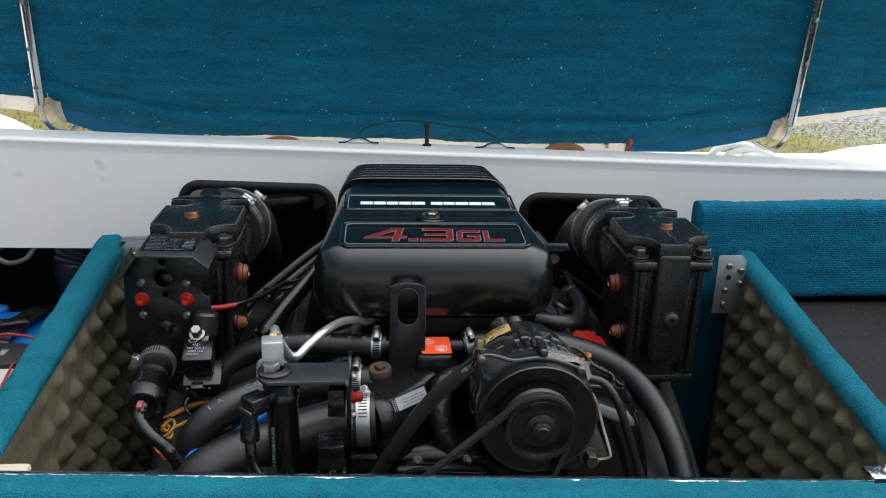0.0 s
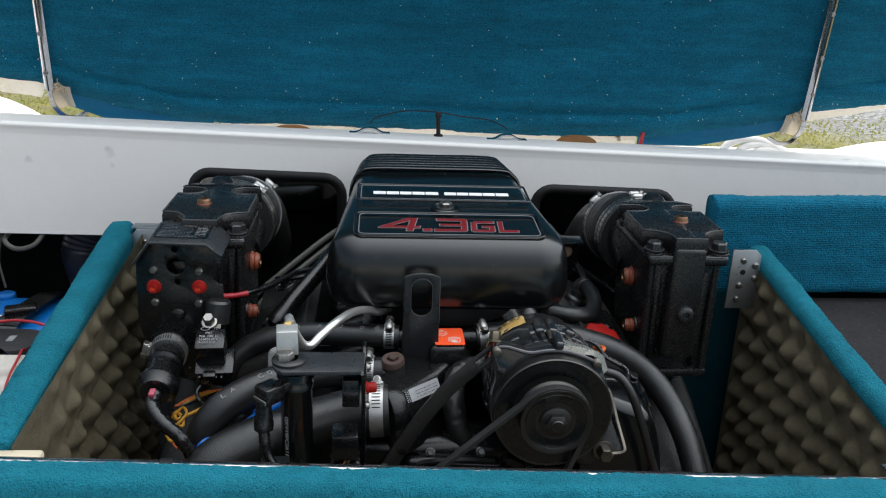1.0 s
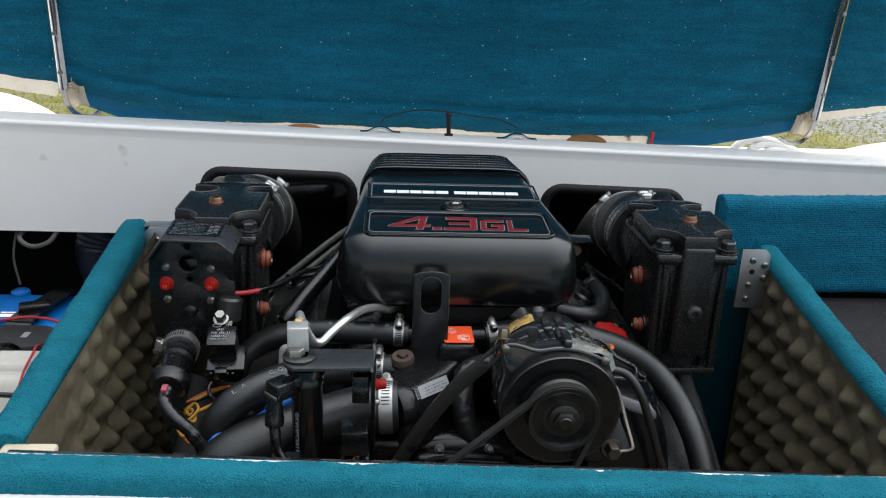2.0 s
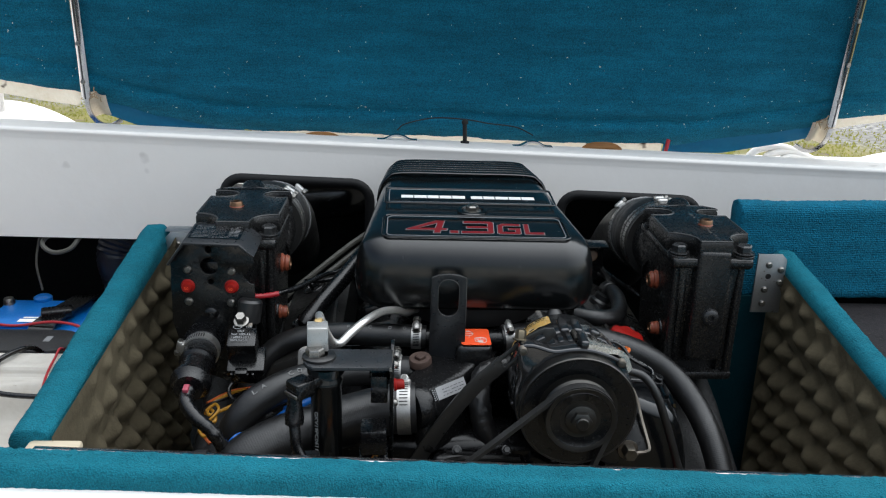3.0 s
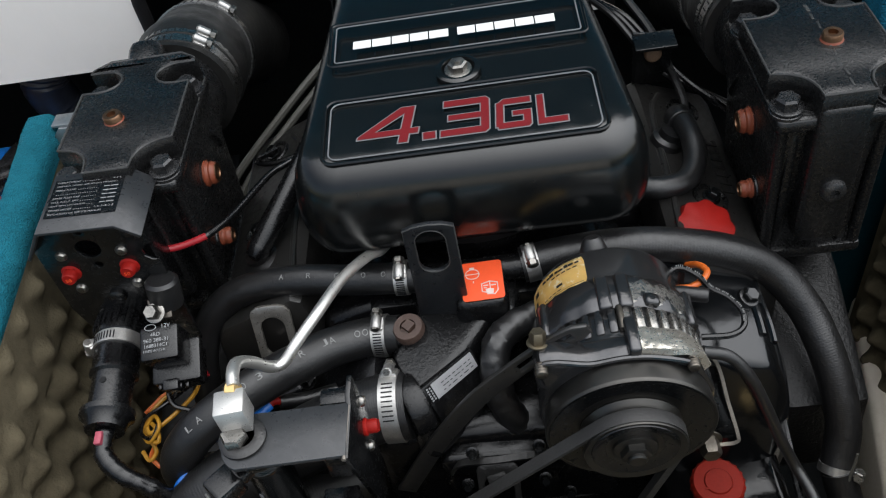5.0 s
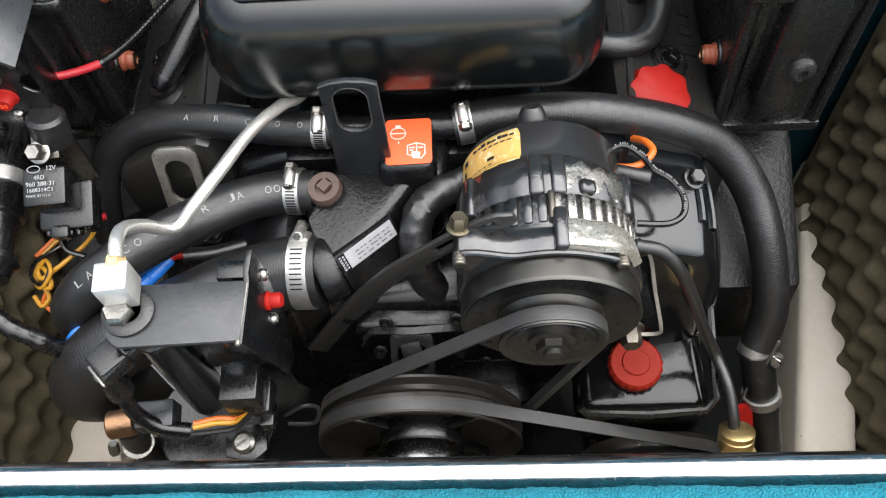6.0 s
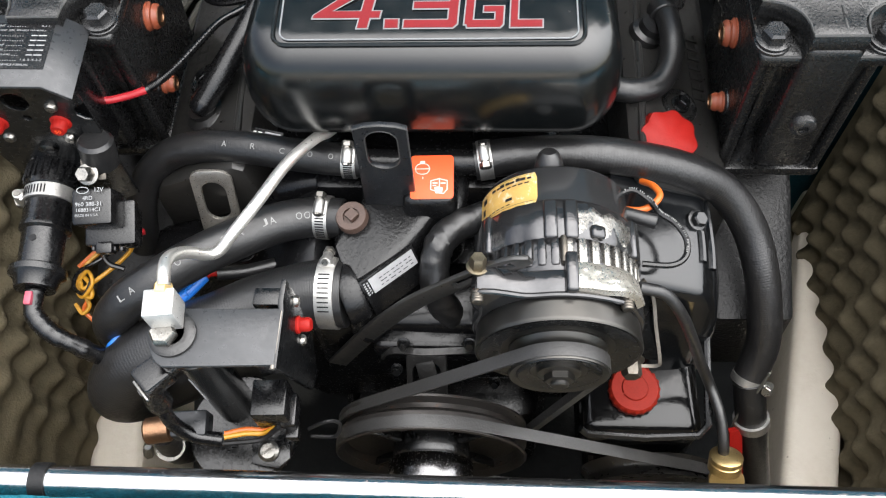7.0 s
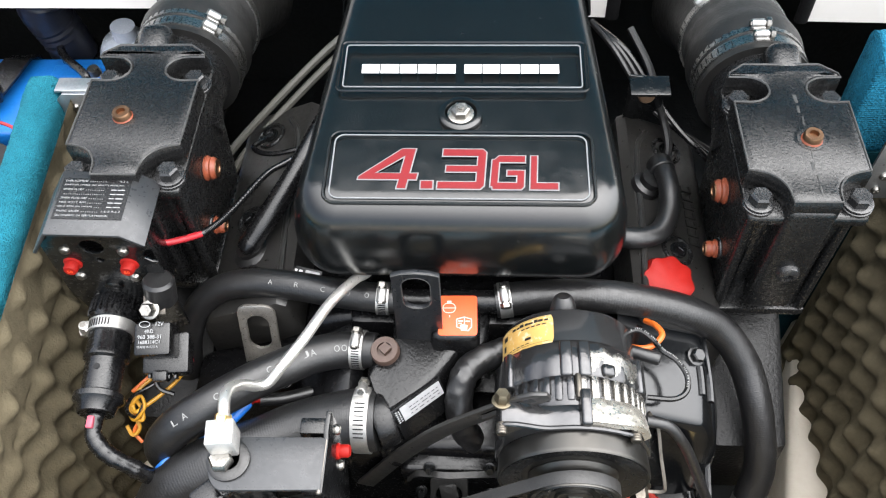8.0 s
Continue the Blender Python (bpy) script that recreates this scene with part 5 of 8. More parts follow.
# ---- thermostat housing in the middle ----
def housing():
    t = bmesh.new()
    plan = [(-0.066, 0.996), (0.020, 0.998), (0.030, 0.985), (0.024, 0.940), (0.010, 0.925), (-0.012, 0.893), (-0.054, 0.848), (-0.070, 0.856), (-0.080, 0.900), (-0.086, 0.930), (-0.062, 0.955)]
    prism(t, plan, Matrix.Translation((0, 0, 0.03)), 0.08)
    for v in t.verts:
        if v.co.z > 0.05:
            if v.co.y < 0.93:
                v.co.x -= 0.004
                v.co.y += 0.022 if v.co.x > -0.065 else 0.012
            k = max(0.0, min(1.0, (v.co.y - 0.845) / 0.10))
            v.co.z = 0.092 + 0.012 * k - (0.012 if v.co.x < -0.075 else 0.0)
    bmesh.ops.bevel(t, geom=[e for e in t.edges if e.calc_face_angle(0) > 0.3], offset=0.009, segments=3, affect="EDGES", profile=0.6)
    return t


bm = housing()
box(bm, (-0.003, 0.963, 0.098), (0.050, 0.054, 0.050), (0, 0, 0), 0.007, 3, taper=0.86)
sweep(bm, spline([(-0.074, 0.986, 0.114), (-0.03, 0.986, 0.112), (0.048, 0.986, 0.113)], 5), circle(0.0115, 18))
cyl(bm, (-0.060, 0.885, 0.075), (-0.078, 0.876, 0.074), 0.0265, n=26, bev=0.004)
cyl(bm, (-0.05, 0.945, 0.080), (-0.088, 0.944, 0.086), 0.017, n=22, bev=0.003)
therm = part("thermostat_housing", bm, HOUSEM, engine, "rough black cast thermostat housing")
bm = bmesh.new()
lathe(bm, [(0.0135, 0), (0.0135, 0.007), (0.0125, 0.009), (0.007, 0.009), (0.007, 0.006)], (-0.067, 0.935, 0.102), (-0.1, -0.15, 1), 24)
lathe(bm, [(0.0065, 0.0), (0.006, 0.004), (0, 0.004)], (-0.067, 0.935, 0.1085), (-0.1, -0.15, 1), 4)
part("housing_plug", bm, material("brown_plug", (0.06, 0.035, 0.026), 0.55, scale=90.0, var=0.5, bump=0.3), therm, "brown rusty square-head plug")
om = plane_m((-0.0180, 0.9415, 0.1238), (1, 0.02, 0), (0, 1, 0.06))
bm = bmesh.new()
prism(bm, [(x + 0.0175, y + 0.0205) for x, y in rrect(0.0355, 0.041, 0.003, 3)], om, 0.0006)
part("orange_sticker", bm, ORSTICK, therm, "bright orange warning sticker")
bm = bmesh.new()
ring = rrect(0.0115, 0.010, 0.0045, 3)
sweep(bm, [om @ Vector((x + 0.0095, y + 0.028, 0.0008)) for x, y in ring], circle(0.0004, 5), closed=True)
bars(bm, om @ pose(0, 0, 0.0006), [(0.003, 0.0277, 0.013, 0.0007), (0.0075, 0.0335, 0.004, 0.002), (0.0095, 0.0185, 0.0008, 0.002)], 0.0003)
part("engine_symbol", bm, STICKPRINT, therm)
bm = bmesh.new()
book = [(0.0165, 0.0165), (0.0235, 0.0185), (0.0300, 0.0165), (0.0300, 0.0085), (0.0270, 0.0045), (0.0215, 0.0065), (0.0165, 0.0085)]
sweep(bm, [om @ Vector((x, y, 0.0008)) for x, y in book], circle(0.00055, 5), closed=True)
prism(bm, [(0.0205, 0.0050), (0.0255, 0.0045), (0.0265, 0.0100), (0.0225, 0.0110), (0.0195, 0.0105)], om @ pose(0, 0, 0.0006), 0.0004)
bars(bm, om @ pose(0, 0, 0.0006), [(0.0180, 0.0140, 0.0042, 0.0010), (0.0245, 0.0138, 0.0042, 0.0010), (0.0232, 0.0085, 0.0008, 0.0095), (0.0180, 0.0118, 0.0030, 0.0008)], 0.0003)
part("booklet_symbol", bm, STICKPRINT, therm)
wm = plane_m((-0.0467, 0.8751, 0.0858), (0.0342, 0.0285, 0.0005), (-0.0063, 0.0051, 0.0130))
bm = bmesh.new()
prism(bm, [(-0.008, -0.020), (0.047, -0.020), (0.047, 0.0165), (-0.008, 0.0165)], wm @ pose(0, 0, -0.0245), 0.0240, bev=0.002)
part("sloping_face", bm, HOUSEM, therm)
bm = bmesh.new()
prism(bm, [(0, 0), (0.044, 0), (0.044, 0.0145), (0, 0.0145)], wm, 0.0008)
part("serial_sticker", bm, SILSTICK, therm, "silver serial sticker")
bm = bmesh.new()
bars(bm, wm @ pose(0, 0, 0.0008), [(0.0080 + 0.0042 * k + 0.0006 * ((k * 7 + j * 5) % 3), 0.0028 + 0.0034 * j, 0.0020 + 0.0005 * ((k + j) % 3), 0.0007) for k in range(8) for j in range(3)], 0.0002)
part("sticker_print", bm, GREYPL, therm)
bm = bmesh.new()
prism(bm, [(-0.0062, 0.0), (-0.0003, 0.0), (-0.0003, 0.0145), (-0.0062, 0.0145)], wm, 0.0007)
part("sticker_tab", bm, PLASTIC, therm, "black end of the serial sticker")
bm = bmesh.new()
bars(bm, wm @ pose(0, 0, 0.0007), [(-0.0056, 0.001 + 0.0023 * j, 0.0018, 0.0013) for j in range(6)] + [(-0.0028, 0.0012 + 0.0026 * j, 0.0016, 0.0016) for j in range(5)], 0.0002)
part("tab_print", bm, GREYPRINT, therm)
# front lifting eye
bm = bmesh.new()
pl = [(-0.022, -0.115), (0.0215, -0.115), (0.021, -0.06), (0.0205, -0.004), (0.012, -0.0005), (0, 0.0008), (-0.012, -0.0005), (-0.0205, -0.004)]
hole = [(x, y - 0.0285) for x, y in rrect(0.0245, 0.046, 0.0118, 6)]
prism(bm, pl, plane_m((-0.0355, 0.956, 0.2085), (1, 0, 0), (0, 0.035, 1)), 0.005, bev=0.0008, holes=[hole[::-1]])
eye = part("lifting_eye", bm, GREYPL, engine, "black steel lifting eye with a slot")
bm = bmesh.new()
em = plane_m((-0.0355, 0.956, 0.2085), (1, 0, 0), (0, 0.035, 1))
sweep(bm, [em @ Vector((x, y, 0.0048)) for x, y in pl[2:]], circle(0.0006, 6))
sweep(bm, [em @ Vector((x * 1.02, y, 0.0049)) for x, y in hole], circle(0.0005, 6), closed=True)
part("worn_rim", bm, EDGE, eye, "paint rubbed off along the rim")
# rear lifting eye, bare at the edges
bm = bmesh.new()
pl = [(-0.0188, -0.075), (0.0188, -0.075)] + [(0.0188 * (1 if a < 90 else -1) * abs(math.cos(radians(a))) ** 0.6, -0.010 + 0.010 * math.sin(radians(a))) for a in range(0, 181, 15) if a != 90]
hole = [(x, y - 0.0335) for x, y in rrect(0.0225, 0.042, 0.0110, 6)]
prism(bm, pl, plane_m((-0.199, 0.988, 0.099), (1, 0.0, 0), (0, 0.35, 1)), 0.004, bev=0.0006, holes=[hole[::-1]])
part("lifting_eye", bm, material("bare_worn_plate", (0.40, 0.375, 0.34), 0.33, metal=0.8, scale=60.0, var=0.6, bump=0.1, bscale=400.0, worn=(0.04, 0.03, 0.025), worn_amt=0.34), engine, "bare steel lifting eye with worn black paint")
bm = bmesh.new()
box(bm, (-0.205, 0.955, -0.012), (0.12, 0.06, 0.09), (0, -20, 0), 0.012, 3)
cyl(bm, (-0.13, 0.955, 0.01), (-0.13, 0.955, 0.05), 0.011, n=18, bev=0.003)
part("head_end", bm, CASTF, engine, "black cylinder head end")
for p in ((-0.125, 0.962, 0.05), (-0.118, 0.99, 0.06), (-0.17, 0.93, 0.055)):
    bm = bmesh.new()
    hexbolt(bm, p, (0, -0.2, 1), 0.0075, 0.007)
    part("head_bolt", bm, PLATE, engine)

# ---- coolant hoses ----
def hose(name, pts, r, label, n=20, sub=8, wrap=0.0):
    bm = bmesh.new()
    path = spline(pts, sub)
    if wrap:
        fine = spline(pts, sub * 9)
        sweep(bm, fine, lambda u: circle(r * (1 + wrap * math.sin(u * (len(fine) - 1) * 1.57) + 0.005 * math.sin(u * 37)), n))
    else:
        sweep(bm, path, circle(r, n))
    ob = part(name, bm, RUBBER, engine, label, smooth=60.0)
    return ob, path


_, p1 = hose("crossover_hose", [(0.034, 0.986, 0.113), (0.07, 0.990, 0.116), (0.118, 0.992, 0.116), (0.165, 0.993, 0.108), (0.213, 0.992, 0.092), (0.254, 0.988, 0.064), (0.281, 0.968, 0.034), (0.295, 0.938, 0.006), (0.303, 0.912, -0.025), (0.306, 0.894, -0.050), (0.303, 0.881, -0.070), (0.297, 0.867, -0.087)], 0.0158, "smooth black coolant hose arching over", sub=8, wrap=0.0028)
h2, p2 = hose("crossover_hose", [(-0.060, 0.986, 0.114), (-0.085, 0.988, 0.114), (-0.122, 0.994, 0.112), (-0.163, 1.003, 0.109), (-0.204, 1.010, 0.102), (-0.240, 1.010, 0.090), (-0.265, 1.000, 0.070), (-0.280, 0.985, 0.040), (-0.29, 0.97, -0.01)], 0.0142, "smooth black coolant hose", sub=8, wrap=0.0018)
h3, p3 = hose("upper_hose", [(-0.078, 0.944, 0.088), (-0.105, 0.946, 0.087), (-0.136, 0.937, 0.091), (-0.163, 0.920, 0.097), (-0.194, 0.900, 0.100), (-0.226, 0.880, 0.096), (-0.256, 0.866, 0.080), (-0.275, 0.860, 0.050), (-0.275, 0.865, 0.0), (-0.26, 0.88, -0.06)], 0.0175, "black rubber water hose printed with white marks", sub=8)
_, p4 = hose("lower_hose", [(-0.072, 0.880, 0.074), (-0.100, 0.880, 0.072), (-0.142, 0.872, 0.064), (-0.180, 0.858, 0.058), (-0.222, 0.843, 0.050), (-0.256, 0.829, 0.035), (-0.276, 0.819, 0.006), (-0.274, 0.828, -0.026), (-0.252, 0.850, -0.050), (-0.20, 0.880, -0.066), (-0.14, 0.90, -0.07)], 0.0285, "thick black rubber water hose", n=26, sub=8, wrap=0.0018)
hose_clamp(p1[2], p1[3] - p1[1], 0.0158, engine, p1[2] + Vector((0, -0.4, 1)), 0.012)
hose_clamp(p2[4], p2[5] - p2[3], 0.0146, engine, p2[4] + Vector((0, -0.4, 1)), 0.012)
hose_clamp(p3[5], p3[6] - p3[4], 0.0178, engine, p3[5] + Vector((0, -0.1, 1)), 0.012)
hose_clamp(p4[4], p4[5] - p4[3], 0.0290, engine, p4[4] + Vector((0, 0.65, 1)), 0.015)
hose_clamp(p1[-2], p1[-1] - p1[-3], 0.0152, engine, p1[-2] + Vector((1, -0.75, 0.1)), 0.008)


def hose_print(path, idx, r, txts, parent):
    """White printed marks along the top of a hose."""
    for i, body in zip(idx, txts):
        t = (path[i + 1] - path[i - 1]).normalized()
        up = Vector((0.0, -0.45, 1))
        up = (up - t * up.dot(t)).normalized()
        side = up.cross(t)
        m = plane_m(path[i] + up * (r + 0.0003), -t, -side)
        lettering("hose_print", body, m @ pose(-0.0025, -0.003, 0), 0.30 * r, 0.34 * r, HOSEPRINT, parent)


hose_print(p3, (9, 11, 17, 19, 24, 27, 32, 35, 37, 43, 45), 0.0175, ("O", "O", "A", "J", "R", "C", "3", "O", "C", "A", "L"), h3)
hose_print(p2, (8, 12, 17, 22, 27), 0.0142, ("O", "O", "C", "R", "A"), h2)
# downpipe with a ring clamp below the long hose
bm = bmesh.new()
tube(bm, [(0.297, 0.866, -0.082), (0.306, 0.840, -0.120), (0.3205, 0.8185, -0.1765), (0.350, 0.775, -0.29)], 0.0152, 20)
part("down_pipe", bm, RUBBER, engine, "dull black sloping pipe")
bm = bmesh.new()
lathe(bm, [(0.0150, -0.0050), (0.0176, -0.0050), (0.0176, 0.0050), (0.0150, 0.0050)], (0.3065, 0.839, -0.122), (0.027, -0.040, -0.105), 28)
part("ring_clamp", bm, BAND, engine, "dull steel ring clamp")
bm = bmesh.new()
tube(bm, [(0.306, 0.860, -0.046), (0.300, 0.850, -0.085), (0.290, 0.840, -0.108), (0.290, 0.828, -0.150), (0.295, 0.80, -0.19)], 0.0013, 6)
part("clamp_wire", bm, GREYWIRE, engine)
bm = bmesh.new()
sweep(bm, [Vector((0.2895, 0.830, -0.1225)), Vector((0.294, 0.812, -0.149)), Vector((0.302, 0.785, -0.188))], [(0.0062, 0.003), (0.0062, -0.003), (-0.0062, -0.003), (-0.0062, 0.003)], up=(0, -0.5, 1))
part("red_sleeve", bm, RED, engine, "red plastic sleeve")
# formed metal pipe to the fuel filter
bm = bmesh.new()
tube(bm, [(-0.072, 1.035, 0.130), (-0.085, 1.00, 0.140), (-0.096, 0.983, 0.150), (-0.113, 0.950, 0.162), (-0.130, 0.910, 0.168), (-0.146, 0.888, 0.162), (-0.157, 0.876, 0.155), (-0.166, 0.870, 0.160), (-0.173, 0.862, 0.178), (-0.176, 0.848, 0.197), (-0.175, 0.835, 0.204), (-0.173, 0.822, 0.204)], 0.0047, 14)
part("fuel_pipe", bm, PIPEM, engine, "bright bent metal fuel pipe")

# ---- fuel filter group ----
bm = bmesh.new()
c = Vector((-0.1745, 0.810, 0.1925))
box(bm, c, (0.0210, 0.020, 0.0255), (0, 0, 6), 0.0012)
filt_block = part("fuel_fitting", bm, ALU, engine, "bright square aluminium fitting")
filt_block.data.materials[0] = material("bright_aluminium", (0.56, 0.55, 0.53), 0.35, metal=0.7, scale=80.0, var=0.25)
bm = bmesh.new()
lathe(bm, [(0.0068, 0), (0.0068, 0.005), (0.0058, 0.007)], (-0.1745, 0.819, 0.200), (0.05, 0.9, 0.30), 6)
part("brass_nut", bm, BRASS, filt_block)
bm = bmesh.new()
lathe(bm, [(0.0095, 0), (0.0095, 0.006), (0.008, 0.008)], (-0.176, 0.797, 0.178), (0, 0, 1), 6)
part("fitting_nut", bm, ZINC, filt_block)
bm = bmesh.new()
lathe(bm, [(0.0168, 0), (0.0168, 0.0025), (0.0140, 0.004), (0.009, 0.004), (0.009, 0.0)], (-0.172, 0.799, 0.1745), (0, 0, 1), 30)
part("rubber_washer", bm, RUBBER, filt_block)
bm = bmesh.new()
out = [(0.004, 0.022)] + [(0.004 - 0.016 * math.sin(radians(a)), 0.022 * math.cos(radians(a))) for a in range(15, 180, 15)] + [(0.0765, -0.022), (0.0785, 0.020)]
out = out[::-1]
prism(bm, out, plane_m((-0.176, 0.797, 0.1705), (1, 0.04, 0), (-0.04, 1, 0)), 0.004, bev=0.0008)
bracket = part("filter_bracket", bm, BRACKETM, engine, "grey-black folded steel bracket")
bm = bmesh.new()
sp = [(0.776, 0.1738), (0.818, 0.1738), (0.824, 0.178), (0.842, 0.176), (0.845, 0.145), (0.842, 0.07), (0.822, 0.035), (0.804, 0.05)]
prism(bm, sp, plane_m((-0.101, 0, 0), (0, 1, 0), (0, 0, 1)), 0.004, bev=0.0008)
part("bracket_cheek", bm, PLATE, bracket)
# rubbed edge whose light colour also carries the specular line along the fold
bm = bmesh.new()
tube(bm, [(-0.1000, 0.7755, 0.1726), (-0.0995, 0.797, 0.1726), (-0.0990, 0.8185, 0.1726)], 0.0017, 12)
part("bracket_fold", bm, FOLD, bracket, "rubbed fold of the bracket, its highlight painted in")
bm = bmesh.new()
lathe(bm, [(0.0068, 0), (0.0068, 0.002), (0.0055, 0.003), (0.0055, 0.009), (0.0045, 0.011), (0, 0.011)], (-0.097, 0.827, 0.130), (1, 0, 0.1), 18)
part("reset_button", bm, RED, bracket, "red rubber reset button")
for p in ((-0.0965, 0.838, 0.148), (-0.0965, 0.822, 0.112)):
    bm = bmesh.new()
    screw(bm, p, (1, 0, 0.1), 0.0045)
    part("bracket_screw", bm, ZINC, bracket)
bm = bmesh.new()
box(bm, (-0.112, 0.834, 0.150), (0.022, 0.014, 0.030), bev=0.002)
box(bm, (-0.1115, 0.799, 0.144), (0.017, 0.022, 0.030), bev=0.0015)
part("breaker_body", bm, PLASTIC, bracket)
bm = bmesh.new()
lathe(bm, [(0.0, 0.0), (0.013, 0.0), (0.0152, 0.003), (0.0158, 0.015), (0.0158, 0.137), (0.0170, 0.139), (0.0170, 0.143), (0.0158, 0.145), (0.0158, 0.149), (0.0190, 0.151), (0.0190, 0.158), (0.010, 0.160)], (-0.1655, 0.799, 0.009), (0.0, 0.0, 1), 36)
canister = part("fuel_filter", bm, COVERM, engine, "glossy black fuel filter canister")
lettering("canister_print", "GKV19PC0611", plane_m((-0.1745, 0.7862, 0.120), (0, 0, -1), (0.83, -0.55, 0)) @ pose(0, -0.002, 0.0004), 0.044, 0.0042, GREYPRINT, canister)
bm = bmesh.new()
lathe(bm, [(0.044, 0), (0.046, 0.004), (0.046, 0.012), (0.044, 0.015), (0.03, 0.016), (0, 0.016)], (-0.158, 0.780, 0.008), (0, -0.1, 1), 40)
prism(bm, [(-0.015, -0.010), (0.006, -0.016), (0.016, -0.008), (0.016, 0.012), (-0.015, 0.013)], plane_m((-0.130, 0.759, 0.029), (1, 0.1, 0), (-0.1, 1, 0.1)), 0.004, bev=0.001)
part("filter_base", bm, PLASTIC, engine, "black filter base")
bm = bmesh.new()
lathe(bm, [(0.0085, 0), (0.0085, 0.003), (0.006, 0.005), (0, 0.005)], (-0.1305, 0.757, 0.034), (0, -0.15, 1), 20)
box(bm, (-0.1305, 0.7565, 0.0393), (0.012, 0.0016, 0.0008), (0, 0, 35))
part("slotted_screw", bm, ZINC, engine, "zinc slotted screw")
# two-pin plug on the filter head with its lead
bm = bmesh.new()
m_plug = plane_m((-0.1885, 0.7765, 0.1530), (0.72, 0.69, 0.02), (-0.69, 0.72, 0.0))
prism(bm, rrect(0.022, 0.021, 0.003, 3), m_plug @ pose(0, 0, -0.009), 0.017, bev=0.002)
prism(bm, rrect(0.026, 0.013, 0.003, 3), m_plug @ pose(0.020, -0.003, -0.003), 0.011, bev=0.002)
lathe(bm, [(0.006, 0), (0.0095, 0.002), (0.0095, 0.010), (0.0075, 0.022), (0.0075, 0.032)], (-0.1945, 0.7690, 0.1150), (0.03, 0.05, 1), 14)
part("sensor_plug", bm, PLASTIC, engine, "black two-pin plug")
bm = bmesh.new()
prism(bm, rrect(0.0022, 0.019, 0.0008, 2), m_plug @ pose(-0.0128, -0.001, -0.006), 0.004, bev=0.0006)
part("plug_clip", bm, ZINC, engine, "bright wire clip")
for dy in (-0.0022, 0.0028):
    bm = bmesh.new()
    prism(bm, rrect(0.0016, 0.0022, 0.0004, 2), m_plug @ pose(-0.004, dy, 0.0068), 0.0006)
    part("pin_hole", bm, BLACKTRIM, engine)
bm = bmesh.new()
tube(bm, [(-0.1945, 0.769, 0.122), (-0.1935, 0.765, 0.108), (-0.191, 0.761, 0.092), (-0.180, 0.757, 0.077), (-0.160, 0.756, 0.069)], 0.0056, 12)
part("plug_lead", bm, PLASTIC, engine, "black taped lead")
for mat, dy, dz, nm in ((YELWIRE, 0.002, 0.003, "yellow_wire"), (ORWIRE, 0.0045, 0.003, "orange_wire"), (BLACKTRIM, -0.003, 0.003, "black_wire")):
    bm = bmesh.new()
    tube(bm, [(-0.157, 0.755 + dy, 0.070 + dz), (-0.142, 0.758 + dy * 1.3, 0.068 + dz), (-0.128, 0.760 + dy, 0.066 + dz), (-0.118, 0.763 + dy * 0.6, 0.074 + dz), (-0.113, 0.766 + dy, 0.083)], 0.0021, 8)
    part(nm, bm, mat, engine)
bm = bmesh.new()
box(bm, (-0.1165, 0.777, 0.0975), (0.026, 0.028, 0.027), (0, 0, 2), 0.0015)
box(bm, (-0.1165, 0.778, 0.071), (0.029, 0.026, 0.018), (0, 0, 2), 0.0015)
box(bm, (-0.106, 0.764, 0.062), (0.010, 0.010, 0.012), (0, 0, 2), 0.001)
part("relay_module", bm, PLASTIC, engine, "square black relay module")
bm = bmesh.new()
tube(bm, [(-0.094, 0.768, 0.062), (-0.078, 0.770, 0.075), (-0.070, 0.772, 0.064), (-0.075, 0.766, 0.05), (-0.094, 0.765, 0.052)], 0.0016, 6)
part("cable_tie", bm, BLACKTRIM, engine, "looped black cable tie")
bm = bmesh.new()
lathe(bm, [(0.009, -0.0105), (0.0105, -0.009), (0.0105, 0.009), (0.009, 0.0105)], (-0.212, 0.764, 0.066), (0.9, 0.15, 0), 22)
part("copper_sleeve", bm, COPPER, engine, "dull copper pipe sleeve")
bm = bmesh.new()
box(bm, (-0.184, 0.766, 0.072), (0.028, 0.020, 0.020), (5, 0, 4), 0.002)
part("grey_connector", bm, GREYPL, engine, "grey connector block")
bm = bmesh.new()
lathe(bm, [(0.0105, -0.003), (0.012, -0.003), (0.012, 0.003), (0.0105, 0.003)], (-0.216, 0.762, 0.026), (0.5, -0.3, 0.8), 20)
lathe(bm, [(0.0042, -0.006), (0.0042, 0.004), (0.003, 0.006), (0, 0.006)], (-0.229, 0.755, 0.036), (0.2, 0.3, 1), 6)
part("pipe_clip", bm, ZINC, engine, "small zinc hose clamp")
bm = bmesh.new()
tube(bm, [(-0.212, 0.764, 0.055), (-0.215, 0.763, 0.03), (-0.218, 0.764, 0.0), (-0.22, 0.78, -0.05)], 0.0102, 14)
part("fuel_hose", bm, RUBBER, engine, "short black fuel hose")

# ---- alternator ----
DULLZ = material("dull_zinc", (0.15, 0.135, 0.115), 0.42, metal=1.0, scale=90.0, col2=(0.07, 0.06, 0.05), bump=0.2, bscale=400.0)
DULLBRASS = material("dull_brass", (0.20, 0.17, 0.12), 0.42, metal=1.0, scale=80.0, var=0.5)
AX, AZ = 0.099, 0.105
CAPM = material("satin_black_cap", (0.076, 0.077, 0.079), 0.19, metal=0.8, scale=14.0, rvar=0.05, bump=0.02, bscale=300.0, spots=(0.10, 0.095, 0.085), spot_scale=120.0, spot_cut=0.77)


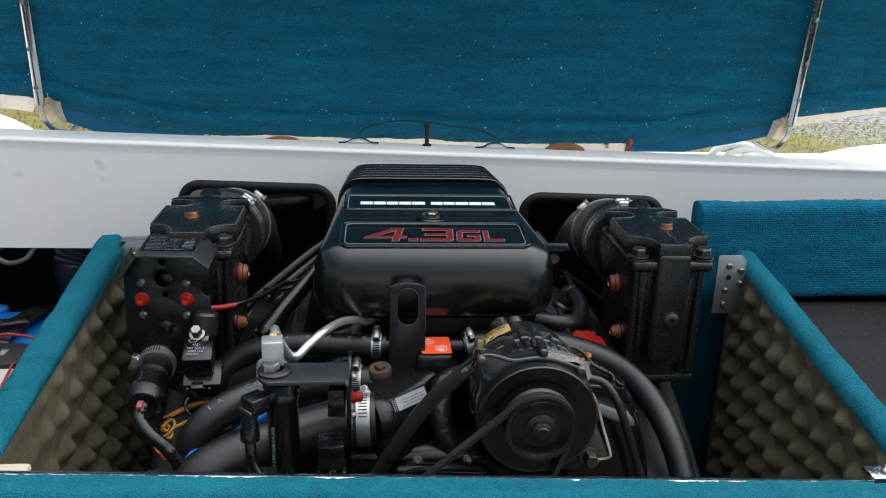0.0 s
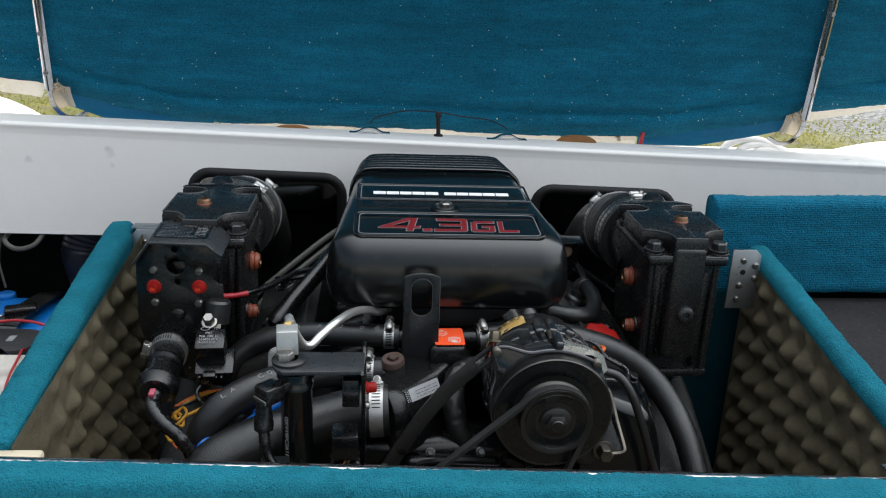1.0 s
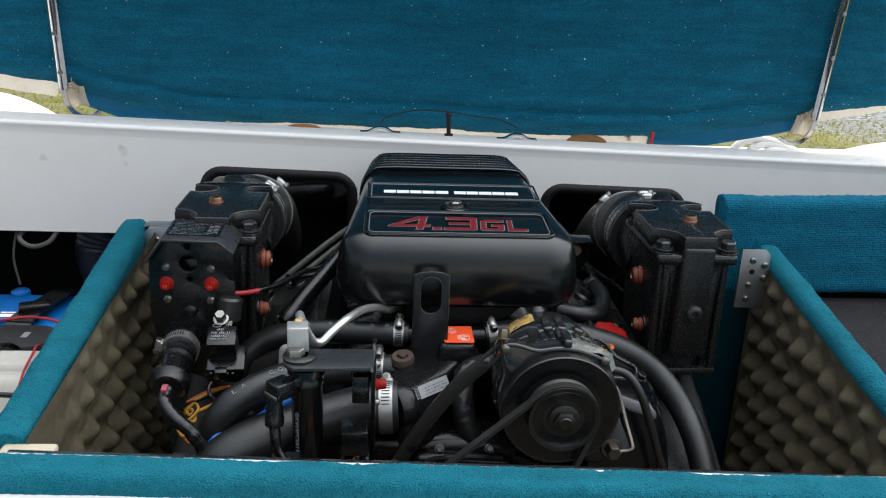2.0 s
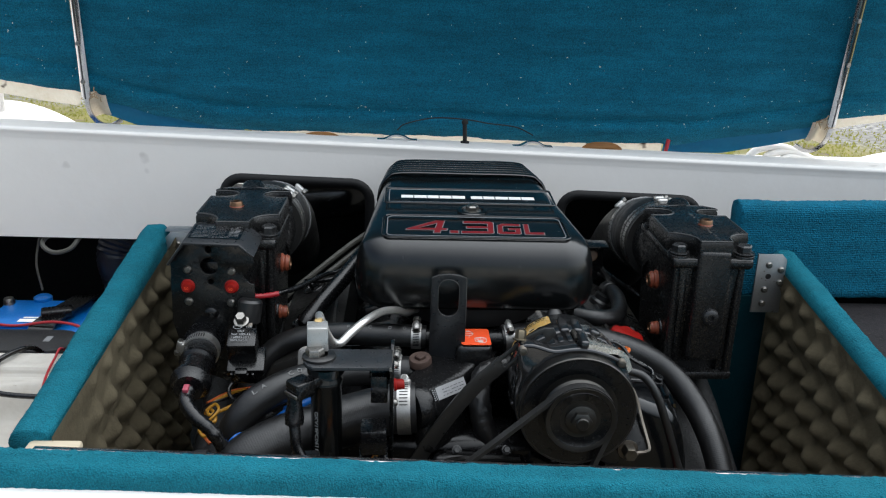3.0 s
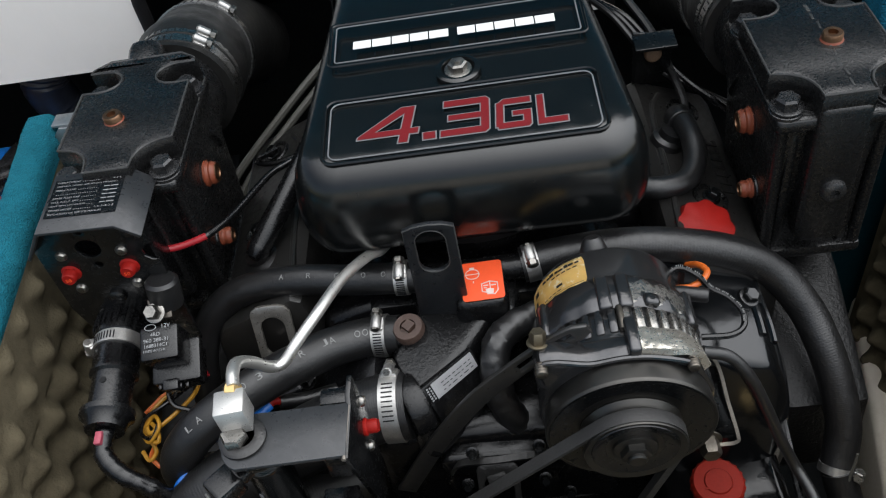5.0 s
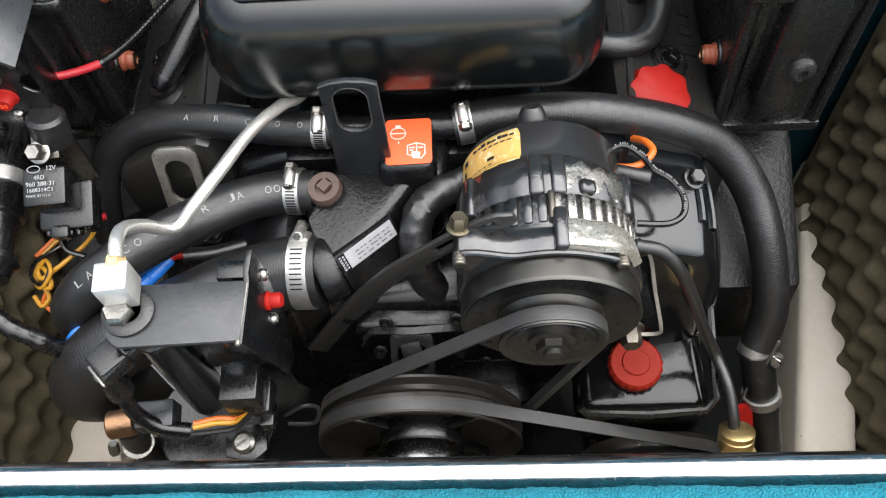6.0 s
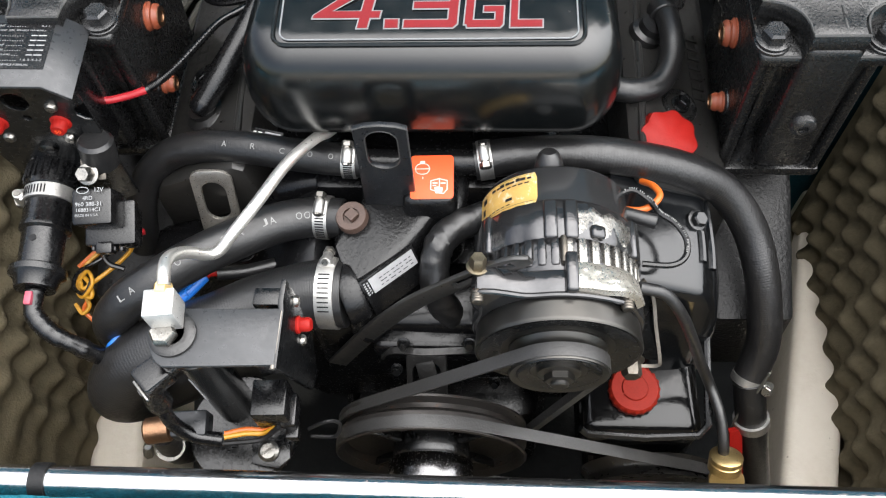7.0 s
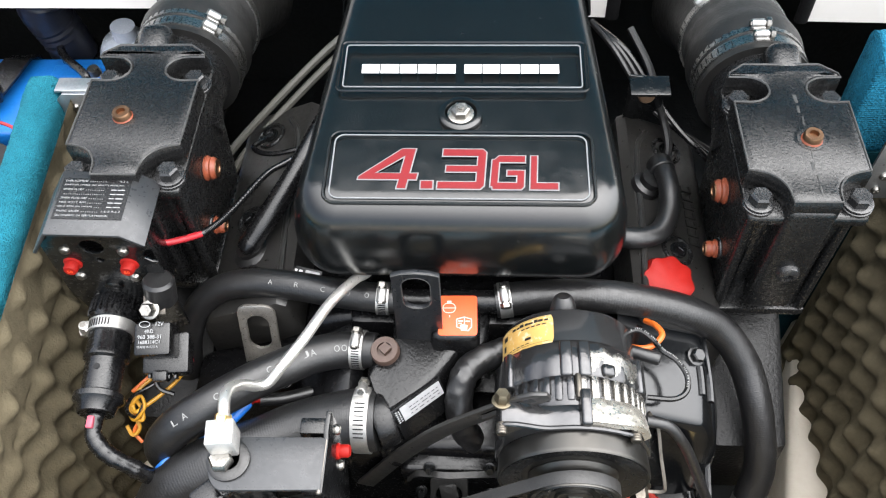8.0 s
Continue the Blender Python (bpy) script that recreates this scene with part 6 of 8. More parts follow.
def ring_at(y0, prof, n=48, wob=None):
    b = bmesh.new()
    lathe(b, [(r, y) for r, y in prof], (AX, y0, AZ), (0, 1, 0), n, wob)
    return b


b = ring_at(0.8400, [(0.030, 0.0), (0.055, 0.0), (0.0635, 0.002), (0.0635, 0.024), (0.060, 0.025)])
alt = part("alternator", b, ALT, engine, "alternator with worn black paint over bare aluminium")
b = ring_at(0.8600, [(0.055, 0), (0.0615, 0.001), (0.0615, 0.023), (0.055, 0.024)], 64)
part("stator_core", b, ALT, alt, "ribbed casing wall")
for k in range(40):
    a = 2 * math.pi * (k + 0.5) / 40
    b = bmesh.new()
    box(b, (AX + 0.0612 * math.cos(a), 0.8715, AZ + 0.0612 * math.sin(a)), (0.0075, 0.025, 0.0066), (0, -math.degrees(a), 0), 0.0018, 2)
    part("casing_bar", b, ALTBARE if 0.2 < a < 1.5 else ALT, alt)
# rear housing: scalloped front lip, bolt bosses
b = ring_at(0.8800, [(0.056, 0), (0.0648, 0.0006), (0.0662, 0.003), (0.0658, 0.020), (0.0650, 0.0305), (0.0635, 0.033), (0.050, 0.0335)], 120, lambda a, i: 1 + (0.012 * math.cos(a * 20) ** 3 if i in (1, 2) else 0.012 * math.cos(a * 15) ** 4 - 0.006 if i in (4, 5) else 0))
rear = part("rear_housing", b, ALT, alt, "glossy black rear alternator housing worn to metal")
# worn metal patch that also carries the sky's highlight on this side
b = bmesh.new()
def rubbed(u, v):
    a = 80 - 66 * u
    wave = 0.012 * math.cos(radians(a) * 20) ** 3 * (1 - v) ** 6
    lift = 0.0003 - (0.0012 if u in (0, 1) or v in (0, 1) else 0.0)
    ragged = 0.0035 * noise.noise(Vector((u * 9, 4.0, 1.0)))
    return on_cap(a, 0.8815 + (0.0255 + ragged) * v, 0.0658 * (1 + wave) + lift)


def on_cap(a, y, r=0.0600):
    return Vector((AX + r * math.cos(radians(a)), y, AZ + r * math.sin(radians(a))))


grid_sheet(b, rubbed, 66, 10)
part("rubbed_patch", b, ALTBARE, rear, "side of the housing rubbed to bright metal, sky highlight painted in")
b = bmesh.new()
box(b, on_cap(67, 0.8865, 0.0668), (0.008, 0.011, 0.012), (0, -67, 0), 0.003, 3)
part("casting_lug", b, ALT, rear)
for a in (84, 97, 145, 205, 265, 325, 30):
    aa = radians(a)
    b = bmesh.new()
    box(b, (AX + 0.0645 * math.cos(aa), 0.8955, AZ + 0.0645 * math.sin(aa)), (0.0095, 0.033, 0.0105), (0, -math.degrees(aa), 0), 0.0026, 3)
    part("bolt_boss", b, ALT, rear)
b = bmesh.new()
aa = radians(89)
cyl(b, (AX + 0.0655 * math.cos(aa), 0.8600, AZ + 0.0655 * math.sin(aa)), (AX + 0.0655 * math.cos(aa), 0.8815, AZ + 0.0655 * math.sin(aa)), 0.0026, n=10, bev=0.0006)
part("through_bolt", b, DULLZ, alt, "dull brown through bolt")
b = ring_at(0.9155, [(0.046, 0.001), (0.0590, 0.0), (0.0600, 0.0008), (0.0597, 0.003), (0.0590, 0.0305), (0.0578, 0.0325), (0.056, 0.0332), (0.050, 0.0338), (0, 0.036)], 64)
part("rear_cap", b, CAPM, alt, "smooth black rear cap")
b = bmesh.new()
grid_sheet(b, lambda u, v: on_cap(106 + 62 * u + (1.5 if v in (0, 1) else 0) * (1 if u == 0 else -1 if u == 1 else 0), 0.9150 + 0.0275 * v), 20, 6)
bmesh.ops.solidify(b, geom=b.faces[:], thickness=0.0003)
part("maker_sticker", b, GOLD, alt, "worn gold sticker with black print")
b = bmesh.new()
for a0, a1, y0, y1 in [(108.5, 165, 0.9172, 0.9175), (108.5, 165, 0.9412, 0.9415)] + [(110 + 4.6 * k, 113.4 + 4.6 * k + k % 2, 0.9372, 0.9390 + 0.0006 * (k % 3)) for k in range(8)] + [(112 + 5 * k, 115.6 + 5 * k, 0.9338, 0.9350) for k in range(5)] + [(128 + 5 * k, 131.5 + 5 * k, 0.9188, 0.9197) for k in range(7)] + [(154, 160, 0.9330, 0.9375), (126, 132, 0.9225, 0.9250), (157, 161, 0.9230, 0.9290)]:
    grid_sheet(b, lambda u, v: on_cap(a0 + (a1 - a0) * u, y0 + (y1 - y0) * v, 0.0605), 8, 1)
part("sticker_print", b, BLACKTRIM, alt)
b = bmesh.new()
lathe(b, [(0.012, 0), (0.011, 0.006), (0.008, 0.014), (0.006, 0.016), (0, 0.0165)], (AX - 0.006, 0.954, AZ + 0.044), (-0.05, 0.5, 1), 18)
part("terminal_boot", b, RUBBER, alt, "grey-black rubber terminal boot")
# front bracket face with ears
b = bmesh.new()
out = []
for a in range(0, 360, 6):
    r = 0.0655
    r += 0.026 * math.exp(-(((a - 133 + 180) % 360 - 180) / 13) ** 2)
    r += 0.003 * math.exp(-(((a - 47 + 180) % 360 - 180) / 14) ** 2)
    r += 0.028 * math.exp(-(((a - 305 + 180) % 360 - 180) / 12) ** 2)
    out.append((r * math.cos(radians(a)), r * math.sin(radians(a))))
prism(b, out, plane_m((AX, 0.8555, AZ), (1, 0, 0), (0, 0, 1)), 0.0205, bev=0.003)
front = part("front_bracket", b, ALT, alt, "cast front bracket with bolt ears")
b = bmesh.new()
rim = []
for a in range(146, 40, -4):
    r = 0.0645 + 0.026 * math.exp(-((a - 133) / 13) ** 2) + 0.003 * math.exp(-((a - 47) / 14) ** 2)
    rim.append(on_cap(a, 0.8352, r))
sweep(b, rim, circle(0.0022, 8))
part("bracket_rim", b, ALT, front, "raised worn rim")
b = bmesh.new()


def pad(u, v):
    a = 83 - 50 * u
    y = 0.8368 + 0.0255 * v
    dent = noise.noise(Vector((u * 6, v * 3, 2))) * 0.0007 + noise.noise(Vector((u * 17, v * 8, 5))) * 0.0004
    r = 0.0705 + 0.0075 * math.exp(-((a - 50) / 13) ** 2) * (1 - v * 0.6) + dent - 0.005 * v ** 3 - (0.006 if u in (0, 1) or v in (0, 1) else 0)
    return on_cap(a, y, r)


grid_sheet(b, pad, 44, 18)
part("bare_pad", b, PADM, front, "bare dented aluminium pad")
b = bmesh.new()
box(b, on_cap(85.5, 0.8500, 0.0700), (0.009, 0.031, 0.0085), (0, -85.5 + 90, 0), 0.0025, 3)
part("step_edge", b, ALT, front)
for p in ((0.038, 0.838, 0.169), (0.145, 0.840, 0.155)):
    b = bmesh.new()
    cyl(b, p, (p[0], p[1] - 0.010, p[2]), 0.0044, n=14, bev=0.001)
    for k in range(4):
        lathe(b, [(0.0044, -0.0006), (0.0049, 0), (0.0044, 0.0006)], (p[0], p[1] - 0.002 - 0.002 * k, p[2]), (0, 1, 0), 14)
    part("ear_bolt", b, DULLZ, alt)
b = ring_at(0.8165, [(0.020, 0.004), (0.050, 0.004), (0.0600, 0.001), (0.0625, 0.0), (0.0634, 0.0012), (0.0634, 0.003), (0.0622, 0.018), (0.050, 0.0195), (0.030, 0.0215)], 72)
part("cooling_fan", b, FANM, alt, "dusty grey steel fan drum")
# black disc holds the shade in the drum's forward recess
b = ring_at(0.8160, [(0.030, 0.0060), (0.046, 0.0042), (0.0590, 0.0012), (0.0605, 0.0008), (0.0600, 0.0030), (0.040, 0.0065)], 72)
part("fan_face", b, PLATE, alt, "recessed face of the fan drum, its shade put into the colour")
b = ring_at(0.7985, [(0.012, 0.004), (0.028, 0.004), (0.0335, 0.001), (0.0372, 0.0), (0.0376, 0.0025), (0.031, 0.010), (0.031, 0.013), (0.0376, 0.0205), (0.0372, 0.023), (0.030, 0.026), (0.024, 0.030)], 48)
part("alternator_pulley", b, FANM, alt, "dusty grey grooved pulley")
b = ring_at(0.7980, [(0.014, 0.0050), (0.026, 0.0042), (0.0318, 0.0014), (0.0325, 0.0024), (0.020, 0.0075)], 48)
part("pulley_face", b, PLATE, alt, "dark dished pulley face")
b = bmesh.new()
lathe(b, [(0.0165, 0), (0.0165, -0.0025), (0.014, -0.0035)], (AX, 0.8025, AZ), (0, 1, 0), 24)
lathe(b, [(0.0115, 0), (0.0115, -0.006), (0.0095, -0.007)], (AX, 0.8000, AZ), (0, 1, 0), 6)
lathe(b, [(0.0072, 0), (0.0072, -0.009), (0.006, -0.010), (0, -0.010)], (AX, 0.8000, AZ), (0, 1, 0), 18)
part("pulley_nut", b, FANM, alt, "pulley nut and stud")
# adjuster arm
b = bmesh.new()
arc = spline([(0.075, 0, 0.1820), (0.050, 0, 0.1680), (0.015, 0, 0.1370), (-0.014, 0, 0.1070), (-0.050, 0, 0.0550), (-0.080, 0, 0.0000), (-0.092, 0, -0.0230)], 6)
edge_a, edge_b = [], []
for i, p in enumerate(arc):
    tg = (arc[min(i + 1, len(arc) - 1)] - arc[max(i - 1, 0)]).normalized()
    w = 0.0085 * min(1.0, 0.45 + 0.25 * i)
    edge_a.append((p.x - tg.z * w, p.z + tg.x * w))
    edge_b.append((p.x + tg.z * w, p.z - tg.x * w))
slot = [(p.x - 0.0036 * q * 0.6, p.z + 0.0036 * q * 0.8) for q, seq in ((1, arc[3:12]), (-1, arc[3:12][::-1])) for p in seq]
prism(b, edge_a + edge_b[::-1], plane_m((0, 0.8580, 0), (1, 0, 0), (0, 0, 1)), 0.004, bev=0.0008, holes=[slot])
part("adjuster_arm", b, ROCKERM, engine, "black slotted belt adjuster arm")
b = bmesh.new()
hexbolt(b, (0.038, 0.855, 0.171), (0.05, 0.25, 0.95), 0.0062, 0.0095, True)
part("adjuster_bolt", b, DULLBRASS, engine, "brassy adjuster bolt")
b = bmesh.new()
bar_sec = [(0.0014, -0.0012), (0.0014, 0.0012), (-0.0014, 0.0012), (-0.0014, -0.0012)]
sweep(b, spline([(0.166, 0.876, 0.112), (0.1755, 0.869, 0.097), (0.1800, 0.851, 0.076), (0.1848, 0.832, 0.056), (0.1835, 0.8287, 0.0515), (0.176, 0.829, 0.0490), (0.160, 0.830, 0.0480)], 5), bar_sec, up=(0, -0.5, 1), fixed=True)
part("mount_strap", b, DULLZ, engine, "worn edge of the alternator mount plate")
b = bmesh.new()
grid_sheet(b, lambda u, v: Vector((0.163, 0.860, 0.108)).lerp(Vector((0.159, 0.833, 0.050)), v).lerp(Vector((0.1752, 0.868, 0.098)).lerp(Vector((0.1838, 0.830, 0.052)), v), u) + Vector((0, 0.004, -0.003)), 4, 8)
bmesh.ops.solidify(b, geom=b.faces[:], thickness=0.002)
part("mount_plate", b, PLATE, engine, "black alternator mount plate")
b = bmesh.new()
hexbolt(b, (0.1623, 0.834, 0.0500), (0, -1, 0.1), 0.0085, 0.014)
part("mount_bolt", b, DULLZ, engine, "brassy mount bolt")

# ---- pulleys, belts and pump ----
def pulley(cx, y, cz, prof, name, mat, label, n=64):
    b = bmesh.new()
    lathe(b, [(r, h) for r, h in prof], (cx, y, cz), (0, 1, 0), n)
    return part(name, b, mat, engine, label)


CX, CZ = -0.0045, -0.052
crank = pulley(CX, 0.7775, CZ, [(0.034, 0.016), (0.050, 0.018), (0.077, 0.013), (0.0815, 0.002), (0.084, 0.0), (0.0857, 0.001), (0.0857, 0.0022), (0.0795, 0.006), (0.0795, 0.009), (0.0857, 0.0125), (0.0857, 0.0165), (0.0795, 0.021), (0.0795, 0.025), (0.0857, 0.0285), (0.0857, 0.0305), (0.082, 0.032), (0.05, 0.034)], "crank_pulley", RUSTPL, "worn double-groove crankshaft pulley", 80)
b = bmesh.new()
lathe(b, [(0.020, -0.004), (0.033, -0.003), (0.0345, 0.0), (0.0345, 0.017), (0.045, 0.022)], (CX, 0.7775, CZ), (0, 1, 0), 40)
part("pulley_hub", b, PLATE, crank, "dark hub")
b = bmesh.new()
lathe(b, [(0.010, -0.034), (0.0365, -0.034), (0.0380, -0.032), (0.0380, -0.004), (0.0365, -0.002), (0.030, 0.0)], (CX, 0.7755, CZ), (0, 1, 0), 40)
part("hub_sleeve", b, SLEEVE, crank, "bright machined sleeve")
for k in range(4):
    a = radians(45 + 90 * k)
    b = bmesh.new()
    box(b, (CX + 0.058 * math.cos(a), 0.788, CZ + 0.058 * math.sin(a)), (0.042, 0.009, 0.005), (0, -math.degrees(a), 0), 0.001)
    part("pulley_rib", b, PLATE, crank)


def belt(pulleys, y, name, w=0.0095, t=0.0045):
    """Belt round (x, z, r) pulleys, in convex order."""
    pts = []
    n = len(pulleys)
    for i, (x, z, r) in enumerate(pulleys):
        px, pz, pr = pulleys[i - 1]
        qx, qz, qr = pulleys[(i + 1) % n]

        def normal(ax, az, ar, bx, bz, br):
            dx, dz = bx - ax, bz - az
            dist = math.hypot(dx, dz)
            th = math.atan2(dz, dx)
            return th - math.pi / 2 + math.asin((ar - br) / dist) * 1.0

        a0, a1 = normal(px, pz, pr, x, z, r), normal(x, z, r, qx, qz, qr)
        while a1 < a0:
            a1 += 2 * math.pi
        for k in range(19):
            a = a0 + (a1 - a0) * k / 18
            pts.append(Vector((x + (r + t / 2) * math.cos(a), y, z + (r + t / 2) * math.sin(a))))
    b = bmesh.new()
    sec = [(w / 2, t / 2), (-w / 2, t / 2), (-w / 2 * 0.75, -t / 2), (w / 2 * 0.75, -t / 2)]
    rows = []
    m = len(pts)
    for i in range(m):
        tg = (pts[(i + 1) % m] - pts[i - 1]).normalized()
        nn = Vector((tg.z, 0, -tg.x))
        rows.append([b.verts.new(pts[i] + Vector((0, s, 0)) + nn * q) for s, q in sec])
    for i in range(m):
        r0, r1 = rows[i], rows[(i + 1) % m]
        for j in range(4):
            b.faces.new((r0[j], r0[(j + 1) % 4], r1[(j + 1) % 4], r1[j]))
    return part(name, b, BELT, engine, "black rubber drive belt")


belt([(CX, CZ, 0.0812), (AX, AZ, 0.0340)], 0.8052, "drive_belt", w=0.0105)
PX, PZ = 0.205, -0.150
pulley(PX, 0.769, PZ, [(0.02, 0.01), (0.055, 0.006), (0.066, 0.006), (0.060, 0.014), (0.060, 0.018), (0.066, 0.026), (0.05, 0.03)], "pump_pulley", PULLEY, "dark steering pump pulley")
belt([(CX, CZ, 0.0818), (PX, PZ, 0.062)], 0.7850, "drive_belt", w=0.0105)
# water pump and timing cover behind the belts
b = bmesh.new()
box(b, (-0.005, 0.90, -0.03), (0.22, 0.07, 0.14), bev=0.02, seg=3)
cyl(b, (-0.005, 0.852, -0.03), (-0.005, 0.89, -0.03), 0.052, n=30, bev=0.01)
box(b, (0.0, 0.868, 0.010), (0.11, 0.035, 0.030), (0, 3, 0), 0.008, 3)
box(b, (0.075, 0.875, 0.005), (0.05, 0.04, 0.03), (0, 25, 0), 0.008)
part("water_pump", b, CASTF, engine, "black cast water pump")
b = bmesh.new()
PN = Vector((0, -0.8, 0.6))
m_pl = plane_m((-0.008, 0.843, 0.000), (1, 0, 0), (0, 0.6, 0.8))
prism(b, rrect(0.036, 0.052, 0.006, 4), m_pl @ pose(0, -0.008, -0.008), 0.012, bev=0.002, holes=[[(x * 1.0, y) for x, y in rrect(0.025, 0.03, 0.010, 5)][::-1]])
part("plug_boss", b, GREYCAST, engine, "rubbed grey cast boss")
b = bmesh.new()
prism(b, rrect(0.0165, 0.0165, 0.0012, 2), m_pl @ pose(0.000, 0.001, -0.008, 0, 0, 12), 0.0135, bev=0.0006)
part("pump_plug", b, GREYCAST, engine, "square cast plug")
b = bmesh.new()
sweep(b, spline([(-0.047, 0.850, 0.010), (-0.041, 0.850, 0.021), (-0.030, 0.849, 0.026), (-0.008, 0.846, 0.030), (0.020, 0.848, 0.029), (0.046, 0.851, 0.025)], 5), [(0.003, 0.0012), (-0.003, 0.0012), (-0.003, -0.0012), (0.003, -0.0012)])
part("gasket_edge", b, GREYCAST, engine, "worn edge of the pump cover")
for p in ((-0.034, 0.842, 0.002), (0.032, 0.842, 0.000), (-0.026, 0.852, 0.036), (0.030, 0.853, 0.036), (0.052, 0.842, -0.028)):
    b = bmesh.new()
    hexbolt(b, p, PN, 0.0042, 0.007)
    part("pump_bolt", b, PLATE, engine)
# bypass hose from the housing, ribbed
bm = bmesh.new()
path = spline([(0.052, 0.944, 0.098), (0.034, 0.938, 0.098), (0.015, 0.927, 0.098), (0.004, 0.912, 0.094), (0.001, 0.894, 0.078), (0.006, 0.884, 0.050), (0.02, 0.88, 0.02)], 12)
sweep(bm, path, circle(0.0128, 18), jitter=lambda co, off: co + off * (0.10 * noise.noise(co * 130) + 0.07 * noise.noise(co * 320)))
part("bypass_hose", bm, RUBBER, engine, "crinkled black taped bypass hose")
# steering pump with a red cap
b = bmesh.new()
box(b, (0.186, 0.842, -0.085), (0.108, 0.085, 0.085), bev=0.012, seg=3)
cyl(b, (0.186, 0.79, -0.145), (0.186, 0.87, -0.145), 0.045, n=28, bev=0.005)
lathe(b, [(0.020, 0), (0.020, 0.008)], (0.178, 0.838, -0.045), (0, 0, 1), 24)
pump = part("steering_pump", b, material("reservoir_paint", (0.0030, 0.0030, 0.0033), 0.13, scale=40.0, bump=0.03, bscale=120.0, spec=0.35), engine, "glossy black power steering reservoir")
b = bmesh.new()
lathe(b, [(0.0218, 0), (0.0226, 0.002), (0.0226, 0.011), (0.0205, 0.0135), (0.012, 0.0135), (0.011, 0.015), (0, 0.015)], (0.178, 0.838, -0.040), (0, -0.08, 1), 60, lambda a, i: 1 + (0.03 * math.cos(a * 20) if i in (1, 2) else 0))
part("reservoir_cap", b, REDCAP, pump, "faded red screw cap")
b = bmesh.new()
bars(b, plane_m((0.166, 0.8305, -0.0262), (1, 0, 0), (0, 1, 0.08)), [(0, 0, 0.004, 0.0015), (0.005, -0.002, 0.004, 0.0015), (0.010, -0.003, 0.004, 0.0015), (0.015, -0.002, 0.004, 0.0015), (0.020, 0, 0.004, 0.0015)], 0.0005)
part("cap_marks", b, REDCAP, pump)
b = bmesh.new()
sweep(b, [Vector(p) for p in ((0.128, 0.800, -0.030), (0.134, 0.797, -0.036), (0.185, 0.795, -0.038), (0.232, 0.797, -0.036), (0.240, 0.805, -0.030), (0.243, 0.88, -0.012), (0.236, 0.89, -0.005), (0.21, 0.893, -0.003))], circle(0.0035, 8), up=(0, 0, 1))
part("pump_bracket", b, PLATE, engine, "black bent pump bracket")
b = bmesh.new()
hexbolt(b, (0.212, 0.878, -0.018), (0, 0, 1), 0.0075, 0.008)
part("bracket_bolt", b, PLATE, engine)
# brass drain cock on its lead
b = bmesh.new()
lathe(b, [(0.011, 0), (0.0145, 0.002), (0.0145, 0.006), (0.013, 0.007), (0.0145, 0.008), (0.0145, 0.016), (0.011, 0.018)], (0.2545, 0.781, -0.037), (0.0, -0.55, -0.8), 26)
cock = part("drain_cock", b, BRASS, engine, "brass drain cock")
b = bmesh.new()
out = rrect(0.030, 0.020, 0.009, 5)
prism(b, out, plane_m((0.2550, 0.7605, -0.049), (1, 0, 0.1), (0, -0.75, -0.6)), 0.007, bev=0.0012)
part("wing_handle", b, BRASS, cock)
b = bmesh.new()
tube(b, [(0.158, 0.858, 0.135), (0.178, 0.856, 0.128), (0.194, 0.850, 0.106), (0.212, 0.848, 0.06), (0.226, 0.846, 0.02), (0.240, 0.838, -0.012), (0.249, 0.812, -0.022), (0.252, 0.788, -0.034), (0.252, 0.780, -0.042)], 0.0048, 10)
part("drain_line", b, RUBBER, engine, "thin black drain line")
# rounded forward end of the starboard rocker cover
def nose(u, v):
    v_in = v * (1 - 0.34 * max(0.0, (u - 0.30) / 0.70) ** 2)
    x = 0.148 + 0.114 * v_in
    edge = max(0.0, 1 - max(0.0, (v - 0.62) / 0.38) ** 3.0) ** 0.6
    if u <= 0.6:
        q = u / 0.6
        y, high = 0.99 - 0.105 * q, 1 - 0.05 * q ** 5
    else:
        q = (u - 0.6) / 0.4
        y, high = 0.885 - 0.032 * q, 0.95 * (1 - q)
    return Vector((x, y, -0.075 + (rocker_top(min(x, 0.25)) - 0.010 + 0.075) * high * edge))


b = bmesh.new()
grid_sheet(b, nose, 30, 28)
NOSEM = material("glossy_nose_paint", (0.0030, 0.0034, 0.0040), 0.15, scale=12.0, bump=0.03, bscale=160.0, rvar=0.05, spec=0.55, spots=(0.03, 0.03, 0.03), spot_scale=200.0, spot_cut=0.76)
dome = part("cover_nose", b, NOSEM, engine, "smooth rounded end of the rocker cover", smooth=70)
for x, ya, yb in ((0.236, 0.10, 0.62), (0.226, 0.38, 0.60)):
    b = bmesh.new()
    sweep(b, [nose(0.73 * (ya + (yb - ya) * k / 12), (x - 0.148) / 0.114) for k in range(13)], circle(0.0034, 8))
    part("nose_rib", b, NOSEM, dome)
b = bmesh.new()
hexbolt(b, nose(0.22, 0.66) + Vector((0, 0, 0.001)), (0.4, -0.2, 0.9), 0.007, 0.006)
part("accessory_bolt", b, PLATE, engine)
# red oil filler cap
b = bmesh.new()
lathe(b, [(0.021, -0.012), (0.0255, -0.004), (0.027, 0.004), (0.025, 0.012), (0.017, 0.016), (0, 0.016)], (0.200, 1.024, 0.088), (0.25, -0.35, 1), 56, lambda a, i: 1 + (0.055 * math.cos(a * 8) if 0 < i < 4 else 0))
part("oil_cap", b, RED, engine, "bright red lobed oil filler cap")
# breather hose and grommet on the starboard rocker cover
b = bmesh.new()
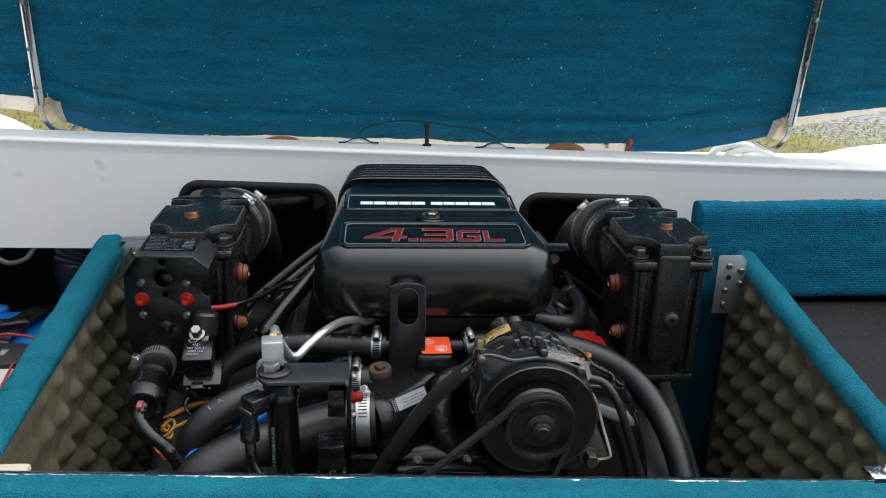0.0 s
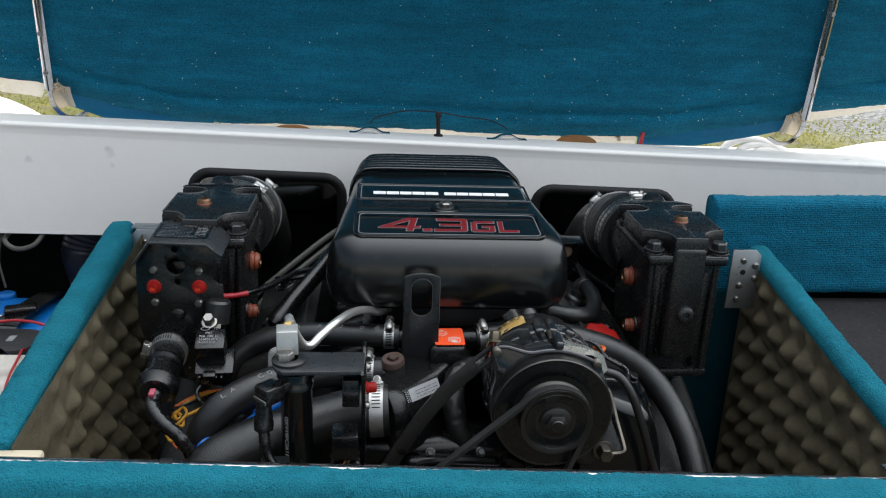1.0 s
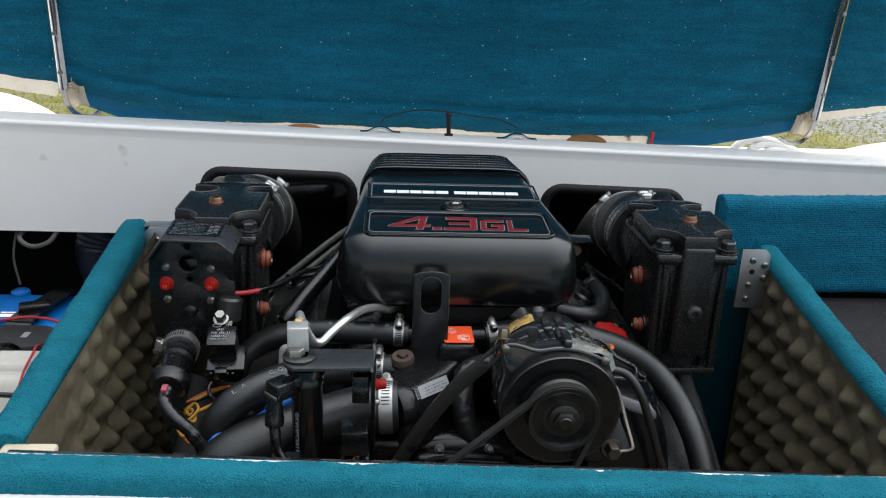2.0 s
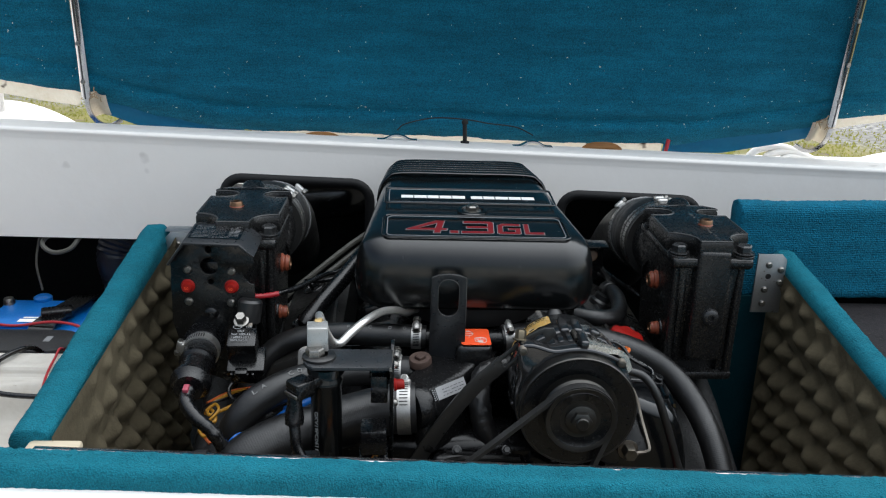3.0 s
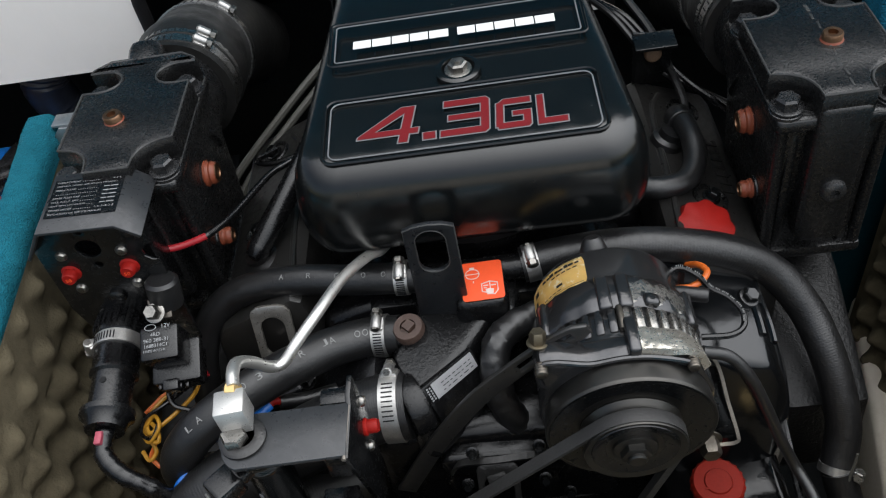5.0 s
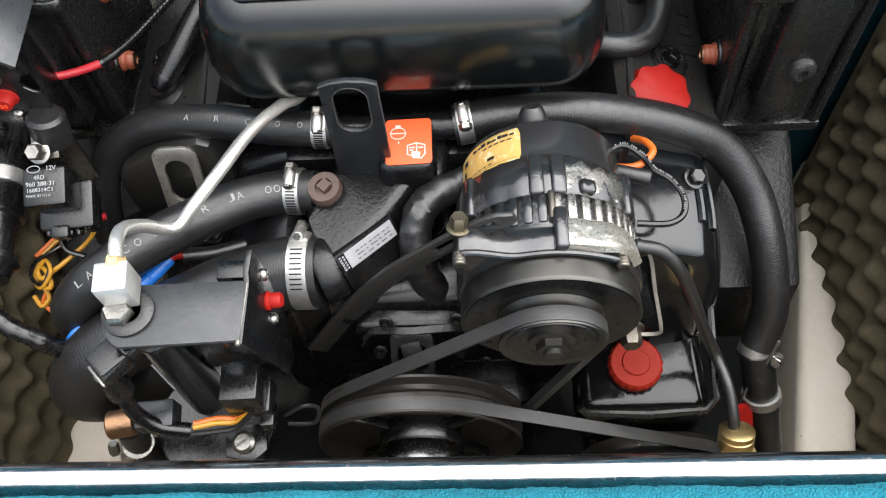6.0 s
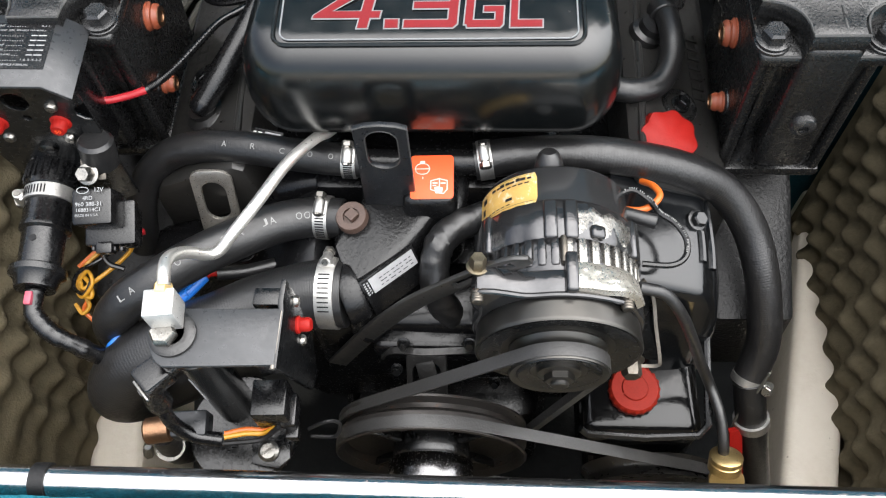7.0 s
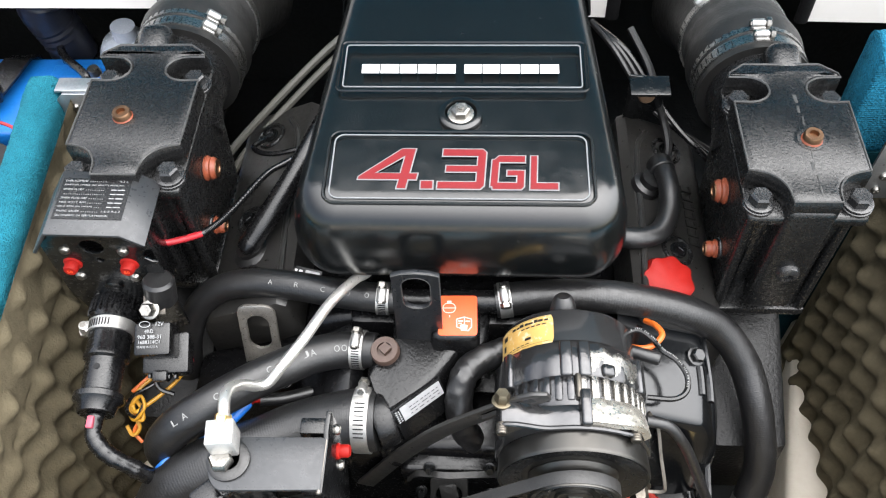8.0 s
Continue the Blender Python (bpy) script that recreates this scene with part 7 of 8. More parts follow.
tube(b, [(0.203, 1.160, 0.108), (0.208, 1.150, 0.115), (0.211, 1.125, 0.116), (0.209, 1.098, 0.111), (0.197, 1.074, 0.108), (0.172, 1.064, 0.110), (0.140, 1.07, 0.112)], 0.0108, 16)
part("breather_hose", b, RUBBER, engine, "bent black breather hose")
b = bmesh.new()
lathe(b, [(0.017, 0), (0.016, 0.006), (0.012, 0.009), (0.012, 0.016)], (0.191, 1.140, 0.098), (0.39, 0, 0.92), 22)
lathe(b, [(0.0125, -0.007), (0.0135, -0.005), (0.0135, 0.007), (0.0125, 0.008)], (0.206, 1.155, 0.114), (0.15, -0.9, 0.1), 20)
part("grommet", b, RUBBER, engine)
b = bmesh.new()
tube(b, [(0.216, 1.17, 0.09), (0.222, 1.20, 0.10), (0.215, 1.24, 0.115), (0.205, 1.29, 0.13), (0.185, 1.33, 0.15)], 0.0045, 8)
part("vent_line", b, RUBBER, engine, "thin black vent line")
# dipstick tube and cables, port side
b = bmesh.new()
tube(b, [(-0.140, 1.17, 0.168), (-0.170, 1.115, 0.143), (-0.197, 1.078, 0.120), (-0.214, 1.058, 0.104)], 0.0115, 16)
lathe(b, [(0.0115, 0), (0.0118, 0.004), (0.009, 0.012), (0.004, 0.015), (0, 0.0155)], (-0.213, 1.059, 0.105), (-0.55, -0.6, -0.5), 18)
part("breather_tube", b, PLASTIC, engine, "black sleeved breather tube")
b = bmesh.new()
lathe(b, [(0.020, 0), (0.020, 0.004), (0.013, 0.007), (0.013, 0.012)], (-0.216, 1.058, 0.084), (-0.3, 0, 1), 22)
part("grommet", b, RUBBER, engine)
for dx, dz in ((0, 0), (0.013, -0.007)):
    b = bmesh.new()
    tube(b, [(-0.290 + dx, 1.195, 0.045 + dz), (-0.270 + dx, 1.220, 0.066 + dz), (-0.222 + dx, 1.262, 0.098 + dz), (-0.166 + dx, 1.307, 0.132 + dz), (-0.115 + dx, 1.345, 0.156 + dz)], 0.0046, 8)
    part("control_cable", b, GREYWIRE, engine, "grey-green control cable")
b = bmesh.new()
tube(b, [(-0.288, 1.020, 0.155), (-0.279, 1.023, 0.150), (-0.264, 1.029, 0.148), (-0.247, 1.035, 0.149)], 0.0034, 10)
part("red_lead", b, REDWIRE, engine, "red heat-shrunk battery lead")
b = bmesh.new()
tube(b, [(-0.248, 1.0345, 0.149), (-0.236, 1.046, 0.149), (-0.223, 1.068, 0.147), (-0.199, 1.112, 0.146), (-0.180, 1.130, 0.145), (-0.15, 1.155, 0.145)], 0.0033, 10)
ring_line = spline([(-0.248, 1.0345, 0.149), (-0.236, 1.046, 0.149), (-0.223, 1.068, 0.147), (-0.199, 1.112, 0.146)], 12)
for q in range(3, len(ring_line) - 1):
    lathe(b, [(0.0033, -0.0004), (0.0038, 0), (0.0033, 0.0004)], ring_line[q], ring_line[q + 1] - ring_line[q - 1], 10)
part("black_lead", b, PLASTIC, engine, "black ribbed lead")
b = bmesh.new()
tube(b, [(-0.215, 1.21, 0.10), (-0.23, 1.18, 0.112), (-0.205, 1.165, 0.118), (-0.15, 1.17, 0.13)], 0.003, 8)
part("looped_wire", b, PLASTIC, engine)
# starboard wiring beside the cover
for k in range(3):
    b = bmesh.new()
    tube(b, [(0.140, 1.33, 0.16), (0.165 + 0.006 * k, 1.285, 0.155), (0.196 + 0.007 * k, 1.250, 0.12), (0.214 + 0.009 * k, 1.236 - 0.010 * k, 0.108), (0.242 + 0.006 * k, 1.214 - 0.012 * k, 0.100), (0.275, 1.200 - 0.008 * k, 0.085), (0.320, 1.195, 0.06)], 0.0034, 8)
    part("loom_wire", b, (RUBBER, PLASTIC, PLASTIC)[k], engine)
b = bmesh.new()
prism(b, [(0.175, 0.10), (0.215, 0.10), (0.215, 0.16), (0.175, 0.165)], plane_m((0, 1.24, 0), (1, 0, 0), (0, 0, 1)), 0.003, bev=0.0006)
box(b, (0.195, 1.226, 0.160), (0.042, 0.026, 0.004), (6, 0, 0), 0.001)
part("coil_bracket", b, PLATE, engine, "black lipped bracket")
b = bmesh.new()
lathe(b, [(0.008, 0), (0.009, 0.002), (0.009, 0.008), (0.007, 0.010)], (0.195, 1.238, 0.140), (0, -1, 0.2), 20)
part("coil_terminal", b, material("tan_ceramic", (0.20, 0.12, 0.07), 0.4, scale=60.0), engine, "tan coil terminal")
b = bmesh.new()
lathe(b, [(0.034, 0), (0.036, 0.006), (0.036, 0.05), (0.030, 0.075), (0.0, 0.078)], (0.0, 1.395, 0.03), (0, 0, 1), 28)
part("distributor", b, PLASTIC, engine, "black distributor behind the cover")
# alternator wiring
b = bmesh.new()
tube(b, [(0.140, 0.944, 0.112), (0.164, 0.937, 0.115), (0.177, 0.941, 0.116), (0.185, 0.951, 0.116), (0.181, 0.963, 0.112), (0.175, 0.975, 0.10)], 0.0029, 10)
part("orange_lead", b, ORWIRE, engine, "orange alternator lead")
b = bmesh.new()
tube(b, [(0.140, 0.940, 0.120), (0.159, 0.949, 0.127), (0.173, 0.942, 0.125), (0.184, 0.937, 0.112), (0.197, 0.931, 0.106), (0.205, 0.916, 0.105), (0.203, 0.901, 0.104), (0.191, 0.893, 0.104), (0.168, 0.894, 0.104)], 0.0026, 8)
marked = part("marked_wire", b, PLASTIC, engine, "black wire with white printing")
b = bmesh.new()
run = spline([(0.140, 0.940, 0.120), (0.159, 0.949, 0.127), (0.173, 0.942, 0.125), (0.184, 0.937, 0.112), (0.197, 0.931, 0.106), (0.205, 0.916, 0.105), (0.203, 0.901, 0.104)], 10)
for q in range(8, len(run) - 2):
    if q % 9 in (0, 5):
        continue
    tg = (run[q + 1] - run[q - 1]).normalized()
    box(b, run[q] + Vector((-tg.y, tg.x, 0)).cross(tg).normalized() * -0.0024 + Vector((0, 0, 0.0004)), (0.0006, 0.0014, 0.0008), (0, 0, math.degrees(math.atan2(tg.y, tg.x))))
part("wire_print", b, HOSEPRINT, marked)
b = bmesh.new()
cyl(b, (0.150, 0.936, 0.114), (0.181, 0.927, 0.114), 0.0062, n=14, bev=0.002)
part("wire_sleeve", b, RUBBER, engine)
b = bmesh.new()
lathe(b, [(0.0034, 0), (0.0036, 0.004), (0.0026, 0.006), (0, 0.006)], (0.1775, 0.930, 0.078), (0.2, -0.2, 1), 14)
part("red_terminal", b, RED, alt, "small red terminal cap")
# low wires: blue lead on the hoses
b = bmesh.new()
tube(b, [(-0.2170, 0.8680, 0.075), (-0.2110, 0.8745, 0.075), (-0.2055, 0.8805, 0.075), (-0.1950, 0.8950, 0.075)], 0.0056, 12)
lathe(b, [(0.0056, -0.001), (0.0062, 0), (0.0056, 0.001)], (-0.2080, 0.8778, 0.075), (0.65, 0.75, 0), 14)
part("blue_sleeve", b, BLUEWIRE, engine, "blue crimped wire sleeve")
b = bmesh.new()
tube(b, [(-0.2170, 0.8680, 0.075), (-0.232, 0.862, 0.066), (-0.2485, 0.853, 0.060), (-0.2625, 0.8465, 0.059), (-0.272, 0.839, 0.055), (-0.280, 0.840, 0.040)], 0.0026, 8)
part("blue_lead", b, BLUEWIRE, engine, "thin blue lead")
b = bmesh.new()
tube(b, [(-0.1955, 0.8943, 0.075), (-0.191, 0.8985, 0.0745), (-0.184, 0.9000, 0.072)], 0.0040, 10)
part("red_sleeve", b, RED, engine, "orange-red wire sleeve")
b = bmesh.new()
tube(b, [(-0.186, 0.8990, 0.072), (-0.165, 0.905, 0.064), (-0.14, 0.915, 0.058)], 0.006, 10)
part("taped_lead", b, RUBBER, engine, "black taped lead")

# ---- electrical panel on the port elbow ----
b = bmesh.new()
outp = [(-0.345, 0.2345), (-0.282, 0.2330), (-0.2665, 0.2205), (-0.2665, 0.203), (-0.272, 0.201), (-0.277, 0.195), (-0.277, 0.189), (-0.272, 0.184), (-0.2665, 0.183), (-0.2665, 0.150), (-0.268, 0.075), (-0.305, 0.055), (-0.352, 0.075), (-0.366, 0.135), (-0.364, 0.2105)]
hl = [(-0.3190 + 0.0105 * math.cos(radians(a)), 0.2050 + 0.0100 * math.sin(radians(a))) for a in range(0, 360, 20)]
hs = [(-0.318 + 0.0035 * math.cos(radians(a)), 0.1855 + 0.0035 * math.sin(radians(a))) for a in range(0, 360, 30)]
hb = [(-0.319 + 0.0040 * math.cos(radians(a)), 0.2255 + 0.0040 * math.sin(radians(a))) for a in range(0, 360, 30)]
prism(b, outp, plane_m((0, 0.9805, 0), (1, 0, 0), (0, 0, 1)), 0.003, bev=0.0005, holes=[hl[::-1], hs[::-1], hb[::-1]])
panel = part("electrical_panel", b, PLATE, engine, "black sheet-metal breaker panel")
b = bmesh.new()
box(b, (-0.318, 1.009, 0.160), (0.080, 0.028, 0.09), bev=0.003)
part("breaker_box", b, PLASTIC, panel)
# sloping lid with the data label
lm = plane_m((-0.350, 0.976, 0.2358), (1, 0.0, -0.023), (0.0, 1, 0.05)) @ Matrix.Scale(0.86, 4)
b = bmesh.new()
fold = [(-0.3660, 0.2100), (-0.3460, 0.2375), (-0.2812, 0.2360), (-0.2640, 0.2215), (-0.2662, 0.2192), (-0.2824, 0.2330), (-0.3446, 0.2345), (-0.3636, 0.2080)]
prism(b, fold[::-1], plane_m((0, 1.034, 0), (1, 0, 0), (0, 0, 1)), 0.067, bev=0.0007)
for v in b.verts:
    v.co.z += (v.co.y - 0.967) * 0.05
part("panel_lid", b, BRACKETM, panel, "dark grey lid with a printed data label")
b = bmesh.new()
prism(b, [(0.008, 0.008), (0.078, 0.008), (0.078, 0.058), (0.008, 0.058)], lm @ pose(0, 0, 0.003), 0.0003)
part("data_label", b, PLASTIC, panel, "black data label")
rows_ = [("DISPLACEMENT", "4.3 L"), ("IGNITION TIMING (SEE SERVICE MANUAL)", ""), ("SPARK PLUGS", None), ("", None), ("SPARK PLUG GAP", None), ("MAX W.O.T. RPM", None), ("IDLE RPM (IN GEAR)", None), ("FIRING ORDER", "1-6-5-4-3-2"), ("SEE OWNERS OR SERVICE MANUAL", "")]
b = bmesh.new()
for i, (l_, r_) in enumerate(rows_):
    y = 0.0535 - i * 0.0053
    mm = lm @ pose(0.011, y, 0.0034)
    if l_:
        lettering("label_text", l_, mm, min(0.060, 0.0019 * len(l_)), 0.0022, GREYPRINT, panel, extrude=0.0)
    if r_:
        lettering("label_text", r_, lm @ pose(0.0745 - 0.0017 * len(r_), y, 0.0034), 0.0017 * len(r_), 0.0022, GREYPRINT, panel, extrude=0.0)
    if r_ is None:
        bars(b, lm @ pose(0, 0, 0.0033), [(0.0595, y + 0.0004, 0.0055, 0.0011), (0.066, y + 0.0004, 0.0075, 0.0011)], 0.0002)
    if r_ != "" and i < 8:
        bars(b, lm @ pose(0, 0, 0.0033), [(0.011 + 0.0019 * len(l_) + 0.002 + 0.0022 * k, y, 0.0008, 0.0006) for k in range(max(0, int((0.042 - 0.0019 * len(l_)) / 0.0022)))], 0.0002)
part("label_rules", b, GREYPRINT, panel)
for x in (-0.345, -0.2935):
    b = bmesh.new()
    lathe(b, [(0.0085, 0), (0.0085, 0.0015), (0.0066, 0.0025), (0.0062, 0.0085), (0.0052, 0.0105), (0, 0.0105)], (x, 0.9785, 0.1800), (0, -1, 0.05), 20)
    part("breaker_button", b, RED, panel, "red rubber breaker button")
    lettering("button_mark", "50", plane_m((x - 0.0025, 0.9678, 0.1783), (1, 0, 0), (0, 0.05, 1)), 0.005, 0.0034, ORSTICK, panel)
for x, z in ((-0.3445, 0.2005), (-0.2930, 0.1990), (-0.345, 0.160), (-0.2950, 0.1590), (-0.3385, 0.126)):
    b = bmesh.new()
    screw(b, (x, 0.9785, z), (0, -1, 0), 0.0052)
    part("panel_screw", b, ZINC, panel)
b = bmesh.new()
lathe(b, [(0.008, 0), (0.008, 0.004), (0.005, 0.006), (0.0, 0.006)], (-0.319, 0.9785, 0.145), (0, -1, 0), 16)
part("panel_stud", b, PLASTIC, panel)
# round connector with a clamp and taped harness
PA, PB = Vector((-0.329, 0.985, 0.112)), Vector((-0.323, 0.868, 0.101))
b = bmesh.new()
L2 = (PB - PA).length
lathe(b, [(0.021, 0), (0.0225, 0.003), (0.0225, 0.028), (0.020, 0.030), (0.0195, 0.060), (0.0205, 0.062), (0.0205, 0.066), (0.0175, 0.068), (0.017, 0.098), (0.0225, 0.101), (0.0225, 0.106), (0.018, 0.110), (0.016, L2), (0.012, L2)], PA, PB - PA, 32)
conn = part("round_connector", b, PLASTIC, engine, "round black harness connector")
b = bmesh.new()
for k in range(24):
    a = 2 * math.pi * k / 24
    m_ = frame_of(PA, PB - PA)
    p_ = m_ @ Vector((0.0227 * math.cos(a), 0.0227 * math.sin(a), 0.015))
    box(b, p_, (0.0016, 0.016, 0.0016))
part("grip_ribs", b, PLASTIC, conn)
hose_clamp(PA.lerp(PB, 0.30), PB - PA, 0.0205, engine, PA.lerp(PB, 0.30) + Vector((-1, 0, 0.25)), 0.012)
b = bmesh.new()
lathe(b, [(0.003, 0), (0.003, 0.0005)], PA.lerp(PB, 0.68) + Vector((0, 0, 0.0172)), (0, 0, 1), 12)
part("peep_hole", b, BLACKTRIM, conn)
b = bmesh.new()
sweep(b, spline([PB - Vector((0, 0.0, 0)), (-0.322, 0.850, 0.095), (-0.310, 0.838, 0.084), (-0.292, 0.832, 0.070), (-0.280, 0.831, 0.05), (-0.274, 0.84, 0.02)], 14), lambda u: circle(0.0077 + 0.0004 * math.sin(u * 23 + 2 * math.sin(u * 9)) + 0.0002 * math.sin(u * 71), 14))
part("taped_harness", b, PLASTIC, engine, "black taped wiring harness")
b = bmesh.new()
box(b, (-0.323, 0.858, 0.1065), (0.006, 0.011, 0.005), (10, 0, 0), 0.001)
part("pink_wire", b, material("pink_wire", (0.36, 0.06, 0.09), 0.5), engine)
# relay with rubber boot
b = bmesh.new()
RC = Vector((-0.274, 0.930, 0.126))
box(b, RC, (0.033, 0.030, 0.028), (22, 0, 4), 0.003)
box(b, RC + Vector((0.004, -0.002, -0.020)), (0.043, 0.038, 0.010), (22, 0, 4), 0.003)
box(b, RC + Vector((0.005, -0.001, -0.030)), (0.038, 0.034, 0.018), (22, 0, 4), 0.004)
for k in range(5):
    box(b, RC + Vector((-0.010 + 0.006 * k, -0.0215, -0.029)), (0.0028, 0.004, 0.008), (22, 0, 4), 0.0008)
box(b, RC + Vector((0.001, -0.022, -0.027)), (0.014, 0.010, 0.014), (22, 0, 4), 0.002)
relay = part("relay", b, PLASTIC, engine, "square black relay with white print")
rm = plane_m(RC + Vector((-0.0150, -0.0175, 0.0095)), (1, 0.06, 0), (0, 1, 0.42))
for body, x, y, w, h in (("12V", 0.020, 0.024, 0.007, 0.0035), ("4RD", 0.010, 0.0175, 0.008, 0.0033), ("960 388-31", 0.004, 0.0125, 0.021, 0.0033), ("1688314C1", 0.005, 0.0080, 0.019, 0.0030), ("MADE IN U.S.A.", 0.004, 0.0042, 0.019, 0.0020)):
    lettering("relay_print", body, rm @ pose(x, y - 0.001, 0.0012), w, h, GREYPRINT, relay, extrude=0.0)
b = bmesh.new()
sweep(b, [rm @ Vector((0.010 + 0.0048 * math.cos(radians(a)), 0.0245 + 0.0026 * math.sin(radians(a)), 0.0012)) for a in range(0, 360, 20)], circle(0.00035, 5), closed=True)
part("relay_mark", b, GREYPRINT, relay)
b = bmesh.new()
lathe(b, [(0.014, -0.012), (0.0145, 0.0), (0.0145, 0.012), (0.012, 0.015), (0, 0.0155)], (-0.272, 0.968, 0.152), (0.1, 0.2, 1), 22)
part("rubber_boot", b, RUBBER, engine, "black rubber terminal boot")
b = bmesh.new()
hexbolt(b, (-0.2785, 0.9500, 0.1470), (0, -0.55, 0.83), 0.0066, 0.010, True)
part("terminal_nut", b, ZINC, engine, "zinc terminal nut")
b = bmesh.new()
box(b, (-0.2765, 0.9565, 0.1450), (0.020, 0.018, 0.0025), (36, 0, 4), 0.0008)
part("terminal_tag", b, DULLZ, engine, "dull terminal tag")
# bundle of orange and yellow wires
for nm, mat, r, pts in (
    ("yellow_wire", YELWIRE, 0.0020, [(-0.267, 0.938, 0.063), (-0.272, 0.925, 0.060), (-0.285, 0.910, 0.058), (-0.300, 0.897, 0.056), (-0.308, 0.892, 0.055), (-0.312, 0.902, 0.057), (-0.306, 0.916, 0.060), (-0.290, 0.930, 0.063), (-0.275, 0.938, 0.064)]),
    ("orange_wire", ORWIRE, 0.0021, [(-0.314, 0.910, 0.060), (-0.299, 0.927, 0.062), (-0.283, 0.937, 0.064), (-0.264, 0.941, 0.064)]),
    ("yellow_wire", YELWIRE, 0.0020, [(-0.317, 0.902, 0.054), (-0.311, 0.889, 0.051), (-0.301, 0.886, 0.050), (-0.303, 0.896, 0.055), (-0.313, 0.906, 0.058)]),
    ("orange_wire", ORWIRE, 0.0019, [(-0.320, 0.906, 0.050), (-0.316, 0.894, 0.047), (-0.307, 0.889, 0.044), (-0.312, 0.880, 0.036), (-0.304, 0.872, 0.030)]),
    ("yellow_wire", YELWIRE, 0.0019, [(-0.319, 0.884, 0.040), (-0.312, 0.876, 0.037), (-0.306, 0.882, 0.040), (-0.310, 0.890, 0.046)]),
    ("red_wire", REDWIRE, 0.0030, [(-0.284, 0.936, 0.061), (-0.274, 0.941, 0.062), (-0.261, 0.945, 0.063)]),
    ("black_wire", PLASTIC, 0.0017, [(-0.262, 0.940, 0.066), (-0.278, 0.930, 0.064), (-0.296, 0.915, 0.063), (-0.312, 0.905, 0.061), (-0.316, 0.893, 0.056), (-0.306, 0.887, 0.054), (-0.300, 0.899, 0.059)]),
    ("yellow_wire", YELWIRE, 0.0017, [(-0.313, 0.897, 0.057), (-0.304, 0.905, 0.062), (-0.298, 0.894, 0.060), (-0.308, 0.885, 0.052), (-0.317, 0.894, 0.051)]),
    ("black_wire", PLASTIC, 0.0024, [(-0.280, 0.938, 0.082), (-0.291, 0.926, 0.072), (-0.286, 0.912, 0.066), (-0.272, 0.908, 0.061)]),
):
    b = bmesh.new()
    tube(b, pts, r, 8)
    part(nm, b, mat, engine)

# small engine label below the cover
b = bmesh.new()
idm = plane_m((-0.175, 1.018, 0.085), (0.75, -0.25, 0.1), (0.2, 0.8, 0.35))
prism(b, [(0, 0), (0.034, 0), (0.034, 0.022), (0, 0.022)], idm, 0.001)
idl = part("engine_label", b, PLASTIC, engine, "black label with a pale field")
b = bmesh.new()
bars(b, idm @ pose(0, 0, 0.001), [(0.002, 0.003, 0.005, 0.007), (0.002, 0.012, 0.005, 0.007), (0.009, 0.003, 0.004, 0.007), (0.009, 0.012, 0.004, 0.007)], 0.0003)
part("label_bar", b, WHITE, idl)
b = bmesh.new()
bars(b, idm @ pose(0, 0, 0.001), [(0.016, 0.002, 0.016, 0.018)], 0.0003)
part("label_field", b, SILSTICK, idl)
# ---- steel corner brackets of the engine box ----
def corner_bracket(x0, x1, y, z0, z1, sx, label):
    b = bmesh.new()
    ch = 0.008
    prism(b, [(x0, z0), (x1, z0), (x1, z1 - ch), (x1 - ch * sx, z1), (x0, z1)] if sx > 0 else [(x1, z0), (x0, z0), (x0, z1), (x1 + ch, z1), (x1, z1 - ch)][::-1], plane_m((0, y, 0), (1, 0, 0), (0, 0, 1)), 0.003, bev=0.0005)
    ob = thing("corner_bracket", ((x0 + x1) / 2, y, z0), label, "bracket", group="box corner brackets")
    part("plate", b, GREYST, ob)
    return ob


GREYST = material("brushed_steel", (0.42, 0.43, 0.44), 0.38, metal=0.9, scale=40.0, var=0.3, rvar=0.1, spots=(0.2, 0.18, 0.16), spot_scale=120.0, spot_cut=0.68)
cb = corner_bracket(0.408, 0.450, 1.135, 0.093, 0.181, 1, "brushed steel corner plate with screws")
for x, z, hole in ((0.425, 0.165, 0), (0.426, 0.148, 1), (0.4235, 0.128, 0), (0.423, 0.107, 0), (0.443, 0.158, 0), (0.444, 0.139, 0)):
    b = bmesh.new()
    if hole:
        lathe(b, [(0.004, 0), (0.004, 0.0006)], (x, 1.1322, z), (0, -1, 0), 14)
    else:
        screw(b, (x, 1.132, z), (0, -1, 0), 0.0048)
    part("plate_hole" if hole else "screw_head", b, BLACKTRIM if hole else ZINC, cb)
cb2 = corner_bracket(-0.390, -0.430, 1.195, 0.095, 0.178, -1, "brushed steel corner plate beside the rim")
b = bmesh.new()
box(b, (-0.408, 1.205, 0.179), (0.044, 0.02, 0.003), bev=0.0006)
part("flange", b, GREYST, cb2)
for x, z in ((-0.412, 0.160), (-0.408, 0.135)):
    b = bmesh.new()
    screw(b, (x, 1.192, z), (0, -1, 0), 0.0048)
    part("screw_head", b, ZINC, cb2)

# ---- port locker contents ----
# locker floor and step, near-black to carry the darkness in there
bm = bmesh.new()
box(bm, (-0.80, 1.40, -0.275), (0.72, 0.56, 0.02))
part("locker_floor", bm, DARKCAVITY, locker, "dark locker floor")
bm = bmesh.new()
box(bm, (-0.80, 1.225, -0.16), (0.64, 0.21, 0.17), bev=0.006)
part("locker_step", bm, DARKCAVITY, locker, "dark step behind the shelf")
bat = thing("battery", (-0.70, 1.435, -0.265), "blue marine battery with black terminals and a carry strap", "battery")
b = bmesh.new()
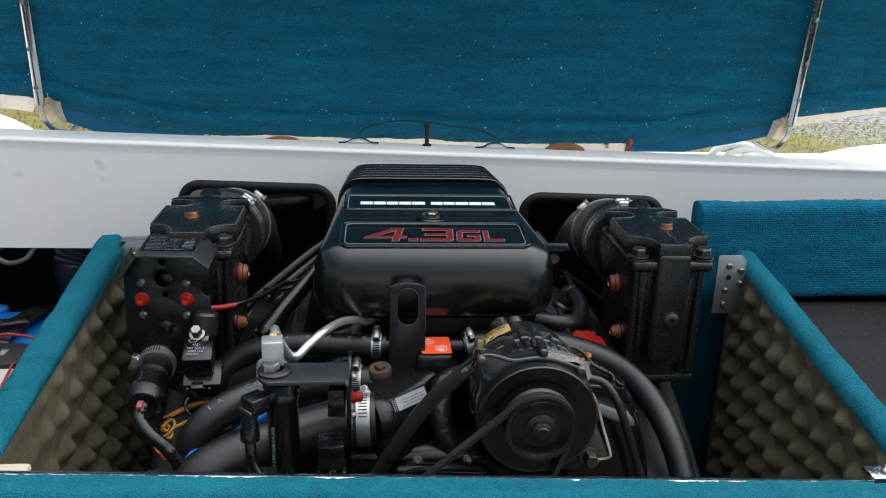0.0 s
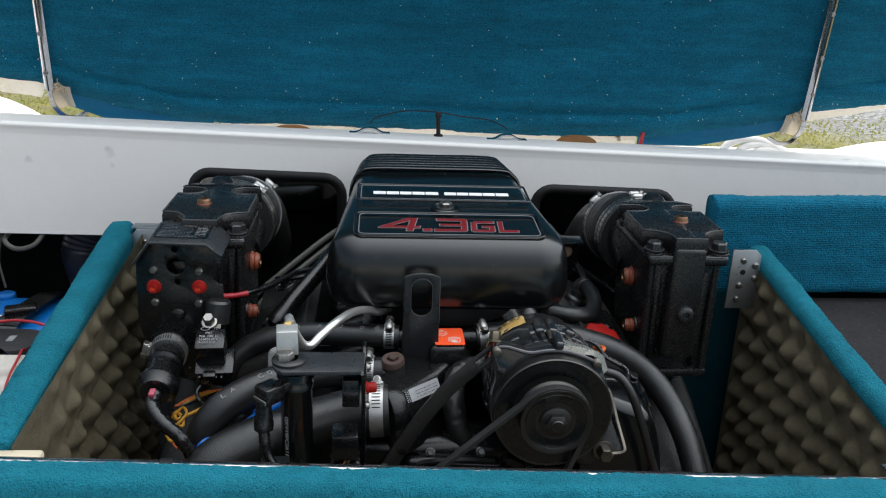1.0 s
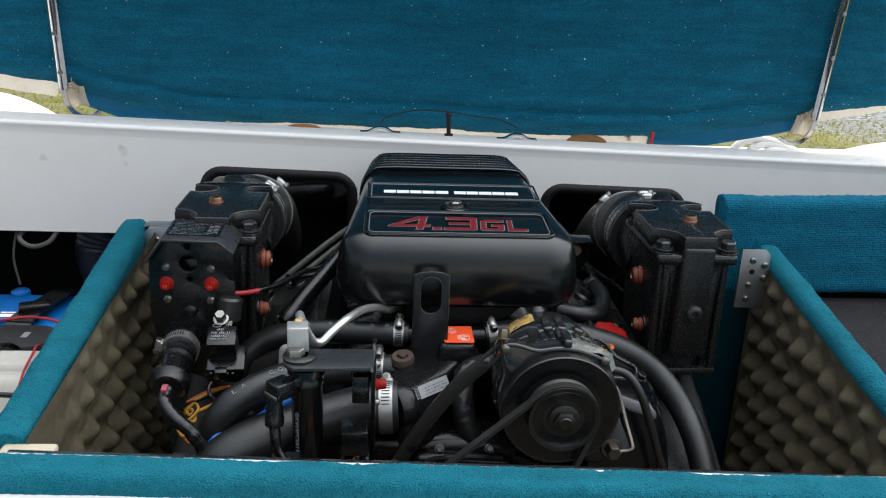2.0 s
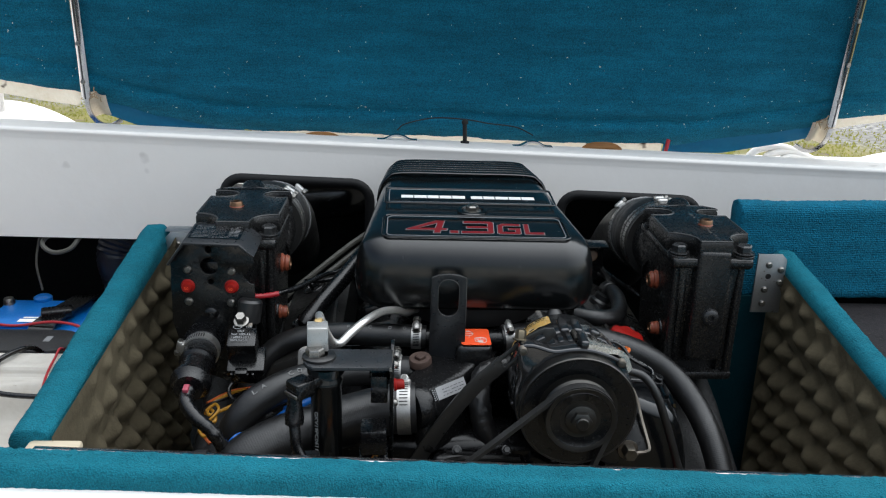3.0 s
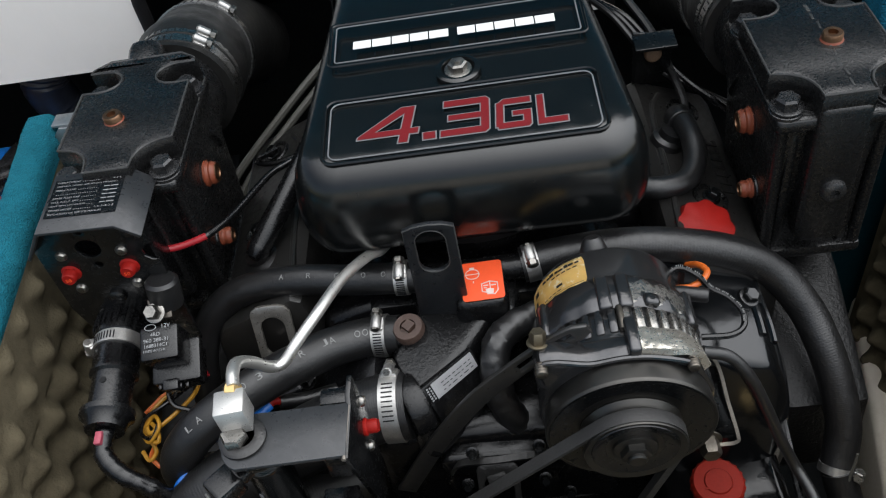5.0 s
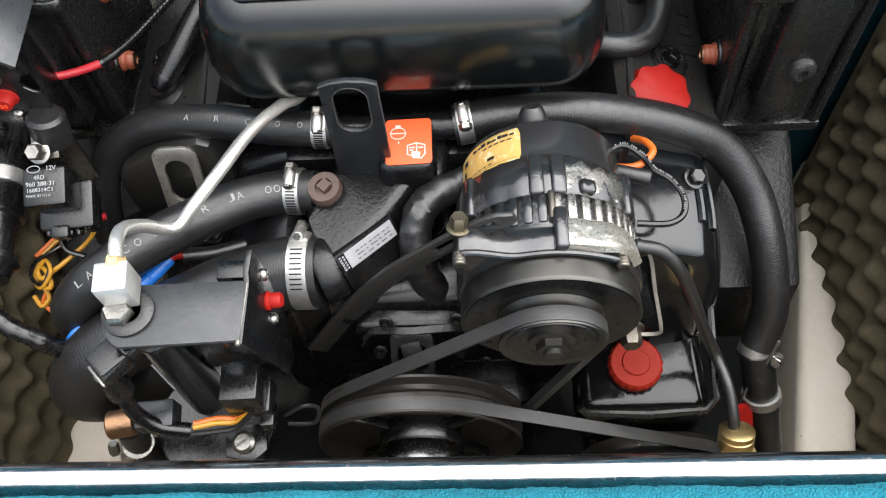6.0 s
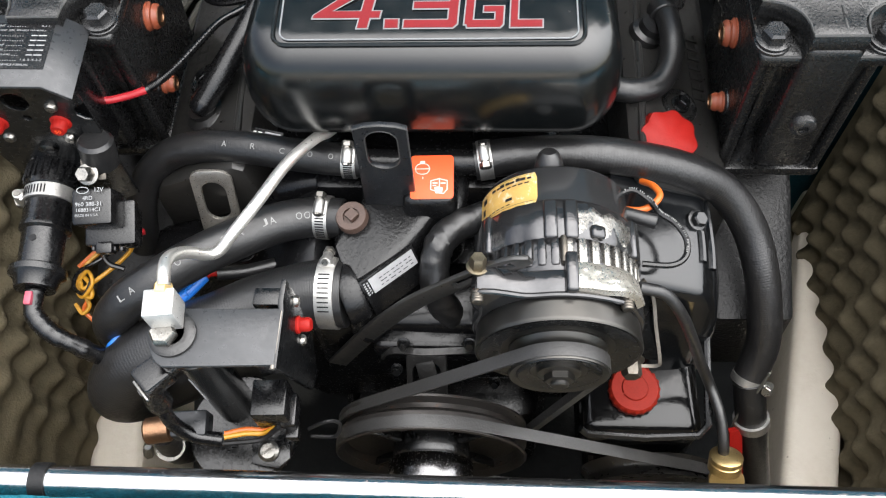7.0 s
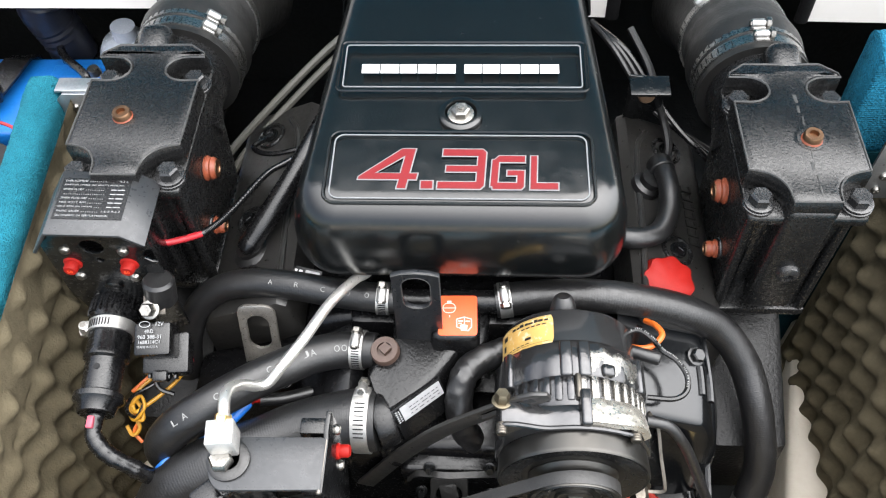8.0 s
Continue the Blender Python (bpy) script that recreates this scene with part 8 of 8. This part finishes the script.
box(b, (-0.674, 1.436, -0.175), (0.278, 0.15, 0.18), bev=0.006)
part("case", b, BLUE, bat, "blue ribbed plastic case")
b = bmesh.new()
box(b, (-0.674, 1.436, -0.075), (0.284, 0.156, 0.030), bev=0.006, seg=3)
box(b, (-0.755, 1.436, -0.056), (0.10, 0.11, 0.010), bev=0.004)
box(b, (-0.575, 1.436, -0.056), (0.08, 0.11, 0.010), bev=0.004)
part("lid", b, BLUE, bat, "bright blue lid")
b = bmesh.new()
sweep(b, spline([(-0.700, 1.352, -0.085), (-0.698, 1.362, -0.052), (-0.69, 1.40, -0.045), (-0.675, 1.45, -0.042), (-0.665, 1.50, -0.046), (-0.662, 1.516, -0.075)], 5), [(0.002, -0.020), (0.002, 0.020), (-0.002, 0.020), (-0.002, -0.020)], up=(1, 0.1, 0), fixed=True)
part("hold_down_strap", b, PLASTIC, bat, "black webbing hold-down strap")
b = bmesh.new()
box(b, (-0.688, 1.41, -0.040), (0.05, 0.03, 0.012), (0, 0, 20), 0.003)
part("buckle", b, PLASTIC, bat)
for x in (-0.796, -0.548):
    b = bmesh.new()
    lathe(b, [(0.011, 0), (0.009, 0.016), (0.008, 0.018), (0, 0.018)], (x, 1.47, -0.058), (0, 0, 1), 18)
    part("terminal", b, ZINC, bat, "lead terminal post")
b = bmesh.new()
lathe(b, [(0.016, 0), (0.016, 0.012), (0.012, 0.015), (0, 0.015)], (-0.745, 1.492, -0.058), (0, 0, 1), 20)
part("vent_cap", b, BLUE, bat)
b = bmesh.new()
tube(b, [(-0.60, 1.50, -0.055), (-0.60, 1.50, -0.03), (-0.58, 1.47, -0.022), (-0.545, 1.44, -0.026), (-0.545, 1.43, -0.055)], 0.006, 8)
part("carry_handle", b, PLASTIC, bat, "black folding handle")
b = bmesh.new()
mm = plane_m((-0.748, 1.388, -0.0502), (1, 0, 0), (0, 1, 0))
bars(b, mm, [(0.0, 0.0, 0.06, 0.012), (0.004, 0.016, 0.045, 0.005)], 0.0004)
part("battery_mark", b, WHITE, bat, "plain white bars")

pack = thing("jump_starter", (-0.715, 1.28, -0.075), "slim black portable jump starter pack", "jump starter")
b = bmesh.new()
prism(b, rrect(0.225, 0.088, 0.040, 8), Matrix.Translation((-0.715, 1.280, -0.075)), 0.020, bev=0.005)
prism(b, rrect(0.222, 0.085, 0.039, 8), Matrix.Translation((-0.715, 1.280, -0.053)), 0.022, bev=0.009)
part("shell", b, material("matte_black_shell", (0.014, 0.014, 0.015), 0.5, scale=40.0, bump=0.1), pack, "matte black shell with a seam")
b = bmesh.new()
box(b, (-0.735, 1.232, -0.048), (0.030, 0.018, 0.026), bev=0.005)
part("carry_loop", b, RUBBER, pack, "rubber tab")
b = bmesh.new()
bars(b, plane_m((-0.79, 1.268, -0.0308), (1, 0, 0), (0, 1, 0)), [(0, 0, 0.018, 0.014)], 0.0008)
part("button_plate", b, GREYPRINT, pack, "small grey button plate")
b = bmesh.new()
bars(b, plane_m((-0.655, 1.268, -0.0308), (1, 0, 0), (0, 1, 0)), [(0, 0, 0.010, 0.020)], 0.0004)
part("maker_mark", b, GREYPRINT, pack)

# jaws take the duller red to carry the shade inside the locker
clampt = thing("jumper_clamp", (-0.815, 1.37, -0.055), "red plastic jumper clamp on the battery", "jumper clamp")
for sy in (-1, 1):
    b = bmesh.new()
    sweep(b, spline([(-0.840, 1.395 + sy * 0.004, 0.006), (-0.831, 1.375 + sy * 0.009, -0.008), (-0.822, 1.355 + sy * 0.008, -0.026), (-0.815, 1.34 + sy * 0.004, -0.046)], 5), [(0.0045, -0.0032), (0.0052, 0.0), (0.0045, 0.0032), (-0.0045, 0.0032), (-0.0052, 0.0), (-0.0045, -0.0032)])
    part("jaw", b, REDCAP, clampt)
b = bmesh.new()
cyl(b, (-0.826, 1.350, -0.018), (-0.826, 1.378, -0.018), 0.004, n=14)
part("spring_pin", b, ZINC, clampt)
b = bmesh.new()
tube(b, [(-0.838, 1.40, 0.005), (-0.865, 1.42, -0.012), (-0.91, 1.44, -0.020), (-0.96, 1.44, -0.008), (-1.00, 1.42, 0.025), (-1.04, 1.40, 0.062), (-1.08, 1.38, 0.10)], 0.0062, 12)
solo("red_cable", b, REDWIRE, "thick red battery cable to the clamp", "cable", group="red cables")
b = bmesh.new()
tube(b, [(-0.80, 1.335, -0.045), (-0.835, 1.30, -0.05), (-0.855, 1.26, -0.055), (-0.86, 1.22, -0.066), (-0.868, 1.17, -0.068)], 0.008, 12)
solo("red_cable", b, REDWIRE, "thick red cable beside the jump starter", "cable", group="red cables")
b = bmesh.new()
tube(b, [(-0.83, 1.385, -0.035), (-0.79, 1.37, -0.043), (-0.74, 1.362, -0.046), (-0.68, 1.366, -0.040), (-0.63, 1.355, -0.043), (-0.60, 1.33, -0.055)], 0.0025, 8)
solo("thin_red_wire", b, REDWIRE, "thin red wire across the blue battery", "wire")
b = bmesh.new()
tube(b, [(-0.60, 1.30, -0.050), (-0.595, 1.24, -0.052), (-0.63, 1.222, -0.064), (-0.72, 1.218, -0.068), (-0.76, 1.222, -0.069)], 0.003, 8)
solo("thin_red_wire", b, REDWIRE, "red wire hugging the jump starter", "wire")
b = bmesh.new()
tube(b, [(-0.60, 1.225, -0.05), (-0.575, 1.165, 0.00), (-0.565, 1.120, 0.028), (-0.560, 1.093, 0.030), (-0.559, 1.055, 0.020), (-0.550, 1.015, 0.012), (-0.53, 0.985, 0.010)], 0.0017, 8)
solo("thin_red_wire", b, REDWIRE, "thin red wire over the white shelf", "wire")
b = bmesh.new()
tube(b, [(-0.600, 1.165, -0.01), (-0.604, 1.125, 0.026), (-0.618, 1.100, 0.032), (-0.634, 1.072, 0.027), (-0.636, 1.040, 0.020), (-0.613, 1.020, 0.014), (-0.582, 1.013, 0.012), (-0.52, 1.010, 0.011)], 0.0036, 10)
solo("black_cable", b, PLASTIC, "looped black cable on the white shelf", "cable", group="black cables")
b = bmesh.new()
tube(b, [(-0.765, 1.018, 0.050), (-0.740, 1.030, 0.052), (-0.716, 1.031, 0.048), (-0.690, 1.021, 0.042), (-0.665, 1.000, 0.034), (-0.645, 0.978, 0.020), (-0.630, 0.957, 0.004), (-0.614, 0.925, -0.012), (-0.60, 0.86, -0.028)], 0.0042, 10)
solo("black_cable", b, PLASTIC, "black cable curving over the shelf from the orange tool", "cable", group="black cables")
tool = thing("orange_tool", (-0.79, 0.99, 0.01), "orange plastic handheld tool lying on the shelf", "tool")
b = bmesh.new()
box(b, (-0.792, 0.992, 0.046), (0.070, 0.090, 0.062), (0, 8, 20), 0.016, 4)
box(b, (-0.786, 0.975, 0.048), (0.076, 0.020, 0.066), (0, 8, 20), 0.007, 3)
box(b, (-0.772, 0.955, 0.034), (0.060, 0.022, 0.040), (0, 8, 20), 0.008, 3)
box(b, (-0.822, 1.018, 0.074), (0.034, 0.044, 0.040), (10, -10, 30), 0.010, 3)
part("body", b, ORANGE, tool, "orange moulded body")
b = bmesh.new()
box(b, (-0.765, 0.962, 0.030), (0.024, 0.03, 0.018), (0, 0, 20), 0.005, 3)
part("grip", b, ORANGE, tool)
b = bmesh.new()
lathe(b, [(0.012, 0), (0.009, 0.02), (0.007, 0.03)], (-0.775, 1.012, 0.050), (1, 0.4, 0), 16)
part("cable_gland", b, PLASTIC, tool)
# dark corrugated duct behind the rim
duct = thing("ventilation_duct", (-0.60, 1.56, -0.26), "blue-black corrugated ventilation duct", "duct")
b = bmesh.new()
sweep(b, spline([(-0.55, 1.66, 0.12), (-0.60, 1.57, 0.075), (-0.625, 1.545, 0.02), (-0.615, 1.55, -0.06), (-0.60, 1.56, -0.26)], 16), lambda u: circle(0.034 + 0.0012 * math.sin(u * 190), 24))
part("duct_hose", b, material("blue_black_duct", (0.012, 0.014, 0.022), 0.4, scale=30.0, bump=0.1), duct)
b = bmesh.new()
lathe(b, [(0.036, -0.006), (0.0375, -0.006), (0.0375, 0.006), (0.036, 0.006)], (-0.61, 1.555, -0.09), (0.05, 0.02, -1), 28)
part("duct_band", b, PLASTIC, duct)
b = bmesh.new()
tube(b, [(-0.70, 1.50, 0.09), (-0.72, 1.46, 0.070), (-0.70, 1.45, 0.055), (-0.67, 1.45, 0.062), (-0.655, 1.46, 0.08)], 0.0042, 8)
tube(b, [(-0.728, 1.47, 0.078), (-0.735, 1.46, 0.03), (-0.73, 1.46, -0.02)], 0.002, 6)
solo("wire_loop", b, GREYWIRE, "grey wires hanging below the deck edge", "wire")
b = bmesh.new()
tube(b, [(-0.95, 1.43, 0.12), (-0.955, 1.42, 0.02), (-0.95, 1.40, -0.06), (-0.97, 1.36, -0.16), (-1.0, 1.33, -0.255)], 0.006, 8)
solo("black_cable", b, PLASTIC, "black cable hanging into the locker", "cable", group="black cables")
b = bmesh.new()
lathe(b, [(0.040, 0), (0.043, 0.004), (0.043, 0.12), (0.036, 0.135), (0.018, 0.145), (0.018, 0.165), (0, 0.165)], (-0.535, 1.545, -0.19), (0.1, 0.0, 1), 26)
solo("bottle", b, CLEAR, "cloudy white plastic bottle behind the battery", "bottle")
# exhaust trunk inside the port notch
b = bmesh.new()
sweep(b, spline([(-0.18, 1.60, 0.14), (-0.19, 1.56, 0.145), (-0.25, 1.55, 0.14), (-0.33, 1.55, 0.12), (-0.35, 1.56, 0.0)], 8), circle(0.045, 22))
solo("exhaust_pipe", b, COVERM, "glossy black exhaust pipe seen through the deck notch", "pipe")

# ---- behind the hatch ----
b = bmesh.new()
for k in range(3):
    tube(b, [(0.60 + 0.03 * k, 1.72, 0.145), (0.63 + 0.03 * k, 1.73, 0.205 - 0.008 * k), (0.70 + 0.02 * k, 1.74, 0.212 - 0.01 * k), (0.77 + 0.01 * k, 1.74, 0.178), (0.80, 1.74, 0.145)], 0.008, 10)
solo("boarding_ladder", b, GEL, "white folded boarding ladder behind the hatch", "ladder")
b = bmesh.new()
tube(b, [(-0.928, 1.78, 0.225), (-0.928, 1.78, 0.288)], 0.005, 10)
tube(b, [(-0.906, 1.78, 0.225), (-0.906, 1.78, 0.284)], 0.005, 10)
tube(b, [(-0.957, 1.78, 0.299), (-0.940, 1.78, 0.295), (-0.900, 1.78, 0.286), (-0.849, 1.78, 0.275)], 0.0058, 10)
solo("deck_cleat", b, GEL, "white deck cleat behind the hatch", "cleat")

# ---- far things on the gravel ----
van = thing("white_trailer", (-14.6, 26.9, GROUND_Z), "white box trailer standing on the gravel", "trailer")
b = bmesh.new()
box(b, (-14.6, 26.9, GROUND_Z + 1.62), (7.0, 2.4, 3.1), (0, 0, 20), 0.08, 3)
part("body", b, GEL, van)
for dx in (-2.5, 2.2):
    b = bmesh.new()
    cyl(b, (-14.6 + dx, 26.0 + dx * 0.36, GROUND_Z + 0.30), (-14.6 + dx + 0.1, 25.7 + dx * 0.36, GROUND_Z + 0.30), 0.30, n=24, bev=0.05)
    part("wheel", b, RUBBER, van)
post = thing("marker_post", (-15.75, 24.6, GROUND_Z), "orange-red marker post in a dark rubber base", "marker post")
b = bmesh.new()
cyl(b, (-15.75, 24.6, GROUND_Z + 0.1), (-15.95, 24.6, GROUND_Z + 2.0), 0.15, 0.11, n=20, bev=0.02)
part("post", b, ORANGE, post)
b = bmesh.new()
box(b, (-15.75, 24.6, GROUND_Z + 0.09), (0.7, 0.6, 0.18), (0, 0, 20), 0.06, 3)
part("base", b, RUBBER, post)
rail2 = thing("boat_trailer", (9.6, 13.0, GROUND_Z), "white boat trailer parked on the gravel", "boat trailer")
b = bmesh.new()
box(b, (9.8, 13.0, GROUND_Z + 0.55), (3.0, 0.12, 0.12), (0, 0, 8), 0.02)
box(b, (9.8, 13.0, GROUND_Z + 0.25), (3.0, 0.10, 0.08), (0, 0, 8), 0.02)
part("frame", b, GEL, rail2)
for x in (8.5, 9.0, 9.5, 10.2, 11.0):
    b = bmesh.new()
    box(b, (x, 12.9 + (x - 9.8) * 0.14, GROUND_Z + 0.3), (0.07, 0.07, 0.6), bev=0.01)
    part("upright", b, GEL, rail2)
# grass tufts and a weed between hull and gravel
GRASS = material("grass_blades", (0.17, 0.175, 0.040), 0.8, scale=3.0, col2=(0.30, 0.25, 0.08), var=0.5)
gn = GRASS.node_tree
leaf = gn.nodes.new("ShaderNodeBsdfTranslucent")
leaf.inputs["Color"].default_value = (0.30, 0.30, 0.07, 1)
half_way = gn.nodes.new("ShaderNodeMixShader")
half_way.inputs[0].default_value = 0.55
gn.links.new(gn.nodes["Principled BSDF"].outputs[0], half_way.inputs[1])
gn.links.new(leaf.outputs[0], half_way.inputs[2])
gn.links.new(half_way.outputs[0], gn.nodes["Material Output"].inputs[0])
rnd = random.Random(8)
vs, fs = [], []
for side in (-1, 1):
    for i in range(9000):
        x = side * rnd.uniform(3.0, 11.5)
        y = rnd.uniform(7.0, 12.6) + (rnd.random() ** 3) * 1.0 - 0.16 * x
        tall = 0.012 + 0.03 * rnd.random() + (0.22 * rnd.random() if (side < 0 and math.hypot(x + 6.1, y - 10.2) < 0.9) else 0.0)
        a = rnd.uniform(0, math.pi)
        w = 0.008 + 0.012 * rnd.random()
        dx, dy = math.cos(a) * w, math.sin(a) * w
        lx, ly = rnd.uniform(-0.5, 0.5) * tall, rnd.uniform(-0.5, 0.5) * tall
        n0 = len(vs)
        vs += [(x - dx, y - dy, GROUND_Z), (x + dx, y + dy, GROUND_Z), (x + lx, y + ly, GROUND_Z + tall)]
        fs.append((n0, n0 + 1, n0 + 2))
me = bpy.data.meshes.new("grass")
me.from_pydata(vs, [], fs)
me.materials.append(GRASS)
grass = new("grass", me)
tagged(grass, "rough dry and green grass tufts", "grass", kind="stuff")
